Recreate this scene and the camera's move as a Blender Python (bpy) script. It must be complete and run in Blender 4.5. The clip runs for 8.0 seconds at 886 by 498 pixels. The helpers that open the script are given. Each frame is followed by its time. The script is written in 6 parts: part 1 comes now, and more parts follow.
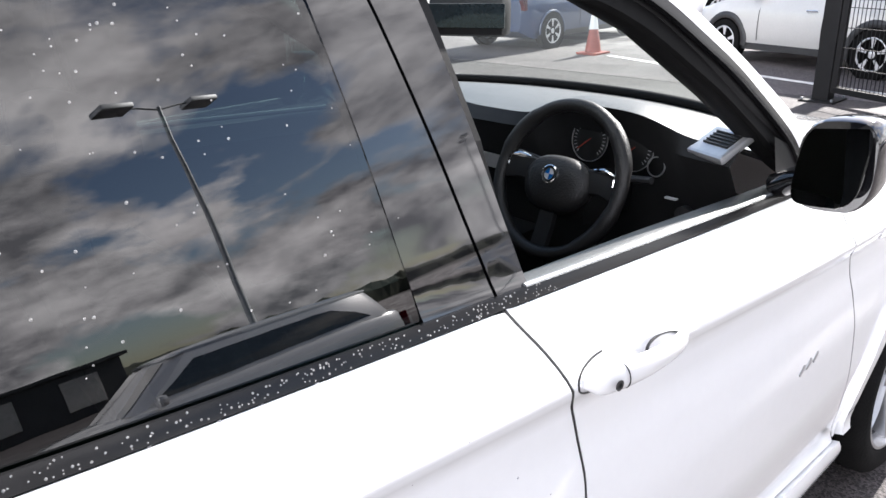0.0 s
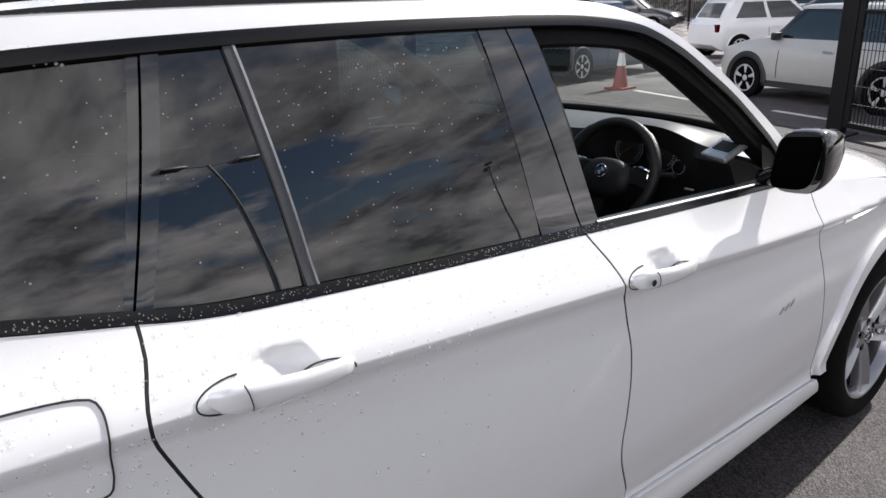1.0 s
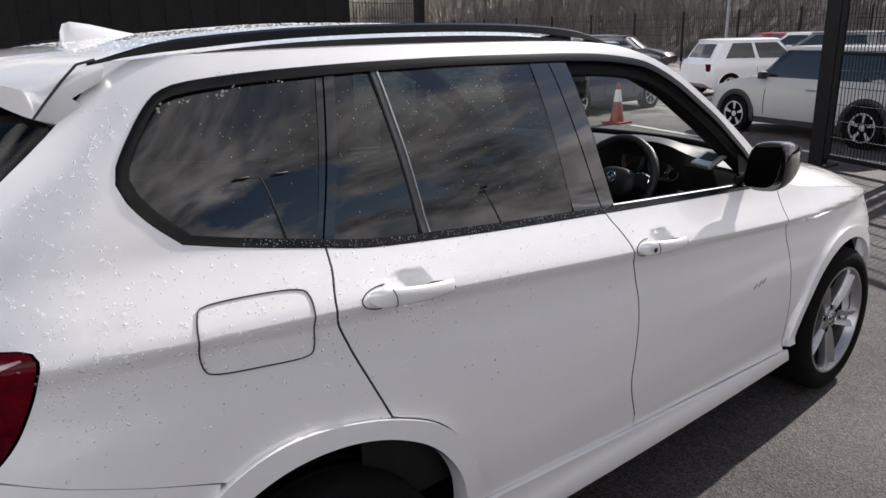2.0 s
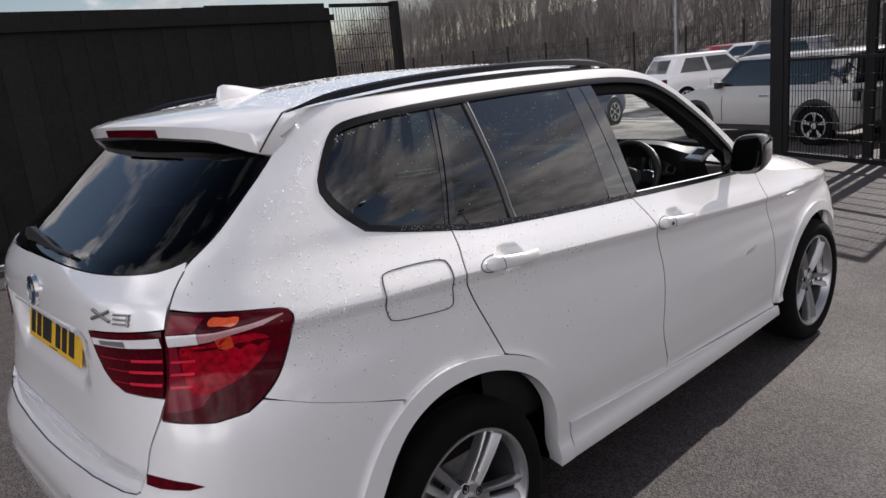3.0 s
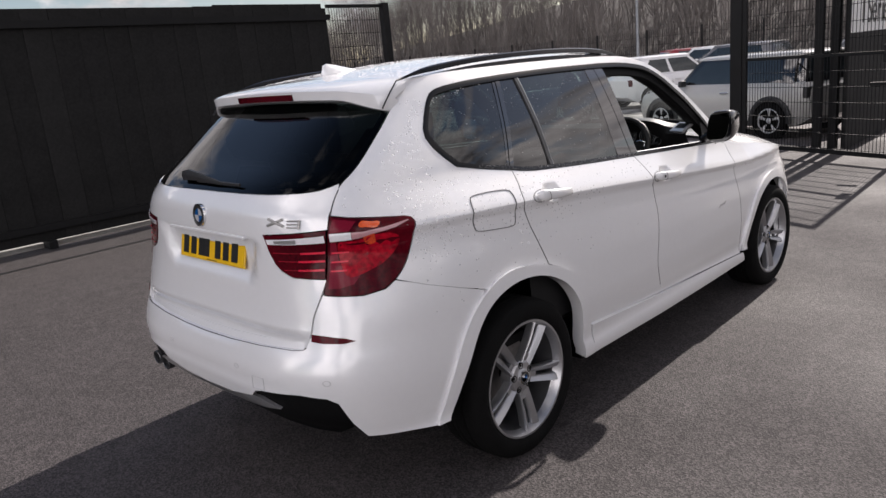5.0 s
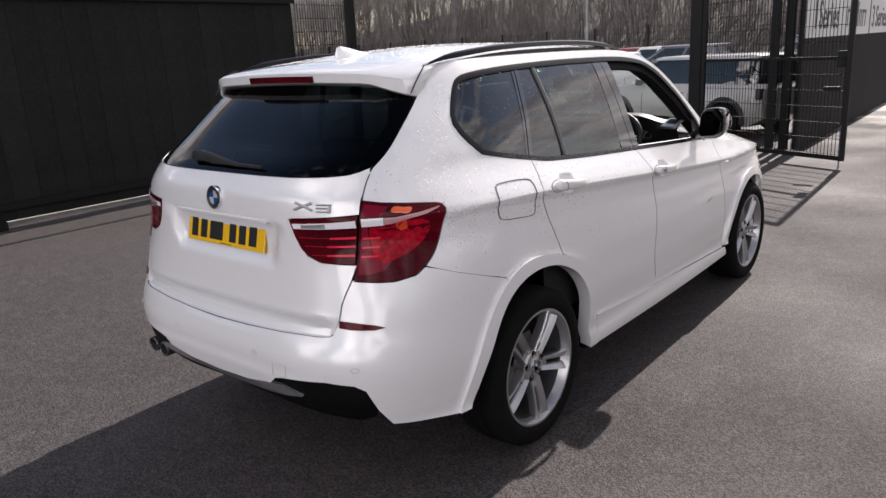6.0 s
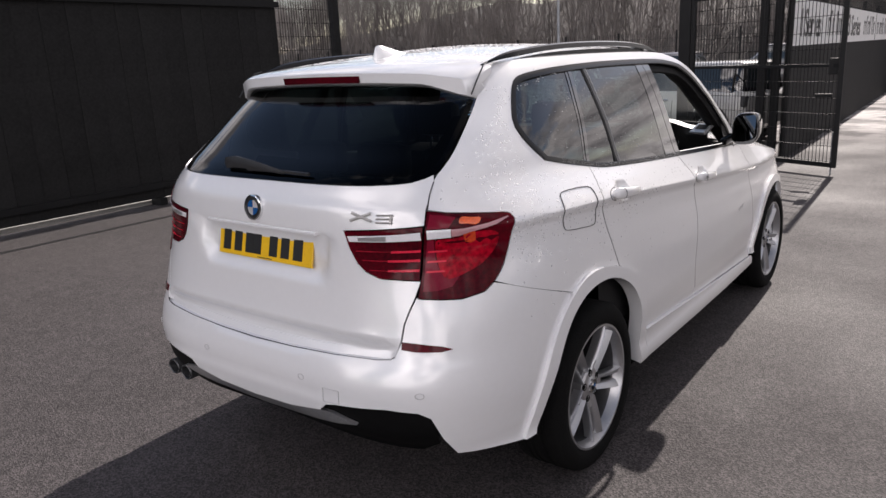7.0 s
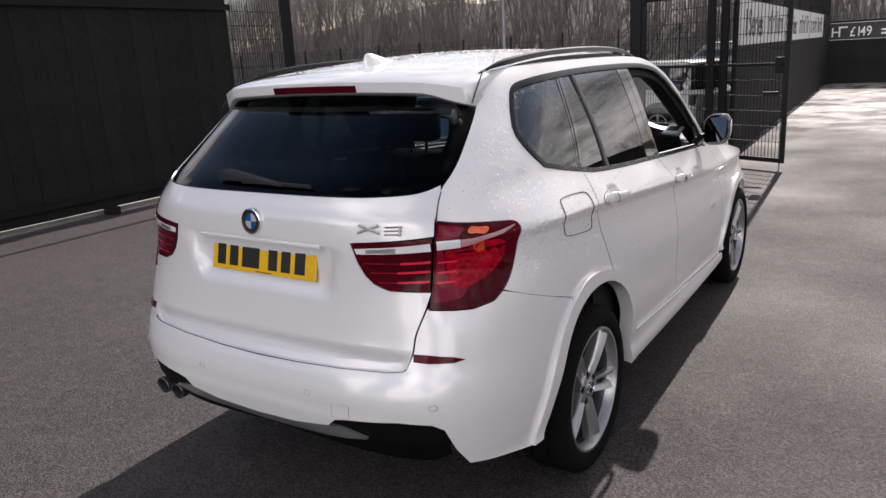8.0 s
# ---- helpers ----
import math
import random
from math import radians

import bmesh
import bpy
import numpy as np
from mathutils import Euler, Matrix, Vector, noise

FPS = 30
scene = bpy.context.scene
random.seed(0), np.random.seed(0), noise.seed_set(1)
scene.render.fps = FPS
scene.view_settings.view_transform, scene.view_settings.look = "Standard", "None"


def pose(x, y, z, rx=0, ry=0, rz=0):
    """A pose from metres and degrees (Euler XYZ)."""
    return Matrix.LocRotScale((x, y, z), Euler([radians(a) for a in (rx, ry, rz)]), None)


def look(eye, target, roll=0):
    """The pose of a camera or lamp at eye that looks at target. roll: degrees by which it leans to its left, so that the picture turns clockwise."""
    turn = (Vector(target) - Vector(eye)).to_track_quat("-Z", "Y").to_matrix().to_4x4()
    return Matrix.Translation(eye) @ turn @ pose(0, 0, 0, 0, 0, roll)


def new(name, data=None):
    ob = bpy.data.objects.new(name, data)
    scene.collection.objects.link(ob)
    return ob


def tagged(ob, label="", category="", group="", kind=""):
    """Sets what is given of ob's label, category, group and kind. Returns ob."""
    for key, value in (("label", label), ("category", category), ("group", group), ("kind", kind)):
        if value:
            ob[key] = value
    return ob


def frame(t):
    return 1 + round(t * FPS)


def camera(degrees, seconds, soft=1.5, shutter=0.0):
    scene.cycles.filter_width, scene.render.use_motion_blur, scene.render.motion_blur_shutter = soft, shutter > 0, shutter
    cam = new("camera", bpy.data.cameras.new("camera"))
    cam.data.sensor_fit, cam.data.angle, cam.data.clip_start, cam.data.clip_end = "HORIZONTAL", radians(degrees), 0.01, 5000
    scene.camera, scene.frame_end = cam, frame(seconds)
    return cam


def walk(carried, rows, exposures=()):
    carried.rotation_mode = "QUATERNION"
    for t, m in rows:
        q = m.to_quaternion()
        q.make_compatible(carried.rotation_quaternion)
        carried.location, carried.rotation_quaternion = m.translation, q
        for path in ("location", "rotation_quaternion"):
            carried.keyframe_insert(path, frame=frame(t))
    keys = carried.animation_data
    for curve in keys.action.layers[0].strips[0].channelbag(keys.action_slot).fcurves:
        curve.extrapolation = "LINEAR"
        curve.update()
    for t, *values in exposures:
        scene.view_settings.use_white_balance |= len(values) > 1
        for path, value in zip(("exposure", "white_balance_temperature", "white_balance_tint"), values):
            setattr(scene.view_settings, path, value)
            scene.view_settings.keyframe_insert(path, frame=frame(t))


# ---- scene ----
cam = camera(62.4, 8.0)
PATH = [
    (0, (1.475, 0.443, 1.604), (0.067, 1.656, 0.864), -2.4),
    (0.5, (1.645, 0.076, 1.666), (0.233, 1.306, 0.964), -3.9),
    (1, (1.877, -0.17, 1.682), (0.411, 1.021, 1.024), -1.7),
    (2.5, (2.348, -1.054, 1.72), (0.874, 0.191, 1.194), -2.3),
    (3, (2.467, -1.412, 1.738), (1.025, -0.113, 1.254), -5.7),
    (3.5, (2.628, -1.63, 1.71), (1.144, -0.369, 1.253), -5.1),
    (4, (2.764, -1.848, 1.729), (1.271, -0.606, 1.254), -4.2),
    (4.5, (2.805, -2.099, 1.694), (1.361, -0.799, 1.221), -5.0),
    (6, (2.529, -2.498, 1.699), (1.28, -1.025, 1.18), -3.1),
    (6.5, (2.324, -2.546, 1.669), (1.105, -1.045, 1.156), -1.9),
    (7, (2.129, -2.55, 1.681), (0.949, -1.016, 1.178), -2.8),
    (7.5, (1.946, -2.627, 1.703), (0.842, -1.036, 1.202), -4.6),
    (8, (1.957, -2.647, 1.722), (0.894, -1.032, 1.211), -3.3),
]
EXPOSURES = [(0.0, 1.85, 6350, 12), (0.5, 0.93, 6350, 12), (1.0, 0.57, 6400, 12), (2.5, 0.22, 6550, 14), (4.5, 0.28, 6650, 15), (6.0, 0.43, 6700, 16), (8.0, 0.36, 6700, 16)]
walk(cam, [(t, look(eye, target, roll)) for t, eye, target, roll in PATH], EXPOSURES)

# ---- world and sun ----
SUN_WAY = Vector((-0.055, 1.0, 0.70)).normalized()
world = bpy.data.worlds.new("sky")
scene.world = world
world.use_nodes = True


def build_sky():
    nt = world.node_tree
    nt.nodes.clear()
    N = nt.nodes.new
    out, bg = N("ShaderNodeOutputWorld"), N("ShaderNodeBackground")
    sky = N("ShaderNodeTexSky")
    sky.sky_type, sky.sun_disc = "NISHITA", False
    sky.sun_elevation, sky.sun_rotation = math.asin(SUN_WAY.z), math.atan2(SUN_WAY.x, SUN_WAY.y)
    co, sep, lift, inv, lay = N("ShaderNodeTexCoord"), N("ShaderNodeSeparateXYZ"), N("ShaderNodeMath"), N("ShaderNodeMath"), N("ShaderNodeVectorMath")
    lift.operation, inv.operation, lay.operation = "MAXIMUM", "DIVIDE", "SCALE"
    shift = N("ShaderNodeMath")
    shift.operation, shift.inputs[1].default_value = "ADD", 0.45
    lift.inputs[1].default_value, inv.inputs[0].default_value = 0.0, 1.0
    mp = N("ShaderNodeMapping")
    mp.inputs["Location"].default_value = (3.1, 1.7, 0.4)
    big, ramp = N("ShaderNodeTexNoise"), N("ShaderNodeValToRGB")
    big.inputs["Scale"].default_value, big.inputs["Detail"].default_value, big.inputs["Roughness"].default_value = 2.0, 10, 0.56
    ramp.color_ramp.elements[0].position, ramp.color_ramp.elements[1].position = 0.415, 0.49
    thin = N("ShaderNodeMath")
    thin.operation, thin.inputs[1].default_value = "MULTIPLY_ADD", -0.10
    tone, tramp = N("ShaderNodeTexNoise"), N("ShaderNodeValToRGB")
    tone.inputs["Scale"].default_value, tone.inputs["Detail"].default_value, tone.inputs["Roughness"].default_value = 3.4, 9, 0.62
    tramp.color_ramp.elements[0].color, tramp.color_ramp.elements[1].color = (3.2, 3.2, 3.45, 1), (17, 16.5, 16.4, 1)
    tramp.color_ramp.elements[0].position, tramp.color_ramp.elements[1].position = 0.36, 0.66
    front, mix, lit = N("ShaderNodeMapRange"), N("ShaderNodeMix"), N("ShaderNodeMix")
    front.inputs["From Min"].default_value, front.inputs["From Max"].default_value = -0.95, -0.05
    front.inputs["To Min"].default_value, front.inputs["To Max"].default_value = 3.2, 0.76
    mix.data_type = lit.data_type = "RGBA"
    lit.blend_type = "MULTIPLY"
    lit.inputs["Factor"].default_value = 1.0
    L = nt.links.new
    L(co.outputs["Generated"], sep.inputs["Vector"])
    L(sep.outputs["Z"], lift.inputs[0])
    L(lift.outputs[0], shift.inputs[0])
    L(shift.outputs[0], inv.inputs[1])
    L(co.outputs["Generated"], lay.inputs[0])
    L(inv.outputs[0], lay.inputs["Scale"])
    L(lay.outputs["Vector"], mp.inputs["Vector"])
    for n in (big, tone):
        L(mp.outputs["Vector"], n.inputs["Vector"])
    L(sep.outputs["Z"], thin.inputs[0])
    west = N("ShaderNodeMath")
    west.operation, west.inputs[1].default_value = "MULTIPLY_ADD", 0.11
    side = N("ShaderNodeMath")
    side.operation, side.inputs[1].default_value = "MINIMUM", 0.0
    L(sep.outputs["X"], side.inputs[0])
    L(side.outputs[0], west.inputs[0])
    L(big.outputs["Fac"], west.inputs[2])
    L(west.outputs[0], thin.inputs[2])
    L(thin.outputs[0], ramp.inputs["Fac"])
    L(tone.outputs["Fac"], tramp.inputs["Fac"])
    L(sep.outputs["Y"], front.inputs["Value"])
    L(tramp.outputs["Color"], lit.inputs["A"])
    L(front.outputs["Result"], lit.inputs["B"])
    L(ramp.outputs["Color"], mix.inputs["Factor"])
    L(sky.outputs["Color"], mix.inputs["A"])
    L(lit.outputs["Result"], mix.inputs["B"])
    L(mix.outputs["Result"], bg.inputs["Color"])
    bg.inputs["Strength"].default_value = 0.080
    L(bg.outputs["Background"], out.inputs["Surface"])


build_sky()
sun = new("sun", bpy.data.lights.new("sun", "SUN"))
sun.data.energy, sun.data.angle, sun.data.color = 5.0, radians(0.53), (1.0, 0.96, 0.9)
sun.matrix_world = look((0, 0, 0), -SUN_WAY)


# ---- materials ----
def material(name, color=(0.5, 0.5, 0.5), rough=0.5, metal=0.0, coat=0.0, spread=0.0, scale=8.0, bump=0.0, bump_scale=60.0,
             second=None, detail=4.0, emit=0.0, spec=0.5, per_object=0.0, coat_rough=0.04):
    """A principled surface with two scales of variation in its colour and a fine relief."""
    m = bpy.data.materials.new(name)
    m.use_nodes = True
    nt = m.node_tree
    N, L = nt.nodes.new, nt.links.new
    b = nt.nodes["Principled BSDF"]
    b.inputs["Base Color"].default_value = (*color, 1)
    b.inputs["Roughness"].default_value = rough
    b.inputs["Metallic"].default_value = metal
    b.inputs["Coat Weight"].default_value = coat
    b.inputs["Coat Roughness"].default_value = coat_rough
    b.inputs["Specular IOR Level"].default_value = spec
    if emit:
        b.inputs["Emission Color"].default_value = (*color, 1)
        b.inputs["Emission Strength"].default_value = emit
    co = N("ShaderNodeTexCoord")
    if spread or second or per_object:
        big, small, mixn = N("ShaderNodeTexNoise"), N("ShaderNodeTexNoise"), N("ShaderNodeMath")
        big.inputs["Scale"].default_value, big.inputs["Detail"].default_value = scale, detail
        small.inputs["Scale"].default_value, small.inputs["Detail"].default_value = scale * 14, 3
        L(co.outputs["Object"], big.inputs["Vector"])
        L(co.outputs["Object"], small.inputs["Vector"])
        mixn.operation = "ADD"
        L(big.outputs["Fac"], mixn.inputs[0])
        L(small.outputs["Fac"], mixn.inputs[1])
        last = mixn.outputs[0]
        if per_object:
            info, mul, add = N("ShaderNodeObjectInfo"), N("ShaderNodeMath"), N("ShaderNodeMath")
            mul.operation, add.operation = "MULTIPLY", "ADD"
            mul.inputs[1].default_value = per_object
            L(info.outputs["Random"], mul.inputs[0])
            L(mul.outputs[0], add.inputs[0])
            L(last, add.inputs[1])
            last = add.outputs[0]
        rng, mix = N("ShaderNodeMapRange"), N("ShaderNodeMix")
        rng.inputs["From Min"].default_value, rng.inputs["From Max"].default_value = 0.7, 1.3 + per_object
        L(last, rng.inputs["Value"])
        mix.data_type = "RGBA"
        other = second or tuple(min(1, c * (1 + spread)) for c in color)
        first = color if second else tuple(c * (1 - spread) for c in color)
        mix.inputs["A"].default_value, mix.inputs["B"].default_value = (*first, 1), (*other, 1)
        L(rng.outputs["Result"], mix.inputs["Factor"])
        L(mix.outputs["Result"], b.inputs["Base Color"])
    if bump:
        nz, bp = N("ShaderNodeTexNoise"), N("ShaderNodeBump")
        nz.inputs["Scale"].default_value, nz.inputs["Detail"].default_value = bump_scale, 5
        L(co.outputs["Object"], nz.inputs["Vector"])
        bp.inputs["Strength"].default_value, bp.inputs["Distance"].default_value = min(1, bump), 0.01
        L(nz.outputs["Fac"], bp.inputs["Height"])
        L(bp.outputs["Normal"], b.inputs["Normal"])
    return m


def glass_material(name, tint, ior, rough=0.0):
    """A thin tinted sheet: a mirror by Fresnel over a coloured see-through layer."""
    m = bpy.data.materials.new(name)
    m.use_nodes = True
    nt = m.node_tree
    nt.nodes.clear()
    N, L = nt.nodes.new, nt.links.new
    out, mix, see, gloss, fr = N("ShaderNodeOutputMaterial"), N("ShaderNodeMixShader"), N("ShaderNodeBsdfTransparent"), N("ShaderNodeBsdfGlossy"), N("ShaderNodeLayerWeight")
    see.inputs["Color"].default_value = (*tint, 1)
    gloss.inputs["Roughness"].default_value = rough
    gloss.inputs["Color"].default_value = (1, 1, 1, 1)
    fr.inputs["Blend"].default_value = 0.5
    base = ((ior - 1) / (ior + 1)) ** 2
    power, rise = N("ShaderNodeMath"), N("ShaderNodeMath")
    power.operation, rise.operation = "POWER", "MULTIPLY_ADD"
    power.inputs[1].default_value, rise.inputs[1].default_value, rise.inputs[2].default_value = 4.0, 1 - base, base
    L(fr.outputs["Facing"], power.inputs[0])
    L(power.outputs[0], rise.inputs[0])
    L(rise.outputs[0], mix.inputs["Fac"])
    L(see.outputs["BSDF"], mix.inputs[1])
    L(gloss.outputs["BSDF"], mix.inputs[2])
    L(mix.outputs["Shader"], out.inputs["Surface"])
    return m


def asphalt_material(name, pale):
    m = bpy.data.materials.new(name)
    m.use_nodes = True
    nt = m.node_tree
    N, L = nt.nodes.new, nt.links.new
    b = nt.nodes["Principled BSDF"]
    co = N("ShaderNodeTexCoord")
    vor, big, mid = N("ShaderNodeTexVoronoi"), N("ShaderNodeTexNoise"), N("ShaderNodeTexNoise")
    vor.inputs["Scale"].default_value = 150
    big.inputs["Scale"].default_value, big.inputs["Detail"].default_value = 0.45, 5
    mid.inputs["Scale"].default_value, mid.inputs["Detail"].default_value = 9, 6
    for n in (vor, big, mid):
        L(co.outputs["Object"], n.inputs["Vector"])
    bw = N("ShaderNodeSeparateColor")
    L(vor.outputs["Color"], bw.inputs["Color"])
    ramp = N("ShaderNodeValToRGB")
    ramp.color_ramp.elements[0].color, ramp.color_ramp.elements[1].color = tuple(c * pale for c in (0.021, 0.0182, 0.0183)) + (1,), tuple(c * pale for c in (0.104, 0.0905, 0.091)) + (1,)
    ramp.color_ramp.elements[0].position, ramp.color_ramp.elements[1].position = 0.2, 1.0
    L(bw.outputs["Red"], ramp.inputs["Fac"])
    a = N("ShaderNodeMath")
    a.operation = "ADD"
    L(big.outputs["Fac"], a.inputs[0])
    L(mid.outputs["Fac"], a.inputs[1])
    rng, mul = N("ShaderNodeMapRange"), N("ShaderNodeMix")
    rng.inputs["From Min"].default_value, rng.inputs["From Max"].default_value = 0.75, 1.3
    rng.inputs["To Min"].default_value, rng.inputs["To Max"].default_value = 0.72, 1.15
    L(a.outputs[0], rng.inputs["Value"])
    mul.data_type, mul.blend_type = "RGBA", "MULTIPLY"
    mul.inputs["Factor"].default_value = 1
    L(ramp.outputs["Color"], mul.inputs["A"])
    L(rng.outputs["Result"], mul.inputs["B"])
    # Pale patches far off: the wet ground's sheen put into the colour.
    sep, far, spots, both, sheen = N("ShaderNodeSeparateXYZ"), N("ShaderNodeMapRange"), N("ShaderNodeMapRange"), N("ShaderNodeMath"), N("ShaderNodeMix")
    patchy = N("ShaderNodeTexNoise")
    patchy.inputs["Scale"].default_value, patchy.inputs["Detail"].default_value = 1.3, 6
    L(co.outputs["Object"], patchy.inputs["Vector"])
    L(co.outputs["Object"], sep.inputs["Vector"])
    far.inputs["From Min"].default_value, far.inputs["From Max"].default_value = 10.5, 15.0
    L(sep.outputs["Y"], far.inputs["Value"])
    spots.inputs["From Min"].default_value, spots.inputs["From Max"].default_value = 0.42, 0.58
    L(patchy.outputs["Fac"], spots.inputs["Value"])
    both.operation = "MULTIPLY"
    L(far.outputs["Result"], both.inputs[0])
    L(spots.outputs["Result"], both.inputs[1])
    sheen.data_type = "RGBA"
    sheen.inputs["B"].default_value = (0.40, 0.37, 0.36, 1)
    L(both.outputs[0], sheen.inputs["Factor"])
    L(mul.outputs["Result"], sheen.inputs["A"])
    L(sheen.outputs["Result"], b.inputs["Base Color"])
    wet = N("ShaderNodeMapRange")
    wet.inputs["From Min"].default_value, wet.inputs["From Max"].default_value = 0.40, 0.62
    wet.inputs["To Min"].default_value, wet.inputs["To Max"].default_value = 0.86, 0.70
    L(big.outputs["Fac"], wet.inputs["Value"])
    L(wet.outputs["Result"], b.inputs["Roughness"])
    b.inputs["Specular IOR Level"].default_value = 0.4
    bp = N("ShaderNodeBump")
    bp.inputs["Strength"].default_value, bp.inputs["Distance"].default_value = 0.55, 0.005
    L(vor.outputs["Distance"], bp.inputs["Height"])
    L(bp.outputs["Normal"], b.inputs["Normal"])
    return m


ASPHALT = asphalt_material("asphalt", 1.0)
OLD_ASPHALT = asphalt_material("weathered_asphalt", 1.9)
PAINT = material("white_paint", (0.80, 0.80, 0.808), 0.27, metal=0.12, coat=1.0, spread=0.012, scale=3, coat_rough=0.018)
GLOSS_BLACK = material("gloss_black", (0.005, 0.005, 0.006), 0.03, spec=0.75, coat=1.0, spread=0.2)
SEAL = material("rubber_seal", (0.0035, 0.0035, 0.0037), 0.6, spread=0.3, scale=30, spec=0.12)
STRIP = material("waist_strip_black", (0.005, 0.005, 0.0055), 0.2, spread=0.3, scale=40, spec=0.3)
TRIM = material("black_trim", (0.018, 0.018, 0.019), 0.45, spread=0.25, scale=20, bump=0.1, bump_scale=300)
RUBBER = material("tyre_rubber", (0.0045, 0.0045, 0.0045), 0.85, spec=0.12, spread=0.35, scale=14, bump=0.25, bump_scale=120)
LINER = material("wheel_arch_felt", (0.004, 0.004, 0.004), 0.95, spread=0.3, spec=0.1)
ALLOY = material("silver_alloy", (0.42, 0.42, 0.43), 0.34, metal=0.8, coat=0.4, spread=0.08, scale=12)
STEEL = material("brake_steel", (0.32, 0.31, 0.30), 0.4, metal=1.0, spread=0.2, scale=30)
CHROME = material("chrome", (0.82, 0.83, 0.84), 0.08, metal=1.0, spread=0.02)
DIVIDER = material("satin_divider", (0.075, 0.075, 0.078), 0.28, metal=0.4, spread=0.15, scale=20)
SATIN = material("satin_silver", (0.45, 0.45, 0.46), 0.35, metal=0.9, spread=0.05)
PRIVACY = glass_material("privacy_glass", (0.055, 0.082, 0.079), 1.86)
REAR_GLASS = glass_material("dark_rear_glass", (0.13, 0.145, 0.15), 1.18)
CLEAR = glass_material("clear_glass", (0.86, 0.93, 0.90), 1.5)
LENS = glass_material("clear_lens", (0.9, 0.9, 0.9), 1.5)
# Offside mirror glass is darkened for its dark reflection; the nearside's stays plain.
MIRROR_DARKENED = material("mirror_glass", (0.24, 0.25, 0.255), 0.0, metal=1.0)
MIRROR_PLAIN = material("plain_mirror_glass", (0.75, 0.86, 0.84), 0.0, metal=1.0)
RED_LENS = material("red_lamp_lens", (0.034, 0.0005, 0.0035), 0.10, coat=0.05, second=(0.10, 0.0009, 0.0065), scale=5, detail=1.0, spec=0.12)
RED_BRIGHT = material("bright_red_lens", (0.62, 0.012, 0.04), 0.18, coat=0.1, spec=0.3, spread=0.2, scale=12)
RED_MID = material("mid_red_lens", (0.28, 0.006, 0.018), 0.10, coat=0.12, spread=0.55, scale=20, detail=1.5, spec=0.2)
MAUVE = material("mauve_lens_facet", (0.17, 0.006, 0.020), 0.10, coat=0.08, spread=0.12, scale=8, spec=0.15)
RED_CELL = material("red_lamp_cells", (0.050, 0.0005, 0.003), 0.10, coat=0.06, second=(0.46, 0.0035, 0.018), scale=4.5, detail=1.0, spec=0.12)
PINK_LENS = material("pink_lamp_strip", (0.48, 0.25, 0.27), 0.15, coat=0.8, spread=0.15, scale=20)
AMBER = material("amber_lens", (0.72, 0.09, 0.008), 0.15, coat=1.0, spread=0.25, scale=14)
AMBER_DIM = material("dim_amber_lens", (0.55, 0.050, 0.010), 0.15, coat=0.6, spread=0.3, scale=14)
WHITE_LENS = material("white_lamp_lens", (0.78, 0.77, 0.79), 0.12, coat=1.0, spread=0.06, scale=14)
YELLOW = material("plate_yellow", (0.80, 0.47, 0.012), 0.3, coat=0.6, spread=0.06, scale=10)
INK = material("black_ink", (0.012, 0.012, 0.012), 0.4)
BLUE = material("blue_enamel", (0.02, 0.16, 0.48), 0.2, coat=1.0)
WHITE = material("white_enamel", (0.8, 0.8, 0.8), 0.25, coat=1.0)
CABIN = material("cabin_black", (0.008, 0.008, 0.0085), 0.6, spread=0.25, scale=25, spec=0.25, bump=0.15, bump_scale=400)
# On dash and door tops this paler base carries the gloss of the sky.
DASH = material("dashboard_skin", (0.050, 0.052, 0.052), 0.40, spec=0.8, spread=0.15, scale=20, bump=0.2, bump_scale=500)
LEATHER = material("black_leather", (0.011, 0.0105, 0.0105), 0.42, spec=0.35, spread=0.2, scale=18, bump=0.25, bump_scale=220)
HEADLINER = material("grey_headliner", (0.30, 0.30, 0.29), 0.9, spread=0.05, scale=30)
SILVER_TRIM = material("dash_silver", (0.55, 0.55, 0.56), 0.3, metal=0.7, spread=0.05)
GAUGE = material("gauge_white", (0.35, 0.35, 0.36), 0.5, emit=0.0)
GAUGE_RED = material("gauge_red", (0.2, 0.02, 0.01), 0.5)
FENCE_BLACK = material("black_boards", (0.0135, 0.0133, 0.0132), 0.8, spec=0.25, spread=0.5, scale=2.2, bump=0.2, bump_scale=30, per_object=0.3)
POST_BLACK = material("black_powder_coat", (0.006, 0.006, 0.0065), 0.6, spread=0.3, scale=6, spec=0.25)
CONCRETE = material("concrete", (0.36, 0.35, 0.33), 0.85, spread=0.18, scale=5, bump=0.3, bump_scale=80)
LINE_PAINT = material("road_line_paint", (0.62, 0.61, 0.59), 0.7, spread=0.25, scale=9, bump=0.2, bump_scale=120)
BANNER = material("white_banner", (0.74, 0.74, 0.73), 0.5, spread=0.05, scale=3)
BARK = material("winter_bark", (0.150, 0.134, 0.125), 0.9, spread=0.35, scale=0.6)
BRUSH = material("winter_scrub", (0.046, 0.041, 0.038), 0.95, spread=0.5, scale=0.9, second=(0.098, 0.088, 0.081), detail=8.0)
GRASS = material("rough_grass", (0.06, 0.075, 0.03), 0.95, spread=0.4, scale=1.5)
CONE_RED = material("cone_plastic", (0.24, 0.045, 0.03), 0.55, spread=0.2, scale=12)
CONE_WHITE = material("cone_band", (0.75, 0.75, 0.74), 0.4, spread=0.05)
CLADDING = material("dark_cladding", (0.03, 0.032, 0.035), 0.55, spread=0.3, scale=0.8)
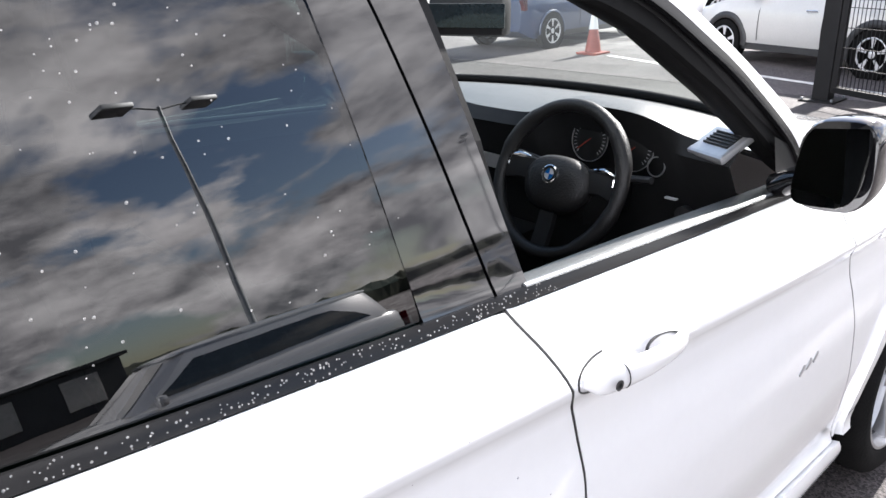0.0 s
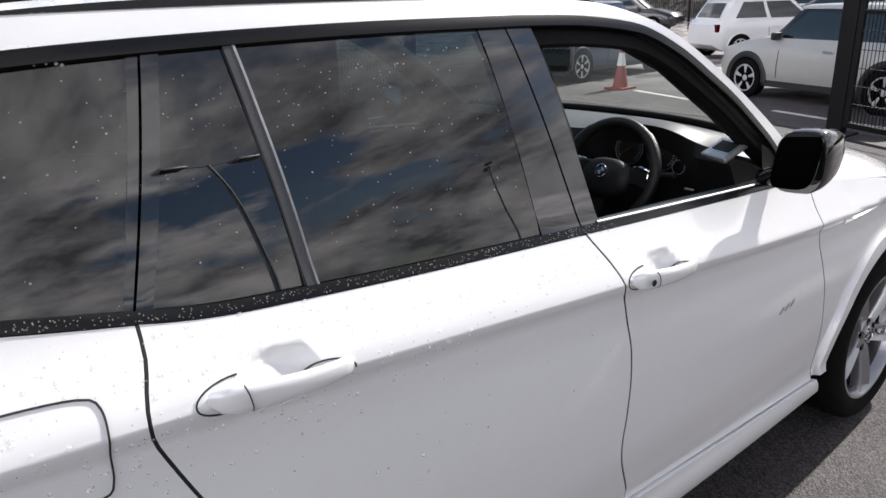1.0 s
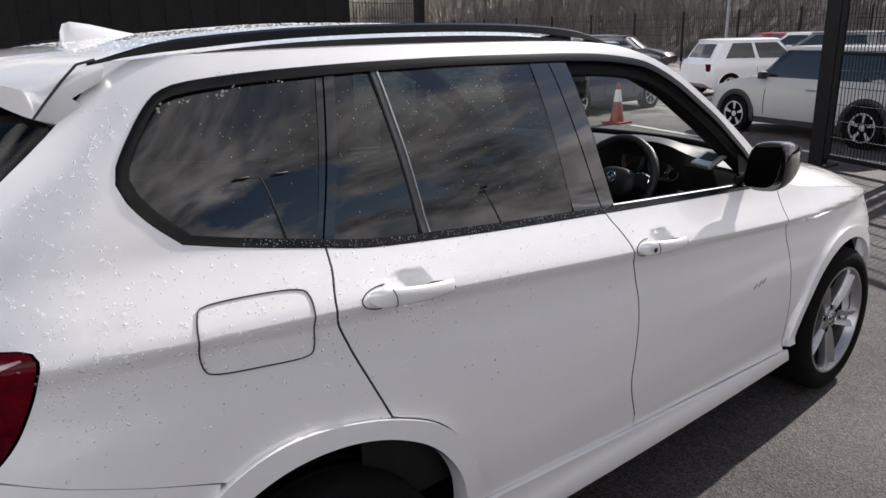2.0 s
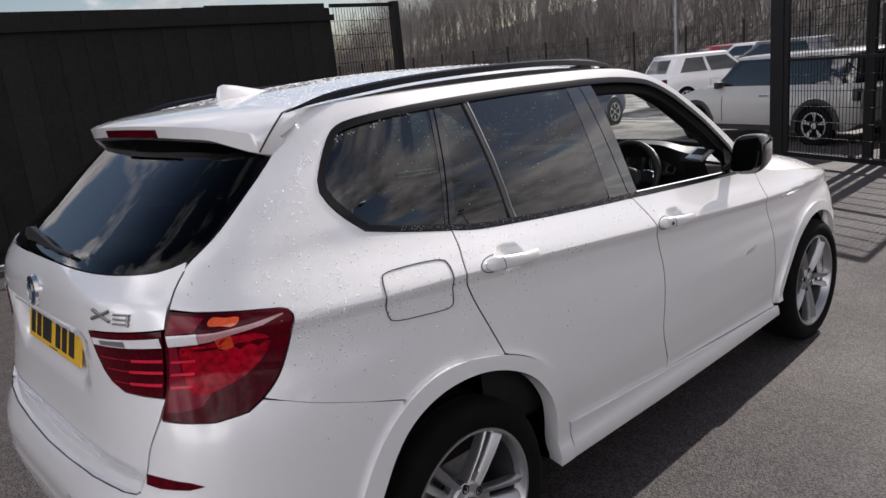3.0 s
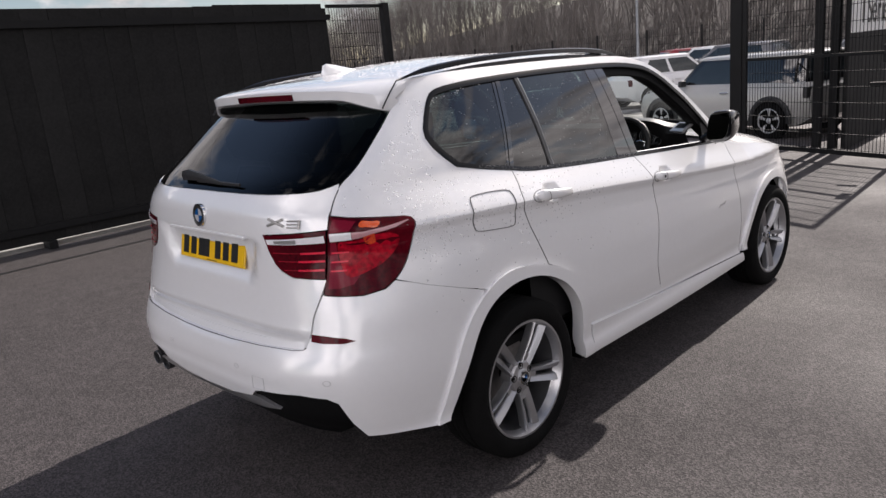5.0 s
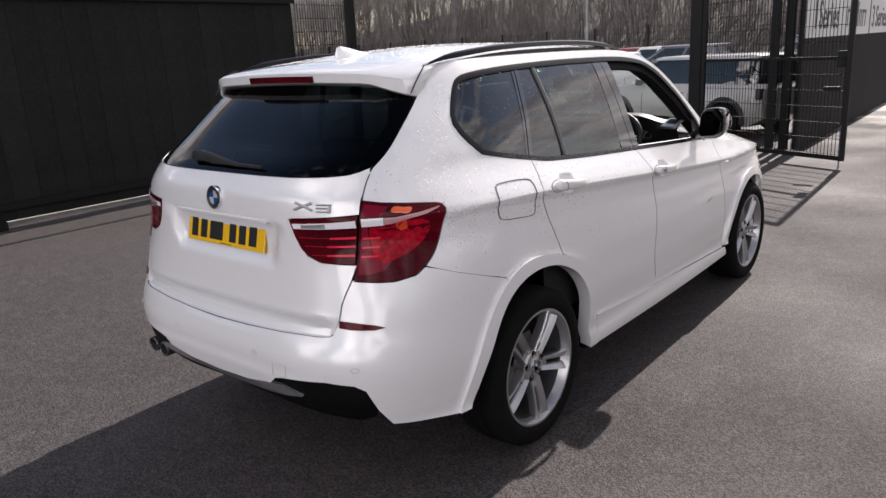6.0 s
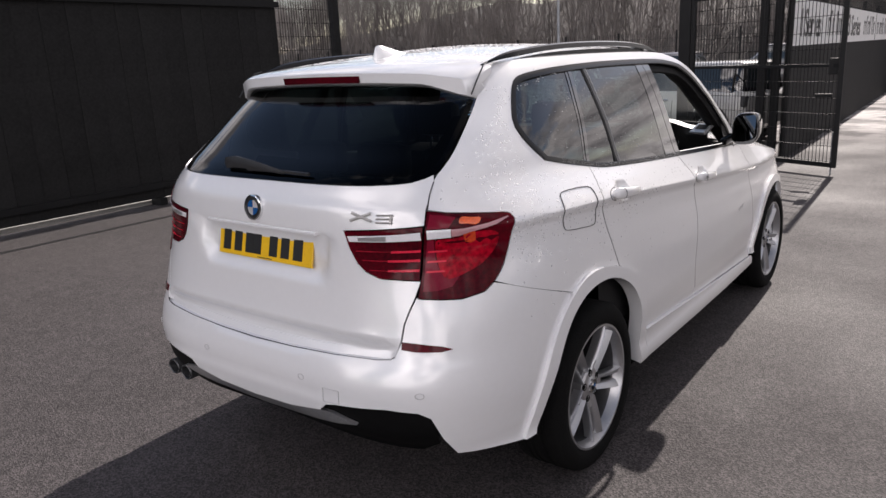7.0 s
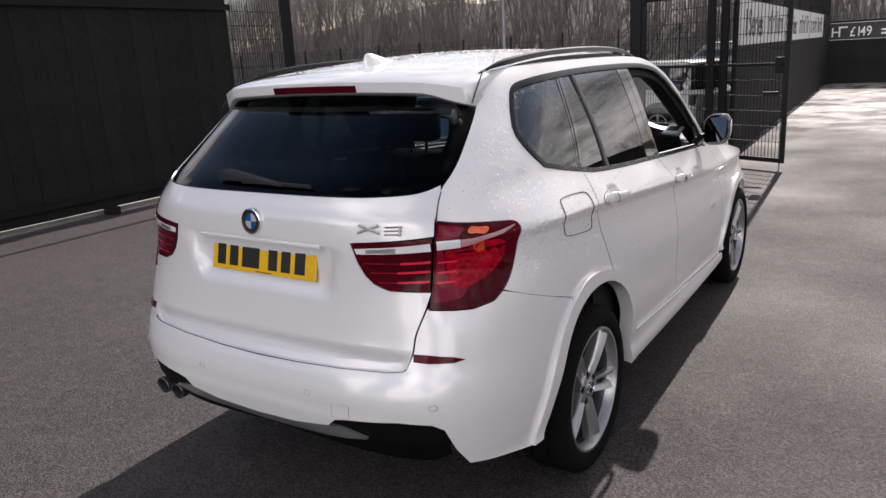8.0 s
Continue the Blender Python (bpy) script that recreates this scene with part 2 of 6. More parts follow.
GALV = material("galvanised_steel", (0.24, 0.25, 0.26), 0.5, metal=0.7, spread=0.2, scale=5)
TINTED = material("dark_car_window", (0.022, 0.030, 0.034), 0.05, coat=1.0, spread=0.2)


def water_material(share_of_light):
    """Beads that let half the light through and scatter the rest."""
    m = bpy.data.materials.new("water")
    m.use_nodes = True
    nt = m.node_tree
    b, out = nt.nodes["Principled BSDF"], nt.nodes["Material Output"]
    b.inputs["Base Color"].default_value = (0.9, 0.9, 0.92, 1)
    b.inputs["Roughness"].default_value = 0.03
    b.inputs["Coat Weight"].default_value = 1.0
    see, mix = nt.nodes.new("ShaderNodeBsdfTransparent"), nt.nodes.new("ShaderNodeMixShader")
    mix.inputs["Fac"].default_value = share_of_light
    glow, lit = nt.nodes.new("ShaderNodeBsdfTranslucent"), nt.nodes.new("ShaderNodeMixShader")
    glow.inputs["Color"].default_value = (1, 1, 1, 1)
    lit.inputs["Fac"].default_value = 0.5
    nt.links.new(b.outputs["BSDF"], lit.inputs[1])
    nt.links.new(glow.outputs["BSDF"], lit.inputs[2])
    nt.links.new(see.outputs["BSDF"], mix.inputs[1])
    nt.links.new(lit.outputs["Shader"], mix.inputs[2])
    nt.links.new(mix.outputs["Shader"], out.inputs["Surface"])
    return m


WATER = water_material(0.32)
MIST = water_material(0.30)
SKID = material("skid_grey", (0.30, 0.30, 0.305), 0.3, metal=0.6, coat=0.5, spread=0.15, scale=9)
WHEEL_SILVER = material("painted_alloy", (0.55, 0.55, 0.56), 0.35, metal=0.25, coat=0.5, spread=0.08, scale=12)
SCRUB = material("dark_hedge", (0.022, 0.026, 0.016), 0.95, spread=0.5, scale=0.5)


# ---- mesh helpers ----
def part(name, bm, mat, parent=None, label="", smooth=False, normals=None):
    """Links a bmesh as one mesh object, under a thing or a part."""
    me = bpy.data.meshes.new(name)
    bm.normal_update()
    bm.to_mesh(me)
    bm.free()
    me.materials.append(mat)
    if smooth:
        me.shade_smooth()
        if smooth != True:
            me.set_sharp_from_angle(angle=radians(smooth))
    if normals is not None:
        me.shade_smooth()
        me.normals_split_custom_set(normals)
    ob = new(name, me)
    if parent:
        ob.parent = parent
    if label:
        ob["label"] = label
    return ob


def share(name, me, parent, m=None):
    """One more object on the same mesh."""
    ob = new(name, me)
    ob.parent = parent
    if m is not None:
        ob.matrix_basis = m
    return ob


def thing(name, label, category, m=None, group="", kind=""):
    ob = new(name)
    ob.empty_display_size = 0.2
    if m is not None:
        ob.matrix_basis = m
    return tagged(ob, label, category, group, kind)


def box(bm, x0, x1, y0, y1, z0, z1, bevel=0.0, m=None):
    vs = [bm.verts.new((x, y, z)) for z in (z0, z1) for y in (y0, y1) for x in (x0, x1)]
    fs = [bm.faces.new([vs[i] for i in q]) for q in ((0, 2, 3, 1), (4, 5, 7, 6), (0, 1, 5, 4), (2, 6, 7, 3), (0, 4, 6, 2), (1, 3, 7, 5))]
    if bevel:
        es = list({e for f in fs for e in f.edges})
        r = bmesh.ops.bevel(bm, geom=es, offset=bevel, segments=2, affect="EDGES", profile=0.6)
        vs = list({v for v in bm.verts if v in set(r["verts"])} | {v for v in vs if v.is_valid})
    if m is not None:
        bmesh.ops.transform(bm, matrix=m, verts=vs)
    return bm


def boxed(*a, **k):
    return box(bmesh.new(), *a, **k)


def lathe(profile, n=48, axis="x", bm=None, closed=False):
    """Turns (along, radius) points about an axis."""
    bm = bm or bmesh.new()
    rings = []
    for along, r in profile:
        ring = []
        for i in range(n):
            c, s = r * math.cos(2 * math.pi * i / n), r * math.sin(2 * math.pi * i / n)
            ring.append(bm.verts.new({"x": (along, c, s), "y": (c, along, -s), "z": (c, s, along)}[axis]))
        rings.append(ring)
    pairs = list(zip(rings, rings[1:])) + ([(rings[-1], rings[0])] if closed else [])
    for a, b in pairs:
        for i in range(n):
            j = (i + 1) % n
            bm.faces.new((a[i], a[j], b[j], b[i]))
    if not closed:
        for ring in (rings[0], rings[-1]):
            if max((v.co - ring[0].co).length for v in ring) > 1e-4:
                bm.faces.new(ring)
    bmesh.ops.remove_doubles(bm, verts=bm.verts, dist=1e-6)
    bmesh.ops.recalc_face_normals(bm, faces=bm.faces)
    return bm


def sweep(points, shape, bm=None, up=Vector((0, 0, 1)), scales=None):
    """A closed section (list of (across, up) pairs) drawn along a line of points."""
    bm = bm or bmesh.new()
    pts = [Vector(p) for p in points]
    rings = []
    for i, p in enumerate(pts):
        d = (pts[min(i + 1, len(pts) - 1)] - pts[max(i - 1, 0)]).normalized()
        side = d.cross(up).normalized()
        top = side.cross(d).normalized()
        k = scales[i] if scales else 1.0
        rings.append([bm.verts.new(p + side * a * k + top * b * k) for a, b in shape])
    n = len(shape)
    for a, b in zip(rings, rings[1:]):
        for i in range(n):
            j = (i + 1) % n
            bm.faces.new((a[i], b[i], b[j], a[j]))
    bm.faces.new(rings[0])
    bm.faces.new(list(reversed(rings[-1])))
    bmesh.ops.recalc_face_normals(bm, faces=bm.faces)
    return bm


def circle(r, n=8, ry=None):
    return [(r * math.cos(2 * math.pi * i / n), (ry or r) * math.sin(2 * math.pi * i / n)) for i in range(n)]


def loft(rings, bm=None, cap=True, closed=True):
    bm = bm or bmesh.new()
    vr = [[bm.verts.new(p) for p in r] for r in rings]
    n = len(rings[0])
    for a, b in zip(vr, vr[1:]):
        for i in range(n if closed else n - 1):
            j = (i + 1) % n
            bm.faces.new((a[i], a[j], b[j], b[i]))
    if cap and closed:
        bm.faces.new(vr[0])
        bm.faces.new(vr[-1])
    bmesh.ops.recalc_face_normals(bm, faces=bm.faces)
    return bm


def spline(pts, step=0.02, closed=False):
    """Catmull-Rom through a few design points of any dimension."""
    P = [np.array(p, float) for p in pts]
    out = []
    n = len(P)
    for i in range(n if closed else n - 1):
        p1, p2 = P[i], P[(i + 1) % n]
        p0 = P[i - 1] if closed or i else 2 * p1 - p2
        p3 = P[(i + 2) % n] if closed or i + 2 < n else 2 * p2 - p1
        k = max(1, int(np.linalg.norm(p2 - p1) / step))
        for s in range(k):
            t = s / k
            out.append(0.5 * (2 * p1 + (p2 - p0) * t + (2 * p0 - 5 * p1 + 4 * p2 - p3) * t * t + (3 * p1 - p0 - 3 * p2 + p3) * t ** 3))
    if not closed:
        out.append(P[-1])
    return [tuple(float(c) for c in p) for p in out]


def ease(a, b, x):
    t = min(max((x - a) / (b - a), 0.0), 1.0)
    return t * t * (3 - 2 * t)


def curve(xs, ys):
    """A monotone cubic through design values."""
    n = len(xs)
    h = [xs[i + 1] - xs[i] for i in range(n - 1)]
    d = [(ys[i + 1] - ys[i]) / h[i] for i in range(n - 1)]
    m = [d[0]] + [0.0] * (n - 2) + [d[-1]]
    for i in range(1, n - 1):
        if d[i - 1] * d[i] > 0:
            w1, w2 = 2 * h[i] + h[i - 1], h[i] + 2 * h[i - 1]
            m[i] = (w1 + w2) / (w1 / d[i - 1] + w2 / d[i])

    def f(x):
        if x <= xs[0]:
            return ys[0] + m[0] * (x - xs[0])
        if x >= xs[-1]:
            return ys[-1] + m[-1] * (x - xs[-1])
        i = 0
        while x > xs[i + 1]:
            i += 1
        t = (x - xs[i]) / h[i]
        return (1 + 2 * t) * (1 - t) ** 2 * ys[i] + t * (1 - t) ** 2 * h[i] * m[i] + t * t * (3 - 2 * t) * ys[i + 1] + t * t * (t - 1) * h[i] * m[i + 1]
    return f


# ---- the white car: its outer skin ----
# Rear axle at y = 0, nose towards +y, offside at +x, ground at z = 0.
REAR0, FRONT0 = 0.3, 2.45
WIDTH = curve((0.18, 0.26, 0.33, 0.38, 0.45, 0.6, 0.75, 0.9, 1.0, 1.05, 1.079, 1.088, 1.097, 1.14, 1.215, 1.238, 1.3, 1.4, 1.5, 1.62, 1.68),
              (0.82, 0.91, 0.925, 0.915, 0.925, 0.94, 0.938, 0.925, 0.913, 0.912, 0.9205, 0.922, 0.919, 0.893, 0.844, 0.8335, 0.8165, 0.786, 0.746, 0.691, 0.65))
PANE = curve((1.1, 1.2, 1.3, 1.4, 1.5, 1.62, 1.68), (0.868, 0.843, 0.817, 0.786, 0.746, 0.691, 0.66))
TAIL = curve((0.2, 0.3, 0.37, 0.5, 0.62, 0.708, 0.742, 0.85, 1.0, 1.12, 1.2, 1.24, 1.29, 1.4, 1.55, 1.68),
             (-0.84, -0.90, -0.93, -0.96, -0.972, -0.95, -0.935, -0.905, -0.89, -0.893, -0.889, -0.876, -0.842, -0.70, -0.51, -0.33))
NOSE = curve((0.2, 0.35, 0.55, 0.75, 0.95, 1.1), (3.60, 3.66, 3.68, 3.64, 3.50, 3.3))


def squareness(z):
    return 5 - ease(0.8, 1.15, z)


def lean(y, z):
    """The height with the rising waist taken out: the crease climbs towards the tail."""
    s = 0.085 * (min(y, 3.2) - 0.45)
    s = -0.06 + 0.015 * math.log1p(math.exp((s + 0.06) / 0.015)) if s < 0.1 else s
    return z + s * ease(0.55, 1.0, z) * (1 - ease(1.25, 1.6, z))


def half(y, z, width=WIDTH):
    return width(lean(y, z)) * (1 - 0.02 * ease(1.6, 3.0, y))


def skin(a, z, width=WIDTH):
    """A point of the skin: a is y on the flank, below REAR0 an angle round the tail, above FRONT0 an angle round the nose."""
    if REAR0 <= a <= FRONT0:
        return Vector((half(a, z, width), a, z))
    if a < REAR0:
        psi = REAR0 - a
        w, l, n = half(REAR0 - 0.9 * min(psi, math.pi - psi), z, width), REAR0 - TAIL(z), squareness(z)
        c, s = math.cos(psi), math.sin(psi)
        r = ((abs(c) / w) ** n + (abs(s) / l) ** n) ** (-1 / n)
        return Vector((r * c, REAR0 - r * s, z))
    psi = a - FRONT0
    w, l, n = half(FRONT0, z), NOSE(z) - FRONT0, 3.3
    c, s = math.cos(psi), math.sin(psi)
    r = ((abs(c) / w) ** n + (abs(s) / l) ** n) ** (-1 / n)
    return Vector((r * c, FRONT0 + r * s, z))


def fy(y, z):
    """Skin coordinate of a flank point at (y, z)."""
    if y > FRONT0:
        w, l = half(FRONT0, z), NOSE(z) - FRONT0
        d = min(y - FRONT0, l * 0.999)
        return FRONT0 + math.atan2(d, w * (1 - (d / l) ** 3.3) ** (1 / 3.3)), z
    if y >= REAR0:
        return y, z
    l, n, psi = REAR0 - TAIL(z), squareness(z), 0.5
    d = min(REAR0 - y, l * 0.999)
    for _ in range(6):
        psi = math.atan2(d, half(REAR0 - 0.9 * psi, z) * (1 - (d / l) ** n) ** (1 / n))
    return REAR0 - psi, z


def fx(x, z):
    """Skin coordinate of a tail point at (x, z)."""
    l, n, psi = REAR0 - TAIL(z), squareness(z), 1.2
    for _ in range(6):
        psi = math.atan2(l * (1 - min(abs(x) / half(REAR0 - 0.9 * psi, z), 0.999) ** n) ** (1 / n), abs(x))
    return REAR0 - (psi if x >= 0 else math.pi - psi), z


def pane_skin(a, z):
    return skin(a, z, PANE)


def panel(name, outline, mat, parent, label="", where=skin, off=0.0, thick=0.012, grid=0.035, side=1, fine=None, slant=False):
    """A pressed sheet: an outline in skin coordinates, cut into a grid, laid on the skin, with its edges turned in."""
    pts = []
    for p in outline:
        if not pts or (Vector(p) - Vector(pts[-1])).length > 1e-5:
            pts.append(p)
    if (Vector(pts[0]) - Vector(pts[-1])).length < 1e-5:
        pts.pop()
    area = sum(pts[i][0] * pts[(i + 1) % len(pts)][1] - pts[(i + 1) % len(pts)][0] * pts[i][1] for i in range(len(pts)))
    if area < 0:
        pts.reverse()
    bm = bmesh.new()
    bm.faces.new([bm.verts.new((p[0], p[1], 0)) for p in pts])
    for k in (0, 1):
        lo, hi = min(p[k] for p in pts), max(p[k] for p in pts)
        cuts = [math.ceil(lo / grid) * grid + i * grid for i in range(int((hi - lo) / grid) + 1)]
        if fine:
            cuts += steps(fine[k][0], fine[k][1], 16)
        if slant and k == 1:
            cuts = [v for v in cuts if not 1.04 < v < 1.15] + [1.04, 1.055, 1.07, 1.079, 1.0835, 1.088, 1.0925, 1.097, 1.105, 1.12, 1.135, 1.15]
        for v in cuts:
            if slant and k == 1 or v - lo > 0.003 and hi - v > 0.003:
                co, no = ((v, 0, 0), (1, 0, 0)) if k == 0 else ((0.45, v, 0), (0.085, 1, 0)) if slant else ((0, v, 0), (0, 1, 0))
                bmesh.ops.bisect_plane(bm, geom=bm.verts[:] + bm.edges[:] + bm.faces[:], dist=1e-5, plane_co=co, plane_no=no)
    e = 2e-3
    spots, norms = {}, {}
    bm.verts.index_update()
    edges = [ed for ed in bm.edges if len(ed.link_loops) == 1]
    rim = {}
    for v in bm.verts:
        a, z = v.co.x, v.co.y
        n = (where(a + e, z) - where(a - e, z)).cross(where(a, z + e) - where(a, z - e)).normalized()
        p = where(a, z) + n * off
        if side < 0:
            p, n = Vector((-p.x, p.y, p.z)), Vector((-n.x, n.y, n.z))
        spots[v], norms[v] = p, n
    for v in bm.verts:
        v.co = spots[v]
    if side < 0:
        bmesh.ops.reverse_faces(bm, faces=bm.faces)
    faces = list(bm.faces)
    if thick:
        for ed in edges:
            l = ed.link_loops[0]
            a, b = l.vert, l.link_loop_next.vert
            for v in (b, a):
                if v not in rim:
                    rim[v] = (bm.verts.new(v.co), bm.verts.new(v.co - norms[v] * thick))
            bm.faces.new((rim[b][0], rim[a][0], rim[a][1], rim[b][1]))
    bm.faces.index_update()
    bm.normal_update()
    nl = []
    top = set(faces)
    for f in bm.faces:
        for l in f.loops:
            nl.append(norms[l.vert] if f in top else f.normal.copy())
    return part(name, bm, mat, parent, label, normals=nl)


def ribbon(name, line, width, mat, parent, label="", where=skin, off=0.0, rise=0.004, closed=False, side=1, taper=None):
    """A raised strip along a line of skin coordinates, to its left."""
    bm = bmesh.new()
    n = len(line)
    rows = []
    for i in range(n):
        p = np.array(line[i])
        q0 = np.array(line[i - 1] if closed or i else line[0])
        q1 = np.array(line[(i + 1) % n] if closed or i + 1 < n else line[-1])
        d = q1 - q0
        d = d / (np.linalg.norm(d) + 1e-12)
        nn = np.array((-d[1], d[0]))
        row = []
        wd = width * (taper(i / (n - 1)) if taper else 1)
        for s, h in ((0, -0.004), (0.08, rise), (0.5, rise * 1.3), (0.92, rise), (1, -0.004)):
            a, z = p + nn * wd * s
            e = 2e-3
            no = (where(a + e, z) - where(a - e, z)).cross(where(a, z + e) - where(a, z - e)).normalized()
            pt = where(a, z) + no * (off + h)
            row.append((pt.x * side, pt.y, pt.z))
        rows.append(row)
    if closed:
        rows.append(rows[0])
    loft(rows, bm, cap=False, closed=False)
    if sum((f.normal.x * side) for f in bm.faces) < 0:
        bmesh.ops.reverse_faces(bm, faces=bm.faces)
    return part(name, bm, mat, parent, label, smooth=40)


def FY(*pts):
    return [fy(*p) for p in pts]


def FX(*pts):
    return [fx(*p) for p in pts]


def mirrored(line):
    """The same tail line on the other flank."""
    return [(2 * REAR0 - math.pi - a, z) for a, z in reversed(line)]


def steps(a, b, n):
    return [a + (b - a) * i / n for i in range(n + 1)]


GRIPS = ((0.273, 1.120), (1.300, 1.030))


def door_skin(a, z):
    """The flank with a dished bowl behind each grip."""
    p = skin(a, z)
    for y, zc in GRIPS:
        r = ((p.y - y - 0.008) / 0.070) ** 2 + ((z - zc - 0.002 + 0.083 * (p.y - y)) / 0.042) ** 2
        if r < 1:
            p = p - Vector((0.022 * (1 - r) ** 1.1, 0, 0))
    return p


car = thing("car", "white estate SUV with water drops, open driver's window, parked on asphalt", "car")

BELT = spline(((-0.214, 1.305), (-0.09, 1.277), (0.096, 1.241), (0.218, 1.220), (0.384, 1.204), (0.6, 1.186), (0.88, 1.166), (1.09, 1.152), (1.4, 1.131), (1.84, 1.103), (2.10, 1.086)))
CAP = spline(((2.10, 1.086), (2.045, 1.215), (1.88, 1.358), (1.725, 1.458), (1.605, 1.530), (1.49, 1.583), (1.40, 1.606), (1.24, 1.625), (1.06, 1.633), (0.94, 1.635), (0.66, 1.638), (0.43, 1.637), (0.213, 1.633), (0.03, 1.626), (-0.11, 1.614), (-0.168, 1.60), (-0.205, 1.575), (-0.252, 1.522), (-0.296, 1.462), (-0.306, 1.43), (-0.296, 1.395), (-0.265, 1.352), (-0.214, 1.305)))
REAR_SHUT = spline(((0.094, 1.242), (0.09, 1.199), (0.068, 1.116), (0.098, 1.023), (0.193, 0.818)))
MID_SHUT = spline(((1.09, 1.152), (1.145, 1.045), (1.183, 0.87), (1.165, 0.702), (1.15, 0.575), (1.20, 0.44), (1.20, 0.396)))
FORE_SHUT = spline(((2.22, 1.062), (2.19, 0.96), (2.235, 0.743), (2.285, 0.36)))
SKIRT = ((0.49, 0.438), (1.20, 0.392), (2.285, 0.345))
ARCH_OUT = spline(((0.522, 0.292), (0.498, 0.425), (0.445, 0.60), (0.35, 0.735), (0.193, 0.815), (0.01, 0.857), (-0.137, 0.852), (-0.26, 0.80), (-0.357, 0.711), (-0.44, 0.57), (-0.525, 0.352)))
ARCH_IN = spline(((0.445, 0.292), (0.412, 0.53), (0.335, 0.668), (0.22, 0.751), (0.078, 0.798), (-0.073, 0.803), (-0.20, 0.765), (-0.295, 0.683), (-0.385, 0.53), (-0.47, 0.352)))
LAMP_OUT = spline(((-0.66, 0.940), (-0.604, 0.978), (-0.560, 1.025), (-0.526, 1.09), (-0.514, 1.132), (-0.508, 1.158), (-0.514, 1.171), (-0.535, 1.178)), 0.008)
HATCH_EDGE = spline(((0.60, 1.62), (0.634, 1.54), (0.659, 1.45), (0.676, 1.355), (0.672, 1.295), (0.69, 1.213)))
HATCH_LOW = spline(((0.682, 0.938), (0.655, 0.85), (0.652, 0.80), (0.634, 0.744)))
GAP = 0.003


def shifted(line, d):
    """A line moved to its left by d."""
    out = []
    for i, p in enumerate(line):
        q0, q1 = np.array(line[max(i - 1, 0)]), np.array(line[min(i + 1, len(line) - 1)])
        t = (q1 - q0) / (np.linalg.norm(q1 - q0) + 1e-9)
        out.append((p[0] - t[1] * d, p[1] + t[0] * d))
    return out


def between(line, y0, y1):
    """The part of a line that lies within two values of y."""
    return [p for p in line if y0 < p[0] < y1]


RAIL_EDGE = spline(((-0.27, 1.655), (0.0, 1.667), (0.5, 1.672), (1.0, 1.668), (1.25, 1.658), (1.39, 1.637), (1.54, 1.588), (1.70, 1.502), (1.92, 1.362), (2.07, 1.25), (2.2, 1.115)))


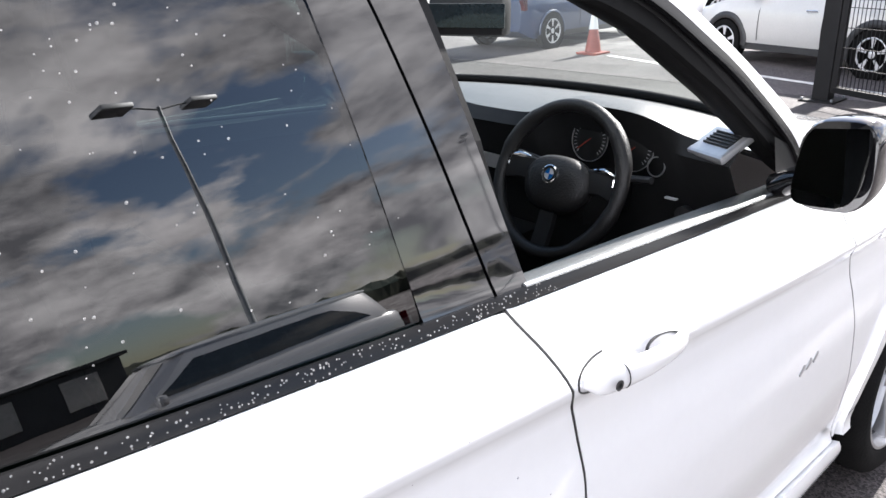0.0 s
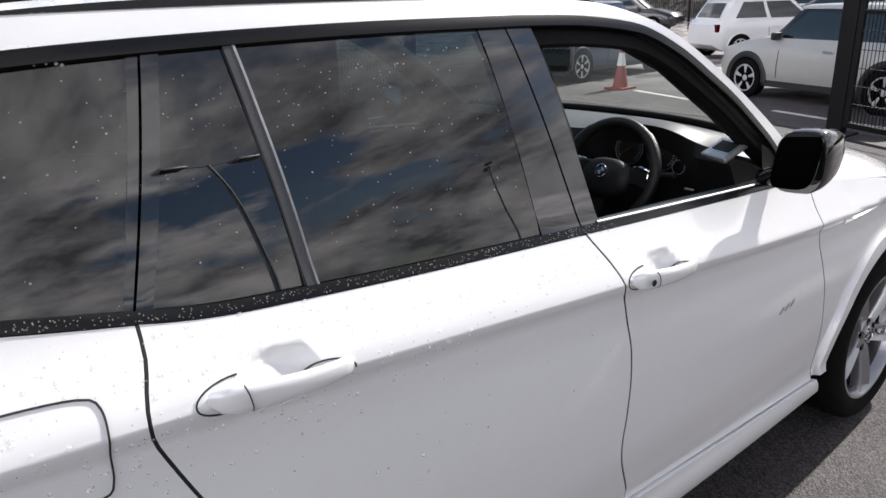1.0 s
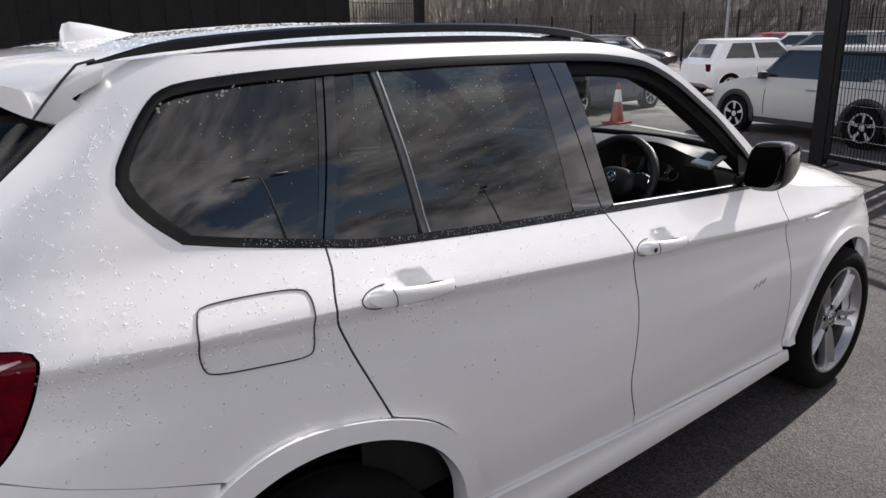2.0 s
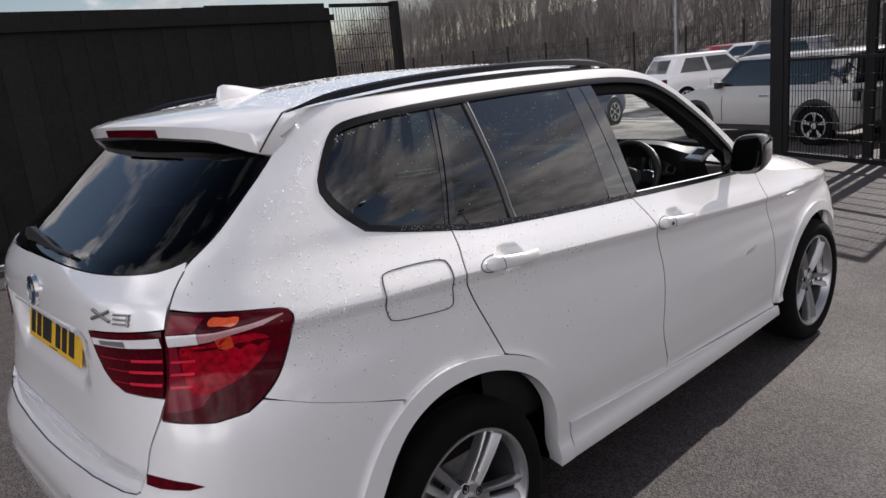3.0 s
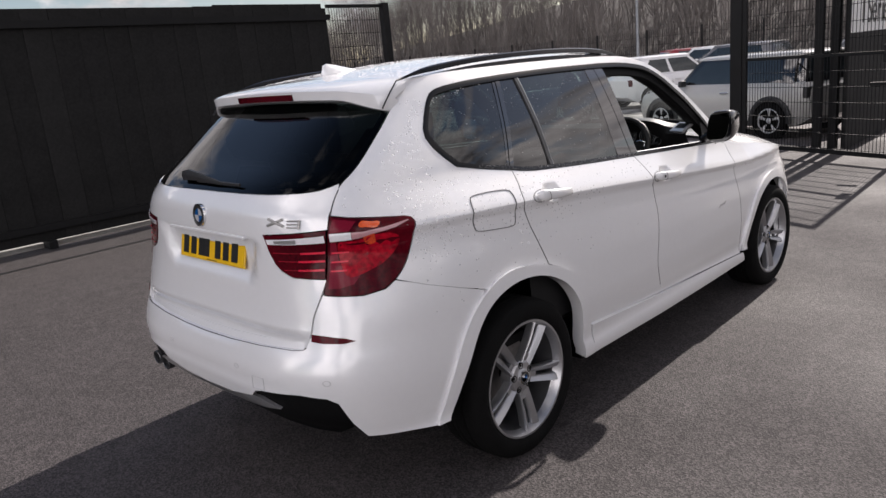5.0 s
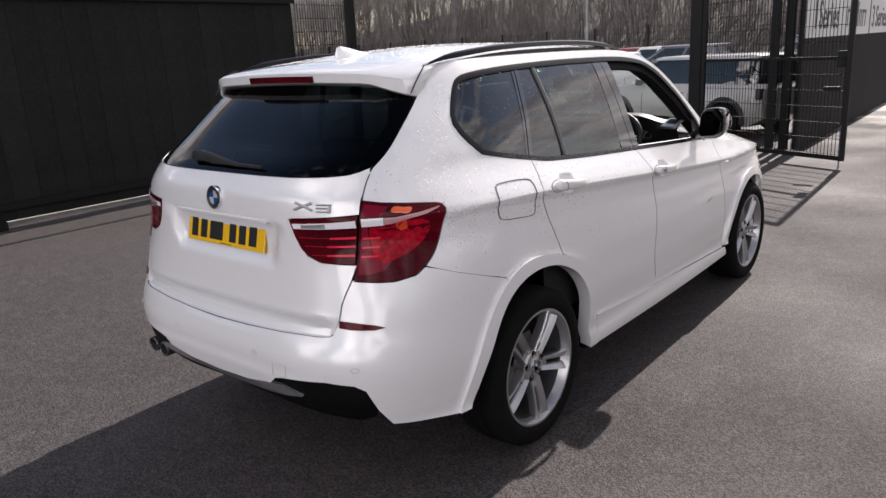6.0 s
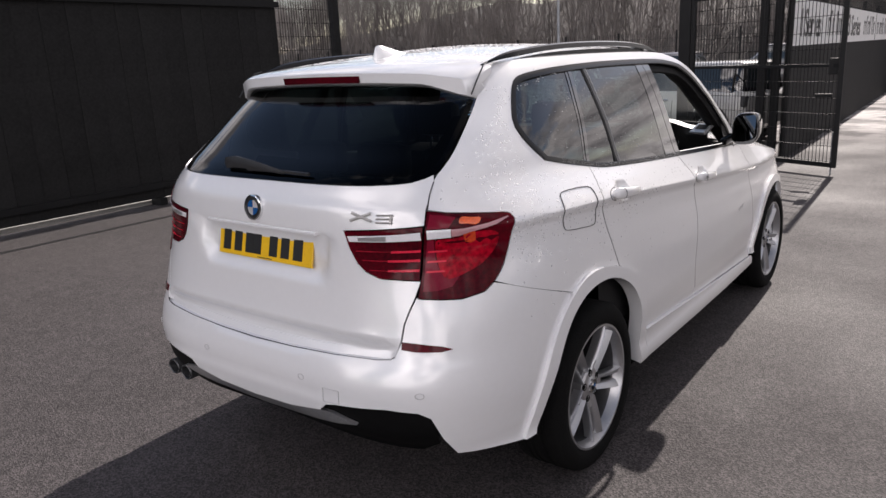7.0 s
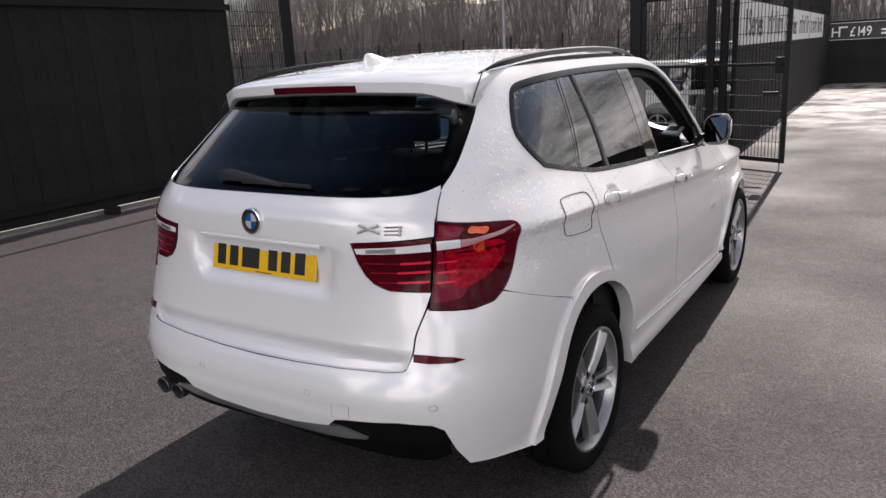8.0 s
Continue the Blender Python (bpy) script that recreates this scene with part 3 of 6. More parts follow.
def flank(side):
    """All sheets of one flank."""
    s = "offside" if side > 0 else "nearside"
    # fixed side frame: roof edge, rear pillar and quarter
    quarter = FX(*HATCH_EDGE[::-1]) + FY(*RAIL_EDGE) + FY((2.19, 1.09)) + FY(*CAP) + FY(*between(BELT, -0.213, 0.0935)) + FY(*shifted(REAR_SHUT, -GAP))
    quarter += FY(*[p for p in ARCH_OUT if -0.225 < p[0] < 0.185]) + FY((-0.235, 0.828), (-0.36, 0.868), (-0.501, 0.916), (-0.575, 0.9455), (-0.617, 0.9635))
    quarter += FY(*shifted([p for p in LAMP_OUT if p[1] > 0.969], -GAP)) + FX((0.74, 1.203), (0.692, 1.2145))
    panel("side_frame", quarter, PAINT, car, side=side, grid=0.022, slant=True)
    rear = FY(*shifted(REAR_SHUT[::-1], -GAP)) + FY(*between(BELT, 0.098, 1.085)) + FY(*shifted(MID_SHUT, -GAP)) + FY((1.19, 0.3955), (0.497, 0.4415)) + FY(*[(p[0] + 0.002, p[1] + 0.002) for p in ARCH_OUT if p[0] > 0.196 and p[1] > 0.443])
    panel("rear_door", rear, PAINT, car, side=side, where=door_skin, grid=0.022, fine=((0.20, 0.36), (1.04, 1.16)), slant=True)
    front = FY(*shifted(MID_SHUT[::-1], -GAP)) + FY(*between(BELT, 1.095, 2.09)) + FY((2.10, 1.083), (2.17, 1.078)) + FY(*shifted(FORE_SHUT, -GAP)) + FY((2.283, 0.349), (1.21, 0.3955))
    panel("front_door", front, PAINT, car, side=side, where=door_skin, grid=0.022, fine=((1.23, 1.385), (1.04, 1.16)), slant=True)
    sill = FY((0.512, 0.4375), (1.2, 0.3915), (2.30, 0.345), (2.335, 0.290), (1.2, 0.283), (0.522, 0.292), (0.520, 0.345))
    panel("sill", sill, PAINT, car, side=side, off=0.013, thick=0.10)
    # wheel-arch mouldings
    panel("wheel_arch", FY(*ARCH_OUT) + FY(*ARCH_IN[::-1]), PAINT, car, side=side, off=0.015, thick=0.06, grid=0.03)
    fo = [(2.81 - 0.485 * math.cos(math.radians(t)), 0.335 + 0.465 * math.sin(math.radians(t))) for t in range(2, 173, 5)]
    fi = [(2.81 - 0.435 * math.cos(math.radians(t)), 0.335 + 0.415 * math.sin(math.radians(t))) for t in range(2, 173, 5)]
    panel("wheel_arch", FY(*fo) + FY(*fi[::-1]), PAINT, car, side=side, off=0.014, thick=0.06, grid=0.03)
    wing = FY(*shifted(FORE_SHUT[::-1], -GAP)) + FY((2.16, 1.09), (2.24, 1.085)) + FY((2.4, 1.045), (2.7, 1.005), (3.0, 0.955), (3.22, 0.905), (3.3, 0.80), (3.28, 0.66)) + FY(*[p for p in fo[::-1] if p[1] > 0.39]) + FY((2.30, 0.36))
    panel("front_wing", wing, PAINT, car, side=side, grid=0.03, slant=True)
    panel("headlamp", FY((3.225, 0.90), (3.36, 0.87)) + [(FRONT0 + 1.12, 0.84), (FRONT0 + 1.14, 0.74)] + FY((3.4, 0.70), (3.285, 0.67), (3.305, 0.80)), LENS, car, side=side, label="clear headlamp lens")
    # dark window surround and pillars
    ribbon("window_surround", FY(*CAP), 0.025, STRIP, car, side=side, off=-0.002)
    ribbon("waist_strip", FY(*shifted(BELT, 0.0)), 0.020, STRIP, car, side=side, off=-0.001, rise=0.003)

    def pillar(y0t, y0b, y1t, y1b, zt, zb0, zb1, off=-0.006, mat=GLOSS_BLACK, name="pillar_cover"):
        panel(name, FY((y0t, zt), (y0b, zb0 - 0.014), (y1b, zb1 - 0.014), (y1t, zt)), mat, car, side=side, off=off, thick=0.02)
    pillar(0.905, 0.958, 0.982, 1.086, 1.612, 1.195, 1.185)
    pillar(0.987, 1.092, 1.062, 1.155, 1.612, 1.185, 1.178)
    pillar(0.187, 0.078, 0.205, 0.091, 1.616, 1.266, 1.262)
    pillar(0.209, 0.095, 0.236, 0.118, 1.616, 1.262, 1.256, off=-0.004)
    pillar(0.339, 0.376, 0.360, 0.399, 1.616, 1.226, 1.222, off=-0.001, mat=DIVIDER, name="window_divider")
    # Pale strip painting the glint along the divider's edge.
    pillar(0.3555, 0.3945, 0.360, 0.399, 1.616, 1.226, 1.222, off=0.0006, mat=GALV, name="divider_glint")
    glass = [p for p in shifted(CAP, 0.02) if p[0] < 0.20 and p[1] > 1.31]
    panes = (("quarter_window", glass + shifted(between(BELT, -0.21, 0.085), 0.006) + [(0.085, 1.247), (0.192, 1.615)], PRIVACY),
             ("quarterlight", [(0.225, 1.615), (0.105, 1.243), (0.384, 1.207), (0.348, 1.615)], PRIVACY),
             ("door_window", [(0.355, 1.615), (0.392, 1.207), (0.6, 1.189), (0.965, 1.163), (0.912, 1.615)], PRIVACY))
    for nm, pts, mat in panes:
        ob = panel(nm, FY(*pts), mat, car, side=side, where=pane_skin, off=-0.0075, thick=0.0, grid=0.05, label="dark tinted glass")
    if side < 0:
        ob = panel("door_window", FY((1.06, 1.6), (1.15, 1.17), (1.84, 1.115), (2.02, 1.10), (1.98, 1.20), (1.83, 1.335), (1.58, 1.49), (1.45, 1.55), (1.24, 1.59)), CLEAR, car, side=side, off=-0.010, thick=0.0, grid=0.05)
        ob.visible_shadow = False
    # inner door frame round the front window
    ribbon("door_seal", FY(*[p for p in CAP if p[0] > 1.05]), 0.062, SEAL, car, side=side, off=-0.022)
    channel = [(side * (skin(*fy(y, z)).x - 0.007), y, z) for y, z in shifted(between(BELT, 1.13, 1.93), 0.017)]
    part("window_channel", sweep(channel, [(-0.006, -0.006), (-0.006, 0.002), (-0.003, 0.005), (0.003, 0.005), (0.006, 0.002), (0.006, -0.006)]), GALV, car, "bright window channel", smooth=50)
    # dark rubber deep in the shut lines
    for line in (REAR_SHUT, [p for p in MID_SHUT if p[1] > 0.43], FORE_SHUT):
        ribbon("door_gap", FY(*shifted(line, -0.0022)), 0.0044, INK, car, side=side, off=-0.0012, rise=0.0010)
    ribbon("door_gap", FY(*[p for p in ARCH_OUT if p[0] > 0.19 and p[1] > 0.44]), 0.0035, INK, car, side=side, off=0.0008, rise=0.0006)
    # fuel flap, only on the offside
    if side > 0:
        flap = spline(((-0.205, 1.19), (-0.1, 1.188), (-0.01, 1.178), (0.013, 1.16), (0.0105, 1.11), (0.008, 1.052), (-0.012, 1.034), (-0.11, 1.042), (-0.205, 1.054), (-0.232, 1.072), (-0.238, 1.13), (-0.228, 1.176)), 0.008, closed=True)
        ribbon("fuel_flap_gap", FY(*flap), 0.0028, INK, car, off=0.0022, rise=0.0004, closed=True)
    # handles: bowl and grip
    for y, z in GRIPS:
        handle(side, y, z, -0.083)
    # sports badge on the wing and a side marker
    panel("side_indicator", FY((2.375, 0.922), (2.445, 0.914), (2.452, 0.898), (2.385, 0.903)), WHITE_LENS, car, side=side, off=0.004, label="small clear side indicator")
    for k in range(3):
        panel("badge_bar", FY((1.92 + k * 0.035, 0.725 + k * 0.003), (1.945 + k * 0.035, 0.74 + k * 0.003), (1.95 + k * 0.035, 0.734 + k * 0.003), (1.925 + k * 0.035, 0.719 + k * 0.003)), SATIN, car, side=side, off=0.002, thick=0.002)


def handle(side, y, z, slope):
    """A bar handle bridging its bowl, with a seam before the rear cap."""
    pts, sc = [], []
    for t in steps(0, 1, 18):
        yy = y - 0.129 + 0.258 * t
        zz = z - 0.004 + slope * (yy - y)
        p = skin(yy, zz)
        lift = 0.004 + 0.028 * math.sin(math.pi * min(max(t, 0.0), 1.0)) ** 0.45
        pts.append(((p.x + lift) * side, p.y, p.z))
        sc.append((0.45 + 0.55 * math.sqrt(min(1.0, t / 0.10))) * (0.55 + 0.45 * math.sqrt(min(1.0, (1 - t) / 0.06))) * (1 - 0.34 * t))
    grip = sweep(pts, [(0.013 * math.copysign(abs(math.cos(a)) ** 0.8, math.cos(a)), 0.0245 * math.copysign(abs(math.sin(a)) ** 0.8, math.sin(a))) for a in [2 * math.pi * k / 16 for k in range(16)]], scales=sc)
    h = part("door_handle", grip, PAINT, car, smooth=60)
    cap_y = y - 0.068
    zc = z - 0.004 + slope * (cap_y - y)
    ring = [((skin(cap_y, zc).x + 0.028 + 0.0142 * math.cos(t)) * side, cap_y - 0.004 * math.sin(t), zc + 0.0228 * math.sin(t)) for t in steps(-2.0, 2.0, 12)]
    part("handle_seam", sweep(ring, circle(0.0011, 5), up=Vector((0, 1, 0))), INK, h)
    edge = [fy(y - 0.075 + 0.064 * math.cos(t), z + 0.003 + 0.0265 * math.sin(t)) for t in steps(math.pi * 0.45, math.pi * 1.45, 14)]
    ribbon("handle_gasket", [(a, b - 0.004) for a, b in edge], 0.0030, INK, h, side=side, off=0.001, rise=0.0006)
    tip = [fy(y + 0.085 + 0.050 * math.cos(t), z - 0.021 - 0.12 * 0.05 * math.cos(t) + 0.017 * math.sin(t)) for t in steps(math.pi * 0.95, -math.pi * 0.05, 12)]
    ribbon("handle_gasket", tip, 0.0030, INK, h, side=side, off=0.001, rise=0.0006)
    if y > 1:
        lock = lathe([(0, 0.0), (0.001, 0.008), (0.003, 0.0085), (0.003, 0.004), (0.0, 0.0035)], 16, "x")
        ob = part("lock_barrel", lock, TRIM, h, "dark key barrel")
        ob.location = ((skin(y - 0.098, z).x + 0.041) * side, y - 0.098, z + 0.004)


# the tail: hatch, glass, bumper; these run across both flanks
def tail_line(right):
    return right + mirrored(right)


def pressed(a, z):
    """The hatch skin, with the pressed plate recess and a soft crease."""
    p = skin(a, z)
    x = abs(p.x)
    inside = (1 - ease(0.275 + 0.045 * ease(0.95, 1.12, z), 0.355 + 0.045 * ease(0.95, 1.12, z), x)) * ease(0.935, 1.0, z) * (1 - ease(1.124, 1.137, z))
    depth = 0.032 * inside + 0.020 * (1 - ease(0.762, 0.795, z)) * (1 - ease(0.60, 0.66, x))
    return Vector((p.x, p.y + depth, p.z))


GLASS_LOW = spline(((0.664, 1.318), (0.62, 1.299), (0.50, 1.292), (0.30, 1.290), (0.001, 1.290)))
hatch = FX(*[(x, z - 0.004) for x, z in GLASS_LOW[::-1]]) + FX((0.6725, 1.297), (0.687, 1.214), (0.693, 1.168))
hatch += FX((0.57, 1.158), (0.43, 1.148), (0.452, 1.084), (0.478, 1.040), (0.508, 1.012), (0.562, 0.992), (0.69, 0.988)) + FX(*[(x - 0.003, z) for x, z in HATCH_LOW]) + FX((0.60, 0.7365), (0.40, 0.7265), (0.2, 0.7175), (0.001, 0.7145))
hatch = hatch + mirrored(hatch)
panel("tailgate", hatch, PAINT, car, where=pressed, grid=0.03)
glass = FX(*GLASS_LOW[::-1]) + FX((0.671, 1.355), (0.654, 1.45), (0.63, 1.535), (0.61, 1.575), (0.001, 1.605))
ob = panel("rear_window", glass + mirrored(glass), REAR_GLASS, car, off=-0.004, thick=0.0, label="dark tinted rear glass")
edge = FX(*GLASS_LOW[::-1]) + FX((0.671, 1.355), (0.654, 1.45), (0.63, 1.535))
ribbon("rear_window_band", edge, 0.022, GLOSS_BLACK, car, off=-0.008, rise=0.002)
ribbon("rear_window_band", mirrored(edge), 0.022, GLOSS_BLACK, car, off=-0.008, rise=0.002)
bump = FX((0.001, 0.7115), (0.2, 0.7145), (0.40, 0.7235), (0.60, 0.7335), (0.640, 0.744)) + FX(*[(x + 0.003, z) for x, z in HATCH_LOW[::-1]]) + FX((0.69, 0.932), (0.75, 0.927), (0.80, 0.924)) + FY((-0.66, 0.936), (-0.622, 0.9595), (-0.575, 0.9435), (-0.501, 0.9145), (-0.36, 0.8665), (-0.238, 0.825))
bump += FY(*[p for p in ARCH_OUT if p[0] < -0.24]) + FX((0.862, 0.372), (0.792, 0.392), (0.772, 0.46), (0.752, 0.545), (0.72, 0.566), (0.62, 0.574), (0.43, 0.560), (0.385, 0.551), (0.35, 0.522), (0.20, 0.500), (0.001, 0.493))
bump = bump + mirrored(bump)


def lower_skin(a, z):
    """The bumper skin, its upper shelf stepped out under the tailgate."""
    p = skin(a, z)
    x = abs(p.x)
    step = (0.014 * ease(0.717, 0.702, z) + 0.007 * ease(0.652, 0.635, z) * (1 - ease(0.545, 0.60, z))) * (1 - ease(0.40, 0.74, x)) if p.y < -0.7 else 0.0
    return Vector((p.x, p.y - step, p.z))


ledge = FX((0.001, 0.7145), (0.2, 0.7175), (0.40, 0.7265), (0.60, 0.7365), (0.636, 0.744))
for sd in (1, -1):
    ribbon("bumper_ledge", ledge, 0.03, PAINT, car, off=-0.017, rise=0.002, side=sd)
for sd in (1, -1):
    ribbon("tailgate_gap", FX((0.001, 0.7105), (0.2, 0.7135), (0.40, 0.7225), (0.57, 0.731), (0.625, 0.737), (0.6375, 0.747)), 0.0022, INK, car, where=lower_skin, off=0.0008, rise=0.0006, side=sd)
    ribbon("tailgate_gap", FX(*[p for p in HATCH_EDGE if p[1] < 1.306]), 0.0038, INK, car, off=0.0005, rise=0.0006, side=sd)
panel("rear_bumper", bump, PAINT, car, where=lower_skin, grid=0.03, thick=0.02)


def under_skin(a, z):
    p = skin(a, z)
    k = 0.985
    tuck = 0.006 + 0.055 * (1 - ease(0.36, 0.50, z))
    return Vector((p.x * k, p.y + tuck, p.z))


low = FX((0.001, 0.515), (0.34, 0.55), (0.42, 0.59), (0.72, 0.59), (0.758, 0.55), (0.766, 0.49), (0.745, 0.42), (0.68, 0.385), (0.40, 0.385), (0.001, 0.405))
panel("diffuser", low + mirrored(low), SEAL, car, where=under_skin, thick=0.05, label="matt black lower bumper insert")
lip = FX((0.001, 0.488), (0.2, 0.496), (0.33, 0.512), (0.39, 0.515), (0.50, 0.492), (0.40, 0.474), (0.30, 0.463), (0.001, 0.450))
panel("diffuser_trim", lip + mirrored(lip), SKID, car, where=under_skin, off=0.012, thick=0.02, label="satin grey skid insert")
for sd in (1, -1):
    refl = FX((0.653, 0.796), (0.70, 0.793), (0.77, 0.783), (0.797, 0.772), (0.77, 0.765), (0.70, 0.766), (0.656, 0.771))
    panel("reflector", refl, RED_LENS, car, off=0.003, side=sd, thick=0.008, label="dark red reflector")
    for x, z in ((0.728, 0.628), (0.27, 0.628)):
        a, zz = fx(x, z)
        ringline = [(a + 0.011 * math.cos(t) / 0.95, zz + 0.011 * math.sin(t)) for t in [2 * math.pi * k / 18 for k in range(18)]]
        ribbon("parking_sensor", ringline, 0.0022, SATIN, car, where=lower_skin, off=0.0, rise=0.0008, closed=True, side=sd)
tow = FX((0.375, 0.61), (0.445, 0.612), (0.445, 0.565), (0.375, 0.562))
ribbon("tow_eye_cover_gap", tow, 0.0014, SATIN, car, where=lower_skin, off=0.0008, rise=0.0002, closed=True)
for px, pz in ((-0.648, 0.432), (-0.560, 0.424)):
    pipe = lathe([(0.0, 0.029), (-0.003, 0.033), (0.0, 0.036), (0.05, 0.036), (0.20, 0.034), (0.20, 0.026), (0.02, 0.028)], 28, "y", closed=True)
    bmesh.ops.transform(pipe, matrix=Matrix.Translation((px, -0.912, pz)) @ Matrix.Diagonal((1.1, 1, 0.95, 1)), verts=pipe.verts)
    tip = part("tailpipe", pipe, DIVIDER, car, "dull steel exhaust tip", smooth=40)
    part("tailpipe_bore", lathe([(-0.86, 0.0), (-0.86, 0.031)], 20, "y"), LINER, tip).location = (px, 0, pz)


# tail lamps
def tail_lamp(side):
    off = FX((0.690, 0.936), (0.6930, 1.02), (0.6930, 1.12), (0.6925, 1.209), (0.74, 1.199)) + FY(*[(p[0] - 0.003, p[1]) for p in LAMP_OUT[::-1]]) + FX((0.80, 0.928), (0.75, 0.931))
    outer = panel("tail_lamp", off, RED_LENS, car, side=side, off=0.003, thick=0.02, label="dark red wraparound tail lamp")
    inner_line = FX((0.69, 1.163), (0.57, 1.154), (0.436, 1.144), (0.456, 1.084), (0.482, 1.040), (0.511, 1.016), (0.562, 0.996), (0.687, 0.992))
    inner = panel("tailgate_lamp", inner_line, RED_LENS, car, side=side, off=0.003, thick=0.02, label="dark red tailgate lamp")

    def strip(owner, pts, mat, label="", lift=0.0045):
        panel("lamp_strip", pts, mat, owner, label, side=side, off=lift, thick=0.001, grid=0.03)
    strip(inner, FX((0.685, 1.147), (0.57, 1.138), (0.447, 1.130), (0.454, 1.112), (0.57, 1.116), (0.686, 1.122)), WHITE_LENS, "white reversing strip")
    strip(inner, FX((0.585, 1.135), (0.487, 1.128), (0.489, 1.116), (0.585, 1.119)), SATIN, lift=0.0055)
    for z, x0, xm in ((1.086, 0.478, 0.60), (1.056, 0.50, 0.59), (1.024, 0.525, 0.59)):
        strip(inner, FX((0.684, z + 0.0015), (x0, z - 0.0025), (x0 + 0.002, z - 0.0055), (0.684, z - 0.0025)), RED_MID)
        strip(inner, FX((0.684, z + 0.004), (xm, z + 0.001), (xm, z - 0.006), (0.684, z - 0.004)), RED_BRIGHT, lift=0.0052)
    # the outer lamp: a mauve facet beside the joint, a dark red chamber with bright cells, the tapering pale strip
    strip(outer, FX((0.701, 1.122), (0.716, 1.122), (0.722, 1.06), (0.738, 1.015), (0.752, 1.0), (0.785, 1.005), (0.772, 0.968), (0.735, 0.957), (0.701, 0.957)), MAUVE, "mauve lens facet", 0.0036)
    strip(outer, FX((0.701, 1.200), (0.735, 1.193), (0.760, 1.185), (0.752, 1.156), (0.701, 1.155)), MAUVE, lift=0.0036)
    strip(outer, FX((0.701, 1.152), (0.757, 1.151), (0.757, 1.126), (0.701, 1.124)), WHITE_LENS, "white indicator strip", 0.0052)
    strip(outer, FX((0.758, 1.150), (0.785, 1.149)) + FY((-0.61, 1.156), (-0.532, 1.166), (-0.530, 1.163), (-0.585, 1.148)) + FX((0.80, 1.138), (0.775, 1.129), (0.758, 1.127)), PINK_LENS, "pale tapering strip", 0.0052)
    blob = [(0.790 + 0.021 * math.cos(t), 1.171 + 0.0115 * math.sin(t) - 0.005 * math.cos(t) + 0.003 * math.sin(3 * t)) for t in steps(0, 5.9, 14)]
    strip(outer, FX(*blob), AMBER, "amber indicator")
    strip(outer, FX((0.782, 1.136), (0.806, 1.140), (0.803, 1.106), (0.794, 1.100), (0.784, 1.106)), AMBER_DIM, "dim amber cell")
    strip(outer, FX(*spline(((0.722, 1.116), (0.765, 1.120), (0.805, 1.134), (0.838, 1.128), (0.838, 1.075), (0.822, 1.030), (0.795, 1.006), (0.762, 0.992), (0.741, 1.012), (0.726, 1.06)), 0.01, closed=True)), RED_CELL, "bright red lamp cells", 0.0040)
    for z in (1.082, 1.050, 1.018):
        strip(outer, FX((0.703, z + 0.003), (0.748, z + 0.003), (0.748, z - 0.003), (0.703, z - 0.003)), RED_BRIGHT, lift=0.0046)


for sd in (1, -1):
    flank(sd)
    tail_lamp(sd)

# roof, spoiler, windscreen, bonnet
ROOF_Z = curve((-0.3, 0.0, 0.5, 0.9, 1.15, 1.3), (1.682, 1.712, 1.738, 1.733, 1.709, 1.676))
EDGE_Z = curve([p[0] for p in RAIL_EDGE[::6]], [p[1] for p in RAIL_EDGE[::6]])


def roof_skin(u, y):
    """u from -1 to 1 across."""
    ze = EDGE_Z(y)
    q = fy(y, ze)
    p = skin(*q)
    yy = p.y + (1 - u * u) * (0.10 * ease(0.7, 1.3, y))
    z = ze + (ROOF_Z(y) - ze) * (1 - abs(u) ** 2.2)
    return Vector((p.x * u, yy, z))


def patch(name, f, us, vs, mat, label="", smooth=True, parent=None, thick=0.0):
    bm = bmesh.new()
    loft([[f(u, v) for u in us] for v in vs], bm, cap=False, closed=False)
    if sum(f.normal.z for f in bm.faces) < 0:
        bmesh.ops.reverse_faces(bm, faces=bm.faces)
    if thick:
        bmesh.ops.solidify(bm, geom=bm.faces[:], thickness=thick)
    return part(name, bm, mat, parent or car, label, smooth=smooth)


def shelf_skin(x, s):
    """The ledge between the foot of the tailgate and the bumper's upper edge."""
    zb = 0.7132 + 0.0215 * (abs(x) / 0.6) ** 1.7
    a, b = pressed(*fx(x, zb + 0.008)), lower_skin(*fx(x, zb - 0.003))
    return Vector((a.x + (b.x - a.x) * s, a.y + 0.008 + (b.y - a.y - 0.008) * s, zb + 0.001 - 0.003 * s))


patch("bumper_shelf", shelf_skin, [-0.632 + 1.264 * k / 40 for k in range(41)], [0.0, 0.5, 1.0], PAINT)
patch("roof", roof_skin, steps(-1, 1, 28), steps(-0.262, 1.27, 34), PAINT)


def lining(u, y):
    p = roof_skin(u * 0.96, y)
    return Vector((p.x, p.y, p.z - 0.035))


patch("headlining", lining, steps(-1, 1, 12), steps(-0.20, 1.2, 12), HEADLINER)


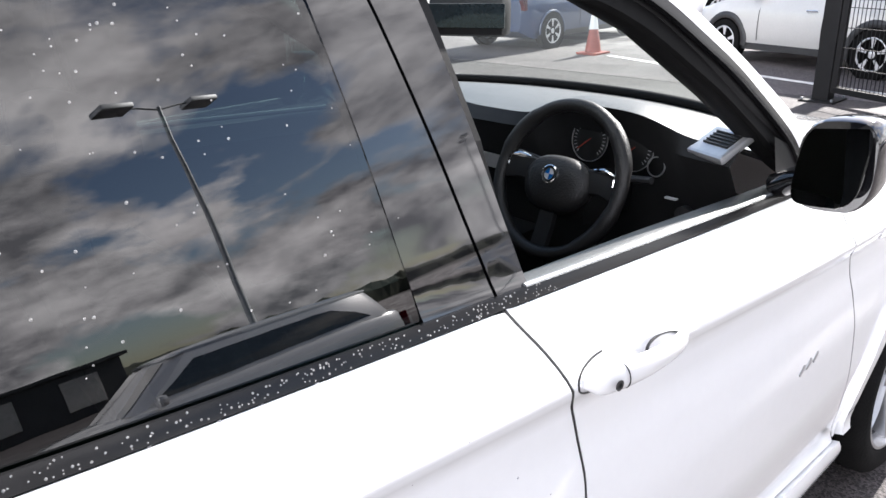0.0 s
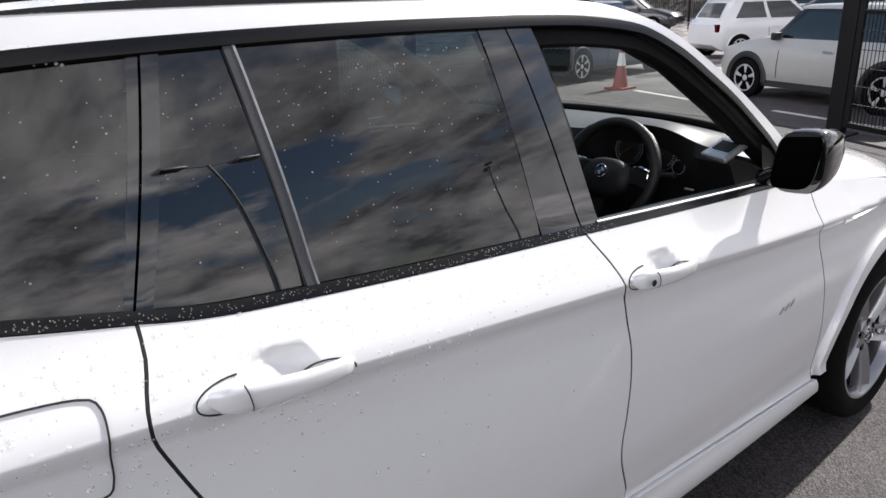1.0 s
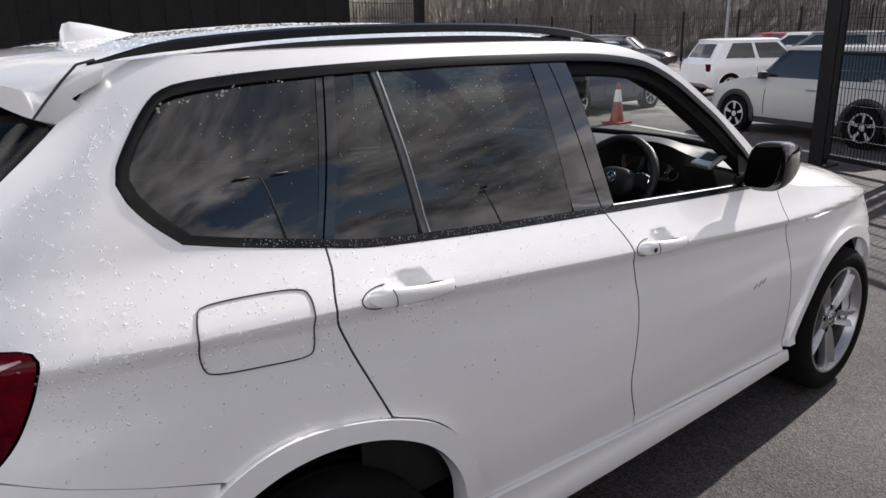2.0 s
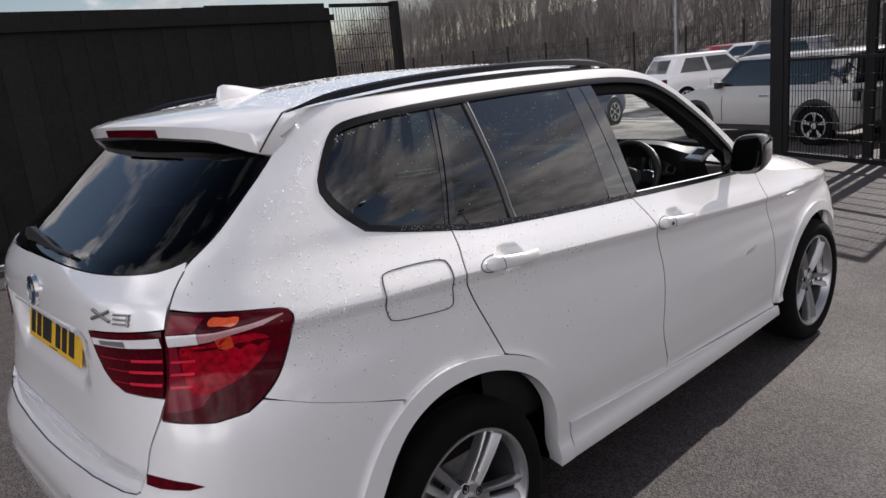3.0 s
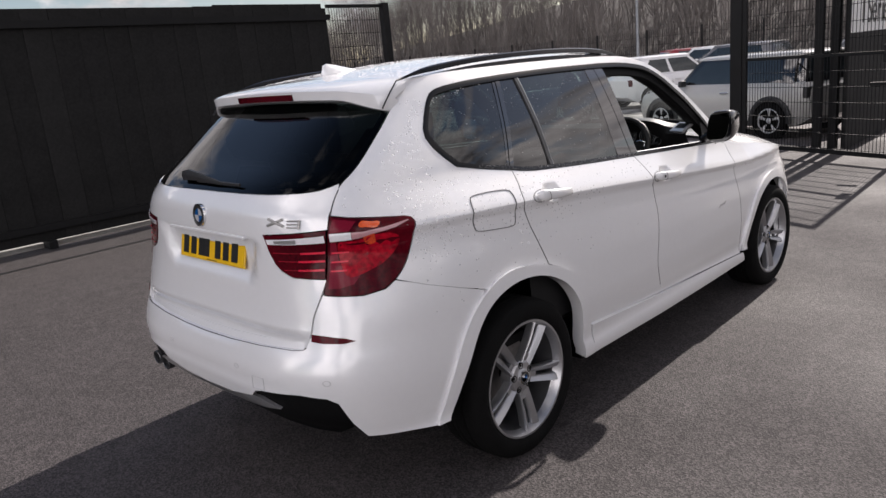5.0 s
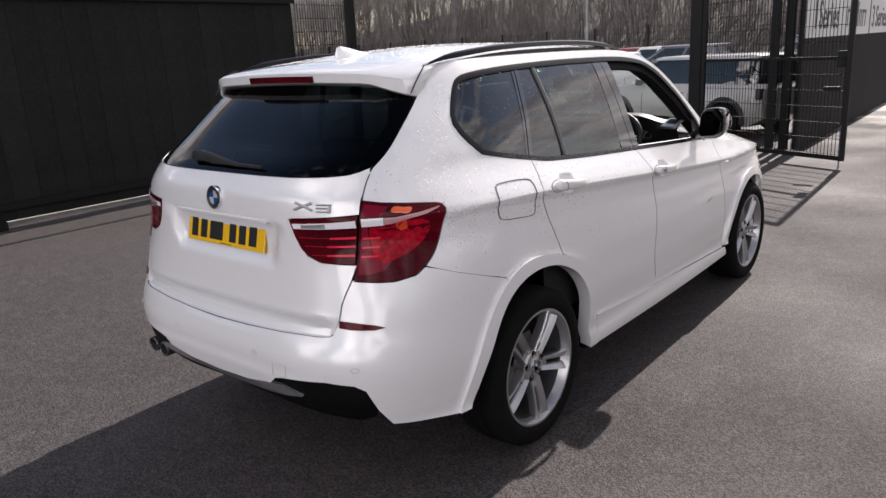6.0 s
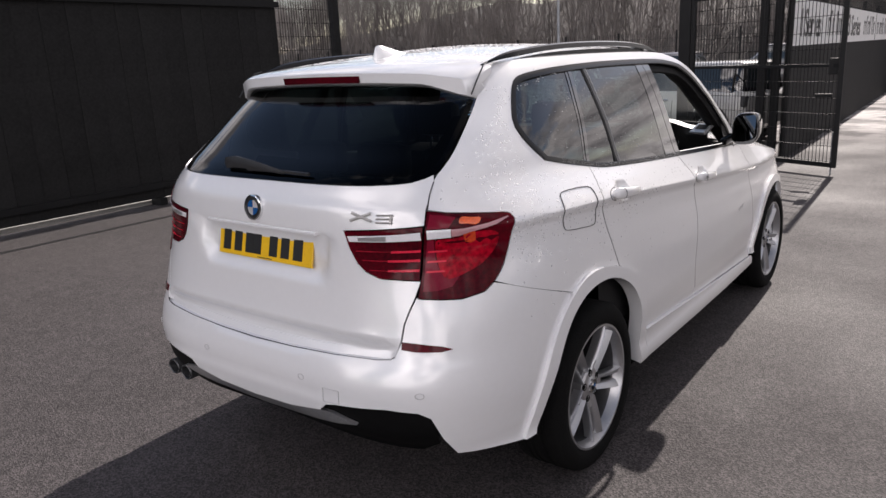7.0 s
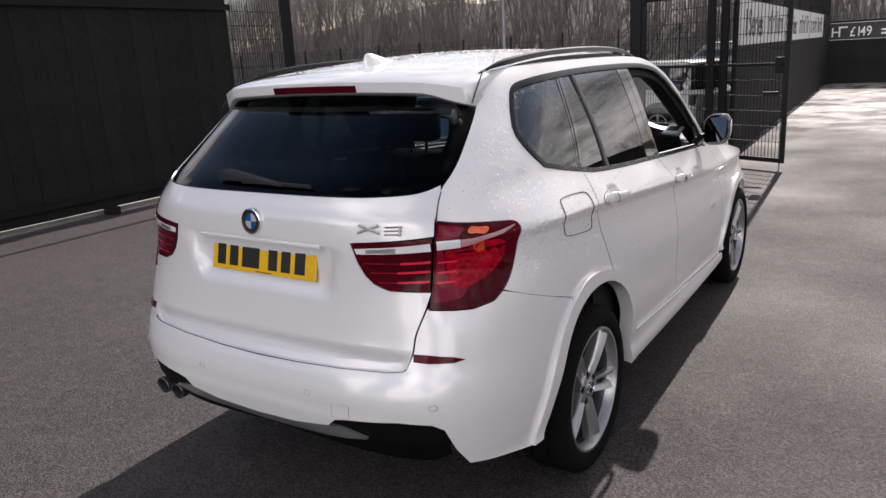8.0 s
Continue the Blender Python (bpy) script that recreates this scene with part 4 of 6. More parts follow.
def spoiler_mesh():
    bm = bmesh.new()
    rows = []
    for u in [math.sin(t * math.pi / 2) for t in steps(-1, 1, 48)]:
        a = abs(u)
        x = 0.632 * u
        drop = ease(0.72, 1.0, a)
        y0, z0 = -0.262, 1.6855 - 0.033 * a ** 2.2
        yt, zt = -0.512 + 0.075 * a ** 3 + 0.04 * drop, 1.652 - 0.020 * a ** 2 - 0.018 * drop
        end = max(0.0, (a - 0.93) / 0.07)
        curl = 1 - math.sqrt(max(0.0, 1 - end * end))
        z0, zt, yt = z0 - 0.008 * curl, zt - 0.022 * curl, yt + 0.03 * curl
        zb = zt - 0.05 - 0.022 * drop + 0.018 * curl
        rows.append([(x, y0, z0), (x, y0 * 0.6 + yt * 0.4, z0 * 0.6 + zt * 0.4 + 0.005), (x, y0 * 0.25 + yt * 0.75, z0 * 0.25 + zt * 0.75 + 0.004),
                     (x, yt + 0.012, zt), (x, yt, zt - 0.007), (x, yt + 0.006, zb + 0.008), (x, yt + 0.02, zb), (x, yt + 0.10, zb - 0.01), (x, -0.33, 1.59), (x, -0.27, 1.62)])
    loft(rows, bm, cap=True)
    return bm


sp = part("spoiler", spoiler_mesh(), PAINT, car, smooth=50)
bl = bmesh.new()
loft([[(x, -0.5185 + 0.075 * (abs(x) / 0.632) ** 3, 1.6345 - 0.018 * (abs(x) / .632) ** 2), (x, -0.5135 + 0.075 * (abs(x) / 0.632) ** 3, 1.609 - 0.018 * (abs(x) / .632) ** 2), (x, -0.49, 1.609), (x, -0.49, 1.6345)] for x in steps(-0.205, 0.205, 12)], bl)
low = bmesh.new()
rows = []
for u in [math.sin(t * math.pi / 2) for t in steps(-0.93, 0.93, 40)]:
    a = abs(u)
    drop = ease(0.72, 1.0, a)
    yt, zb = -0.512 + 0.075 * a ** 3 + 0.04 * drop, 1.602 - 0.020 * a ** 2 - 0.040 * drop
    rows.append([(0.632 * u, yt + 0.026, zb - 0.003), (0.632 * u, yt + 0.10, zb - 0.013), (0.632 * u, -0.335, 1.586)])
loft(rows, low, cap=False, closed=False)
bmesh.ops.solidify(low, geom=low.faces[:], thickness=0.0015)
part("underside", low, DASH, sp, "black spoiler underside")
part("brake_lamp", bl, RED_LENS, sp, "dark red high-level brake lamp")
for sd in (1, -1):
    part("spoiler_gap", sweep([(sd * 0.622, -0.275, 1.662), (sd * 0.630, -0.312, 1.654), (sd * 0.634, -0.345, 1.6235), (sd * 0.636, -0.377, 1.589), (sd * 0.638, -0.4056, 1.556)], circle(0.0028, 6)), INK, sp)

fin = bmesh.new()
loft([[(0.032 * w, y + 0.0, zb), (0.022 * w, y, zb + 0.6 * h), (0.004 * w, y, zb + h), (-0.004 * w, y, zb + h), (-0.022 * w, y, zb + 0.6 * h), (-0.032 * w, y, zb)]
      for y, h, w, zb in ((-0.185, 0.030, 0.38, 1.690), (-0.176, 0.050, 0.58, 1.692), (-0.157, 0.052, 0.74, 1.696), (-0.105, 0.039, 0.84, 1.701), (-0.05, 0.021, 0.8, 1.706), (0.005, 0.003, 0.35, 1.712))], fin)
part("aerial_fin", fin, PAINT, car, smooth=50)

for sd in (1, -1):
    line = spline([(sd * 0.60, -0.285, 1.652), (sd * 0.607, -0.22, 1.668), (sd * 0.615, -0.10, 1.687), (sd * 0.625, 0.2, 1.708), (sd * 0.63, 0.6, 1.714), (sd * 0.63, 0.95, 1.706), (sd * 0.632, 1.2, 1.683), (sd * 0.64, 1.36, 1.645)], 0.04)
    n = len(line) - 1
    rail = part("roof_rail", sweep(line, [(-0.013, -0.012), (-0.010, 0.008), (0.0, 0.012), (0.012, 0.007), (0.016, -0.012)], scales=[0.25 + 0.75 * min(1, i / 4, (n - i) / 5) for i in range(n + 1)]), STRIP, car, "satin black roof rail", smooth=35)
    for yf in (1.1,):
        part("rail_foot", boxed(sd * 0.618 - 0.014, sd * 0.618 + 0.014, yf - 0.06, yf + 0.06, 1.65, 1.685, 0.008), GLOSS_BLACK, rail)
    infill = sweep([(x, y, z - 0.026) for x, y, z in line[3:-3]], [(-0.010, -0.035), (-0.010, 0.004), (0.010, 0.004), (0.010, -0.035)])
    part("rail_base", infill, TRIM, rail)

APILLAR = [p for p in RAIL_EDGE if p[0] > 1.22]


def screen(u, s):
    i = s * (len(APILLAR) - 1)
    k = min(int(i), len(APILLAR) - 2)
    y = APILLAR[k][0] + (APILLAR[k + 1][0] - APILLAR[k][0]) * (i - k)
    z = APILLAR[k][1] + (APILLAR[k + 1][1] - APILLAR[k][1]) * (i - k)
    p = skin(y, z)
    bow = (1 - abs(u) ** 2.3) * (0.16 + 0.10 * s)
    return Vector((p.x * u * 0.995, p.y + bow, p.z + 0.012 * (1 - u * u)))


wind = patch("windscreen", screen, steps(-1, 1, 24), steps(0, 1, 20), CLEAR, "clear laminated windscreen")
wind.visible_shadow = False


def bonnet_skin(u, y):
    ze = curve((2.2, 2.4, 2.7, 3.0, 3.22, 3.4), (1.088, 1.045, 1.005, 0.955, 0.905, 0.86))(y)
    p = skin(*fy(y, ze))
    mid = curve((2.2, 2.45, 2.8, 3.1, 3.4), (1.108, 1.118, 1.088, 1.026, 0.925))(y)
    z = ze + (mid - ze) * (1 - abs(u) ** 3.0) + 0.012 * ease(0.45, 0.6, abs(u)) * (1 - ease(0.75, 0.98, abs(u)))
    return Vector((p.x * u * 0.997, p.y + (1 - u * u) * 0.20 * ease(2.9, 3.4, y), z))


patch("bonnet", bonnet_skin, steps(-1, 1, 28), steps(2.26, 3.38, 26), PAINT)
patch("scuttle", lambda u, s: Vector((0.83 * u, 2.16 + 0.20 * s + (1 - u * u) * (0.22 - 0.10 * s), 1.088 + 0.004 * (1 - u * u))), steps(-1, 1, 12), steps(0, 1, 3), TRIM, "black scuttle panel")
nose = [(FRONT0 + a, z) for a, z in ((0.62, 0.88), (1.0, 0.86), (math.pi / 2, 0.86), (math.pi - 1.0, 0.86), (math.pi - 0.62, 0.88))] + [(FRONT0 + a, z) for a, z in ((math.pi - 0.53, 0.66), (math.pi - 0.52, 0.30), (math.pi / 2, 0.24), (0.52, 0.30), (0.53, 0.66))]
panel("front_bumper", nose, PAINT, car, grid=0.05, off=-0.004)
for sd in (1, -1):
    panel("grille", [(FRONT0 + math.pi / 2 - 0.02, 0.80), (FRONT0 + math.pi / 2 - 0.17, 0.79), (FRONT0 + math.pi / 2 - 0.15, 0.62), (FRONT0 + math.pi / 2 - 0.02, 0.61)], TRIM, car, side=sd, off=0.01)

# the underbody and wheel housings close the shell
under = bmesh.new()
box(under, -0.62, 0.62, -0.42, 3.4, 0.27, 0.60)
box(under, -0.60, 0.60, -0.66, -0.40, 0.44, 0.60)
box(under, -0.86, 0.86, 0.52, 2.28, 0.24, 0.46)
part("underbody", under, LINER, car)
for sd in (1, -1):
    for yc, r in ((0.0, 0.49), (2.81, 0.45)):
        well = bmesh.new()
        rows = []
        for x in (0.60, 0.90 if yc < 1 else 0.82):
            rows.append([(sd * x, yc - r * 1.02 * math.cos(t), 0.335 + r * 0.99 * math.sin(t)) for t in steps(0.02, math.pi - 0.02, 20)])
        loft(rows, well, cap=False, closed=False)
        part("wheel_arch_liner", well, LINER, car, smooth=True)
        back = bmesh.new()
        back.faces.new([back.verts.new((sd * 0.601, yc - r * 1.02 * math.cos(t), 0.335 + r * 0.99 * math.sin(t))) for t in steps(0.02, math.pi - 0.02, 20)])
        part("wheel_arch_back", back, LINER, car)
# dark inner shell behind the panel joints
for sd in (1, -1):
    shell = FY((-0.15, 0.84), (0.2, 0.80), (0.36, 0.70), (0.47, 0.50), (0.55, 0.30), (2.3, 0.27), (2.30, 0.5), (2.36, 0.78), (2.3, 1.03), (2.0, 1.06), (1.4, 1.10), (0.6, 1.155), (0.1, 1.21), (-0.2, 1.27))
    panel("inner_shell", shell, LINER, car, side=sd, off=-0.022, thick=0.0, grid=0.08)
    tail = FX((0.60, 1.28), (0.60, 0.99), (0.62, 0.80), (0.60, 0.70), (0.78, 0.70)) + FY((-0.50, 0.86), (-0.40, 1.18), (-0.40, 1.40), (-0.35, 1.50)) + FX((0.60, 1.50))
    panel("inner_shell", tail, LINER, car, side=sd, off=-0.022, thick=0.0, grid=0.08)
shelf = FX((0.001, 0.80), (0.60, 0.80), (0.60, 0.70), (0.001, 0.70))
panel("inner_shell", shelf + mirrored(shelf), LINER, car, off=-0.03, thick=0.0, grid=0.08)
lampbed = FX((0.44, 1.16), (0.70, 1.17), (0.70, 0.98), (0.50, 0.98))
for sd in (1, -1):
    panel("inner_shell", lampbed, LINER, car, side=sd, off=-0.022, thick=0.0, grid=0.08)


# ---- wheels ----
def wheel(parent, x, y, z, side, r_tyre=0.352, width=0.24, r_rim=0.258, spokes=5, turn=0.0, metal=None, double=True):
    """Tyre, rim, spokes and hub, the outer face towards +x, mirrored for the nearside."""
    metal = metal or ALLOY
    w = new("wheel")
    w.parent = parent
    w.matrix_basis = pose(x, y, z, 0, 0, 0 if side > 0 else 180) @ pose(0, 0, 0, turn)
    h = width / 2
    tyre = lathe([(h * 0.80, r_rim - 0.004), (h * 0.96, r_rim + 0.012), (h, r_rim + (r_tyre - r_rim) * 0.35), (h * 0.99, r_rim + (r_tyre - r_rim) * 0.62), (h * 0.90, r_tyre - 0.016), (h * 0.78, r_tyre - 0.004),
                  (h * 0.4, r_tyre), (h * 0.36, r_tyre - 0.007), (h * 0.31, r_tyre - 0.007), (h * 0.27, r_tyre), (0.02, r_tyre), (0.015, r_tyre - 0.007), (-0.015, r_tyre - 0.007), (-0.02, r_tyre), (-h * 0.27, r_tyre), (-h * 0.31, r_tyre - 0.007), (-h * 0.36, r_tyre - 0.007), (-h * 0.4, r_tyre),
                  (-h * 0.78, r_tyre - 0.004), (-h * 0.95, r_tyre - 0.025), (-h, r_rim + 0.05), (-h * 0.9, r_rim), (0, r_rim - 0.006)], 64, "x", closed=True)
    part("tyre", tyre, RUBBER, w, smooth=38)
    rim = lathe([(h * 0.86, r_rim + 0.004), (h * 0.92, r_rim + 0.003), (h * 0.92, r_rim - 0.006), (h * 0.84, r_rim - 0.012), (h * 0.66, r_rim - 0.018), (h * 0.58, r_rim - 0.022), (h * 0.58, r_rim - 0.01)], 64, "x", closed=True)
    part("rim", rim, metal, w, smooth=40)
    # Darker metal than the rim paints in the shade inside the barrel.
    part("rim_barrel", lathe([(h * 0.58, r_rim - 0.022), (h * 0.2, r_rim - 0.034), (-h * 0.85, r_rim - 0.030), (-h * 0.85, r_rim - 0.022), (h * 0.58, r_rim - 0.012)], 48, "x", closed=True), DIVIDER, w, smooth=40)
    part("brake_disc", lathe([(-0.03, 0.03), (-0.03, 0.165), (-0.055, 0.165), (-0.055, 0.03)], 40, "x", closed=True), STEEL, w, smooth=30)
    # Black disc standing in for the shade behind the spokes.
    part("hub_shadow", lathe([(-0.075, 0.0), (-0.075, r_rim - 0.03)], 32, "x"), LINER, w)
    cal = bmesh.new()
    box(cal, -0.065, -0.012, -0.16, -0.09, -0.09, 0.09, 0.008)
    part("brake_caliper", cal, STEEL, w)
    sp = None
    for k in range(spokes):
        m = Matrix.Rotation(2 * math.pi * k / spokes, 4, "X")
        if sp is None:
            bm = bmesh.new()
            for sgn in ((-1, 1) if double else (0,)):
                rows = []
                for t in steps(0, 1, 8):
                    rr = 0.045 + (r_rim - 0.016 - 0.045) * t
                    off = sgn * (0.0185 + 0.009 * t ** 1.2)
                    wd = 0.0135 + 0.004 * t ** 2
                    xf = h * (0.62 + 0.22 * math.sin(math.pi * t * 0.5))
                    rows.append([(xf - k, off + sgn * wd * q, rr) for q, k in ((1.0, 0.016), (0.98, 0.004), (0.80, 0.0), (0.62, 0.003), (-0.55, 0.013), (-1.0, 0.026), (-0.8, 0.045), (0.8, 0.045))])
                loft(rows, bm)
            if double:
                rows = []
                for t in steps(0, 0.30, 4):
                    rr = 0.045 + (r_rim - 0.016 - 0.045) * t
                    off = 0.019 + 0.009 * t
                    xf = h * (0.62 + 0.22 * math.sin(math.pi * t * 0.5)) - 0.014
                    rows.append([(xf, -off, rr), (xf, off, rr), (xf - 0.03, off, rr), (xf - 0.03, -off, rr)])
                loft(rows, bm)
            sp = part("spoke", bm, metal, w, smooth=45)
            sp.matrix_basis = m
        else:
            share("spoke", sp.data, w, m)
    hub = lathe([(h * 0.70, 0.0), (h * 0.70, 0.034), (h * 0.66, 0.040), (h * 0.64, 0.066), (h * 0.58, 0.074), (h * 0.1, 0.07), (h * 0.1, 0.0)], 36, "x")
    part("hub", hub, metal, w, smooth=35)
    # Bolts coloured black for the shade in their recessed holes.
    bolt = None
    for k in range(5):
        t = 2 * math.pi * (k + 0.5) / 5
        m = Matrix.Translation((h * 0.63, 0.055 * math.sin(t), 0.055 * math.cos(t)))
        if bolt is None:
            bolt = part("dark_bolt_hole", lathe([(0.004, 0.0), (0.001, 0.010), (0.005, 0.0125), (0.002, 0.016), (-0.01, 0.0165)], 14, "x"), RUBBER, w)
            bolt.matrix_basis = m
        else:
            share("dark_bolt_hole", bolt.data, w, m)
    roundel(w, Matrix.Translation((h * 0.703, 0, 0)) @ pose(0, 0, 0, 0, 90, 0) , 0.031)
    return w


def roundel(parent, m, r):
    """A round enamel badge in plain quarters of blue and white within a dark ring, facing its local z."""
    ring = lathe([(0.0, r * 0.66), (0.004, r * 0.66), (0.004, r * 0.93), (0.001, r), (-0.004, r)], 40, "z")
    ob = part("badge", ring, INK, parent, "round badge, dark ring", smooth=40)
    ob.matrix_basis = m
    part("badge_rim", lathe([(0.001, r * 0.90), (0.007, r * 0.92), (0.006, r * 1.03), (-0.006, r * 1.06)], 40, "z", closed=True), CHROME, ob, smooth=40)
    part("badge_bezel", lathe([(0.001, r * 0.60), (0.0055, r * 0.61), (0.0055, r * 0.66), (0.001, r * 0.67)], 40, "z", closed=True), CHROME, ob, smooth=40)
    for k in range(4):
        bm = bmesh.new()
        pts = [(0, 0)] + [(r * 0.62 * math.cos(t), r * 0.62 * math.sin(t)) for t in steps(k * math.pi / 2, (k + 1) * math.pi / 2, 8)]
        f = bm.faces.new([bm.verts.new((a, b, 0.0052)) for a, b in pts])
        bmesh.ops.extrude_face_region(bm, geom=[f])
        part("badge_quarter", bm, BLUE if k % 2 else WHITE, ob)
    return ob


wheel(car, 0.823, 0.0, 0.352, 1, turn=-30)
wheel(car, 0.812, 2.81, 0.345, 1, turn=40)
wheel(car, -0.823, 0.0, 0.352, -1, turn=5)
wheel(car, -0.812, 2.81, 0.345, -1, turn=25)

# ---- number plate, badges, wiper ----
plate = part("number_plate", boxed(-0.26, 0.26, -0.004, 0.004, -0.0555, 0.0555, 0.002), YELLOW, car, "yellow rear number plate")
plate.matrix_basis = pose(0, -0.863, 1.046, -13)
for k in range(7):
    if k != 4:
        x0 = (-0.238, -0.172, -0.107, -0.062, 0, 0.028, 0.092, 0.158)[k if k < 4 else k]
        part("plate_bar", boxed(x0 + 0.004, x0 + 0.048, -0.0055, -0.0035, -0.0385, 0.0385), INK, plate)
part("plate_bar", boxed(0.162, 0.21, -0.0055, -0.0035, -0.0385, 0.0385), INK, plate)
part("plate_strip", boxed(-0.03, 0.05, -0.0052, -0.0035, -0.0505, -0.0475), INK, plate)
part("plate_lamp_bar", boxed(-0.30, 0.30, -0.888, -0.83, 1.115, 1.128, 0.004), PAINT, car, "white grip bar over the plate")
roundel(car, pose(0.0, -0.893, 1.193, 84, 0, 0), 0.045)
for x0, x1, sl in ((0.462, 0.535, 0.02), (0.462, 0.535, -0.02)):
    a0, z0 = fx(x0, 1.19 - sl * 0.62)
    a1, z1 = fx(x1, 1.19 + sl * 0.62)
    ribbon("model_badge", [(a0, z0), ((a0 + a1) / 2, (z0 + z1) / 2), (a1, z1)], 0.010, STEEL, car, "chrome badge bar", rise=0.004)
for dz in (-0.0145, -0.003, 0.0085):
    ribbon("model_badge", [fx(0.552, 1.19 + dz), fx(0.58, 1.19 + dz), fx(0.605, 1.19 + dz)], 0.006, STEEL, car, "chrome badge bar", rise=0.004)
ribbon("model_badge", [fx(0.602, 1.172), fx(0.602, 1.19), fx(0.602, 1.204)], 0.007, STEEL, car, "chrome badge bar", rise=0.004)
def on_glass(x, z, lift):
    return tuple(skin(*fx(x, z)) + Vector((0, -0.7 * lift, 0.7 * lift)))


arm = part("rear_wiper", sweep([on_glass(x, z, l) for x, z, l in ((-0.235, 1.322, 0.004), (-0.225, 1.325, 0.014), (-0.17, 1.328, 0.020), (-0.06, 1.322, 0.018), (0.05, 1.314, 0.012), (0.10, 1.311, 0.006))], [(-0.014, -0.018), (-0.016, 0.0), (-0.006, 0.016), (0.008, 0.018), (0.015, 0.0), (0.012, -0.018)], scales=[0.55, 1.15, 1.2, 0.85, 0.5, 0.35]), TRIM, car, "black rear wiper fairing", smooth=50)
part("wiper_blade", sweep([on_glass(x, 1.309 + 0.004 * math.cos(x * 6), 0.007) for x in steps(-0.10, 0.235, 12)], [(-0.004, -0.005), (-0.005, 0.004), (0.0, 0.007), (0.005, 0.004), (0.004, -0.005)]), TRIM, arm)


# ---- door mirrors ----
def door_mirror(side):
    rows = []
    for y, k, dz in ((1.868, 0.96, 0.0), (1.875, 1.0, 0.0), (1.92, 1.0, 0.0), (1.98, 0.90, 0.002), (2.03, 0.70, 0.004), (2.06, 0.42, 0.006)):
        row = []
        for i in range(28):
            t = 2 * math.pi * i / 28
            c, s = math.cos(t), math.sin(t)
            e = 0.62
            px = 0.957 + k * 0.073 * math.copysign(abs(c) ** e, c)
            pz = 1.209 + dz + k * 0.091 * math.copysign(abs(s) ** e, s) + 0.012 * c
            row.append((side * px, y, pz))
        rows.append(row)
    bm = bmesh.new()
    loft(rows, bm)
    cap = part("mirror_housing", bm, GLOSS_BLACK, car, "gloss black door mirror", smooth=50)
    rows = [[(side * (0.957 + 0.062 * math.copysign(abs(math.cos(t)) ** 0.5, math.cos(t))), y, 1.209 + 0.078 * math.copysign(abs(math.sin(t)) ** 0.5, math.sin(t)) + 0.012 * math.cos(t)) for t in [2 * math.pi * i / 28 for i in range(28)]] for y in (1.845, 1.848)]
    g = bmesh.new()
    loft(rows, g)
    bmesh.ops.transform(g, matrix=Matrix.Translation((side * 0.965, 1.868, 1.2)) @ pose(0, 0, 0, -16, 0, side * -2) @ Matrix.Translation((-side * 0.965, -1.868, -1.2)), verts=g.verts)
    part("mirror_glass", g, MIRROR_DARKENED if side > 0 else MIRROR_PLAIN, cap)
    part("mirror_foot", sweep([(side * 0.815, 1.96, 1.125), (side * 0.86, 1.955, 1.15), (side * 0.90, 1.945, 1.165)], circle(0.04, 10, 0.028)), GLOSS_BLACK, cap, smooth=50)
    tri = bmesh.new()
    pts = [(1.935, 1.105), (2.08, 1.09), (2.035, 1.195), (1.97, 1.225)]
    f = tri.faces.new([tri.verts.new(skin(y, z) + Vector((-0.006, 0, 0))) for y, z in pts])
    for v in tri.verts:
        v.co.x *= side
    bmesh.ops.solidify(tri, geom=tri.faces[:], thickness=0.02)
    part("mirror_sail", tri, TRIM, cap)


for sd in (1, -1):
    door_mirror(sd)

# ---- cabin ----
def dash_skin(u, v):
    """u across the car, v from the screen to the driver and down the face."""
    x = 0.74 * u
    y, z = ((2.37, 1.185), (2.22, 1.20), (2.05, 1.205), (1.98, 1.195), (1.94, 1.165), (1.95, 1.07), (1.98, 0.92), (2.05, 0.70))[v]
    hump = math.exp(-((x - 0.37) / 0.20) ** 4)
    if v in (2, 3):
        z += 0.05 * hump
        y -= 0.035 * hump
    if v in (4, 5):
        y += 0.05 * hump
    mid = math.exp(-((x + 0.0) / 0.16) ** 4)
    if v in (3, 4):
        y -= 0.03 * mid
    y -= (0.25, 0.16, 0.07, 0.05, 0.05, 0, 0, 0)[v] * abs(u) ** 2.3
    return Vector((x, y, z))


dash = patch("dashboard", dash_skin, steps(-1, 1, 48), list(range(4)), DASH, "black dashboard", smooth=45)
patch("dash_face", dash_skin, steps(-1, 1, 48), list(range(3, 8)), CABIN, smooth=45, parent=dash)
for x, yy in ((0.305, 2.012), (0.447, 2.005)):
    dial = new("gauge")
    dial.parent = dash
    dial.matrix_basis = pose(x, yy - 0.035, 1.145, 78, 0, 0)
    part("gauge_face", lathe([(0.0, 0.0), (0.0, 0.058)], 40, "z"), INK, dial)
    part("gauge_ring", lathe([(0.0, 0.0563), (0.003, 0.0566), (0.003, 0.058), (0.0, 0.0585)], 40, "z", closed=True), SATIN, dial, smooth=40)
    tick = None
    for k in range(25):
        t = math.radians(225 - 270 * k / 24)
        m = Matrix.Translation((0.046 * math.cos(t), 0.046 * math.sin(t), 0.002)) @ Matrix.Rotation(t, 4, "Z")
        if tick is None:
            tick = part("gauge_tick", boxed(-0.004, 0.004, -0.0008, 0.0008, 0, 0.0006), GAUGE, dial)
            tick.matrix_basis = m
        else:
            share("gauge_tick", tick.data, dial, m)
    part("gauge_needle", boxed(-0.045, 0.006, -0.001, 0.001, 0.003, 0.004, m=Matrix.Rotation(math.radians(40), 4, "Z")), GAUGE_RED, dial)
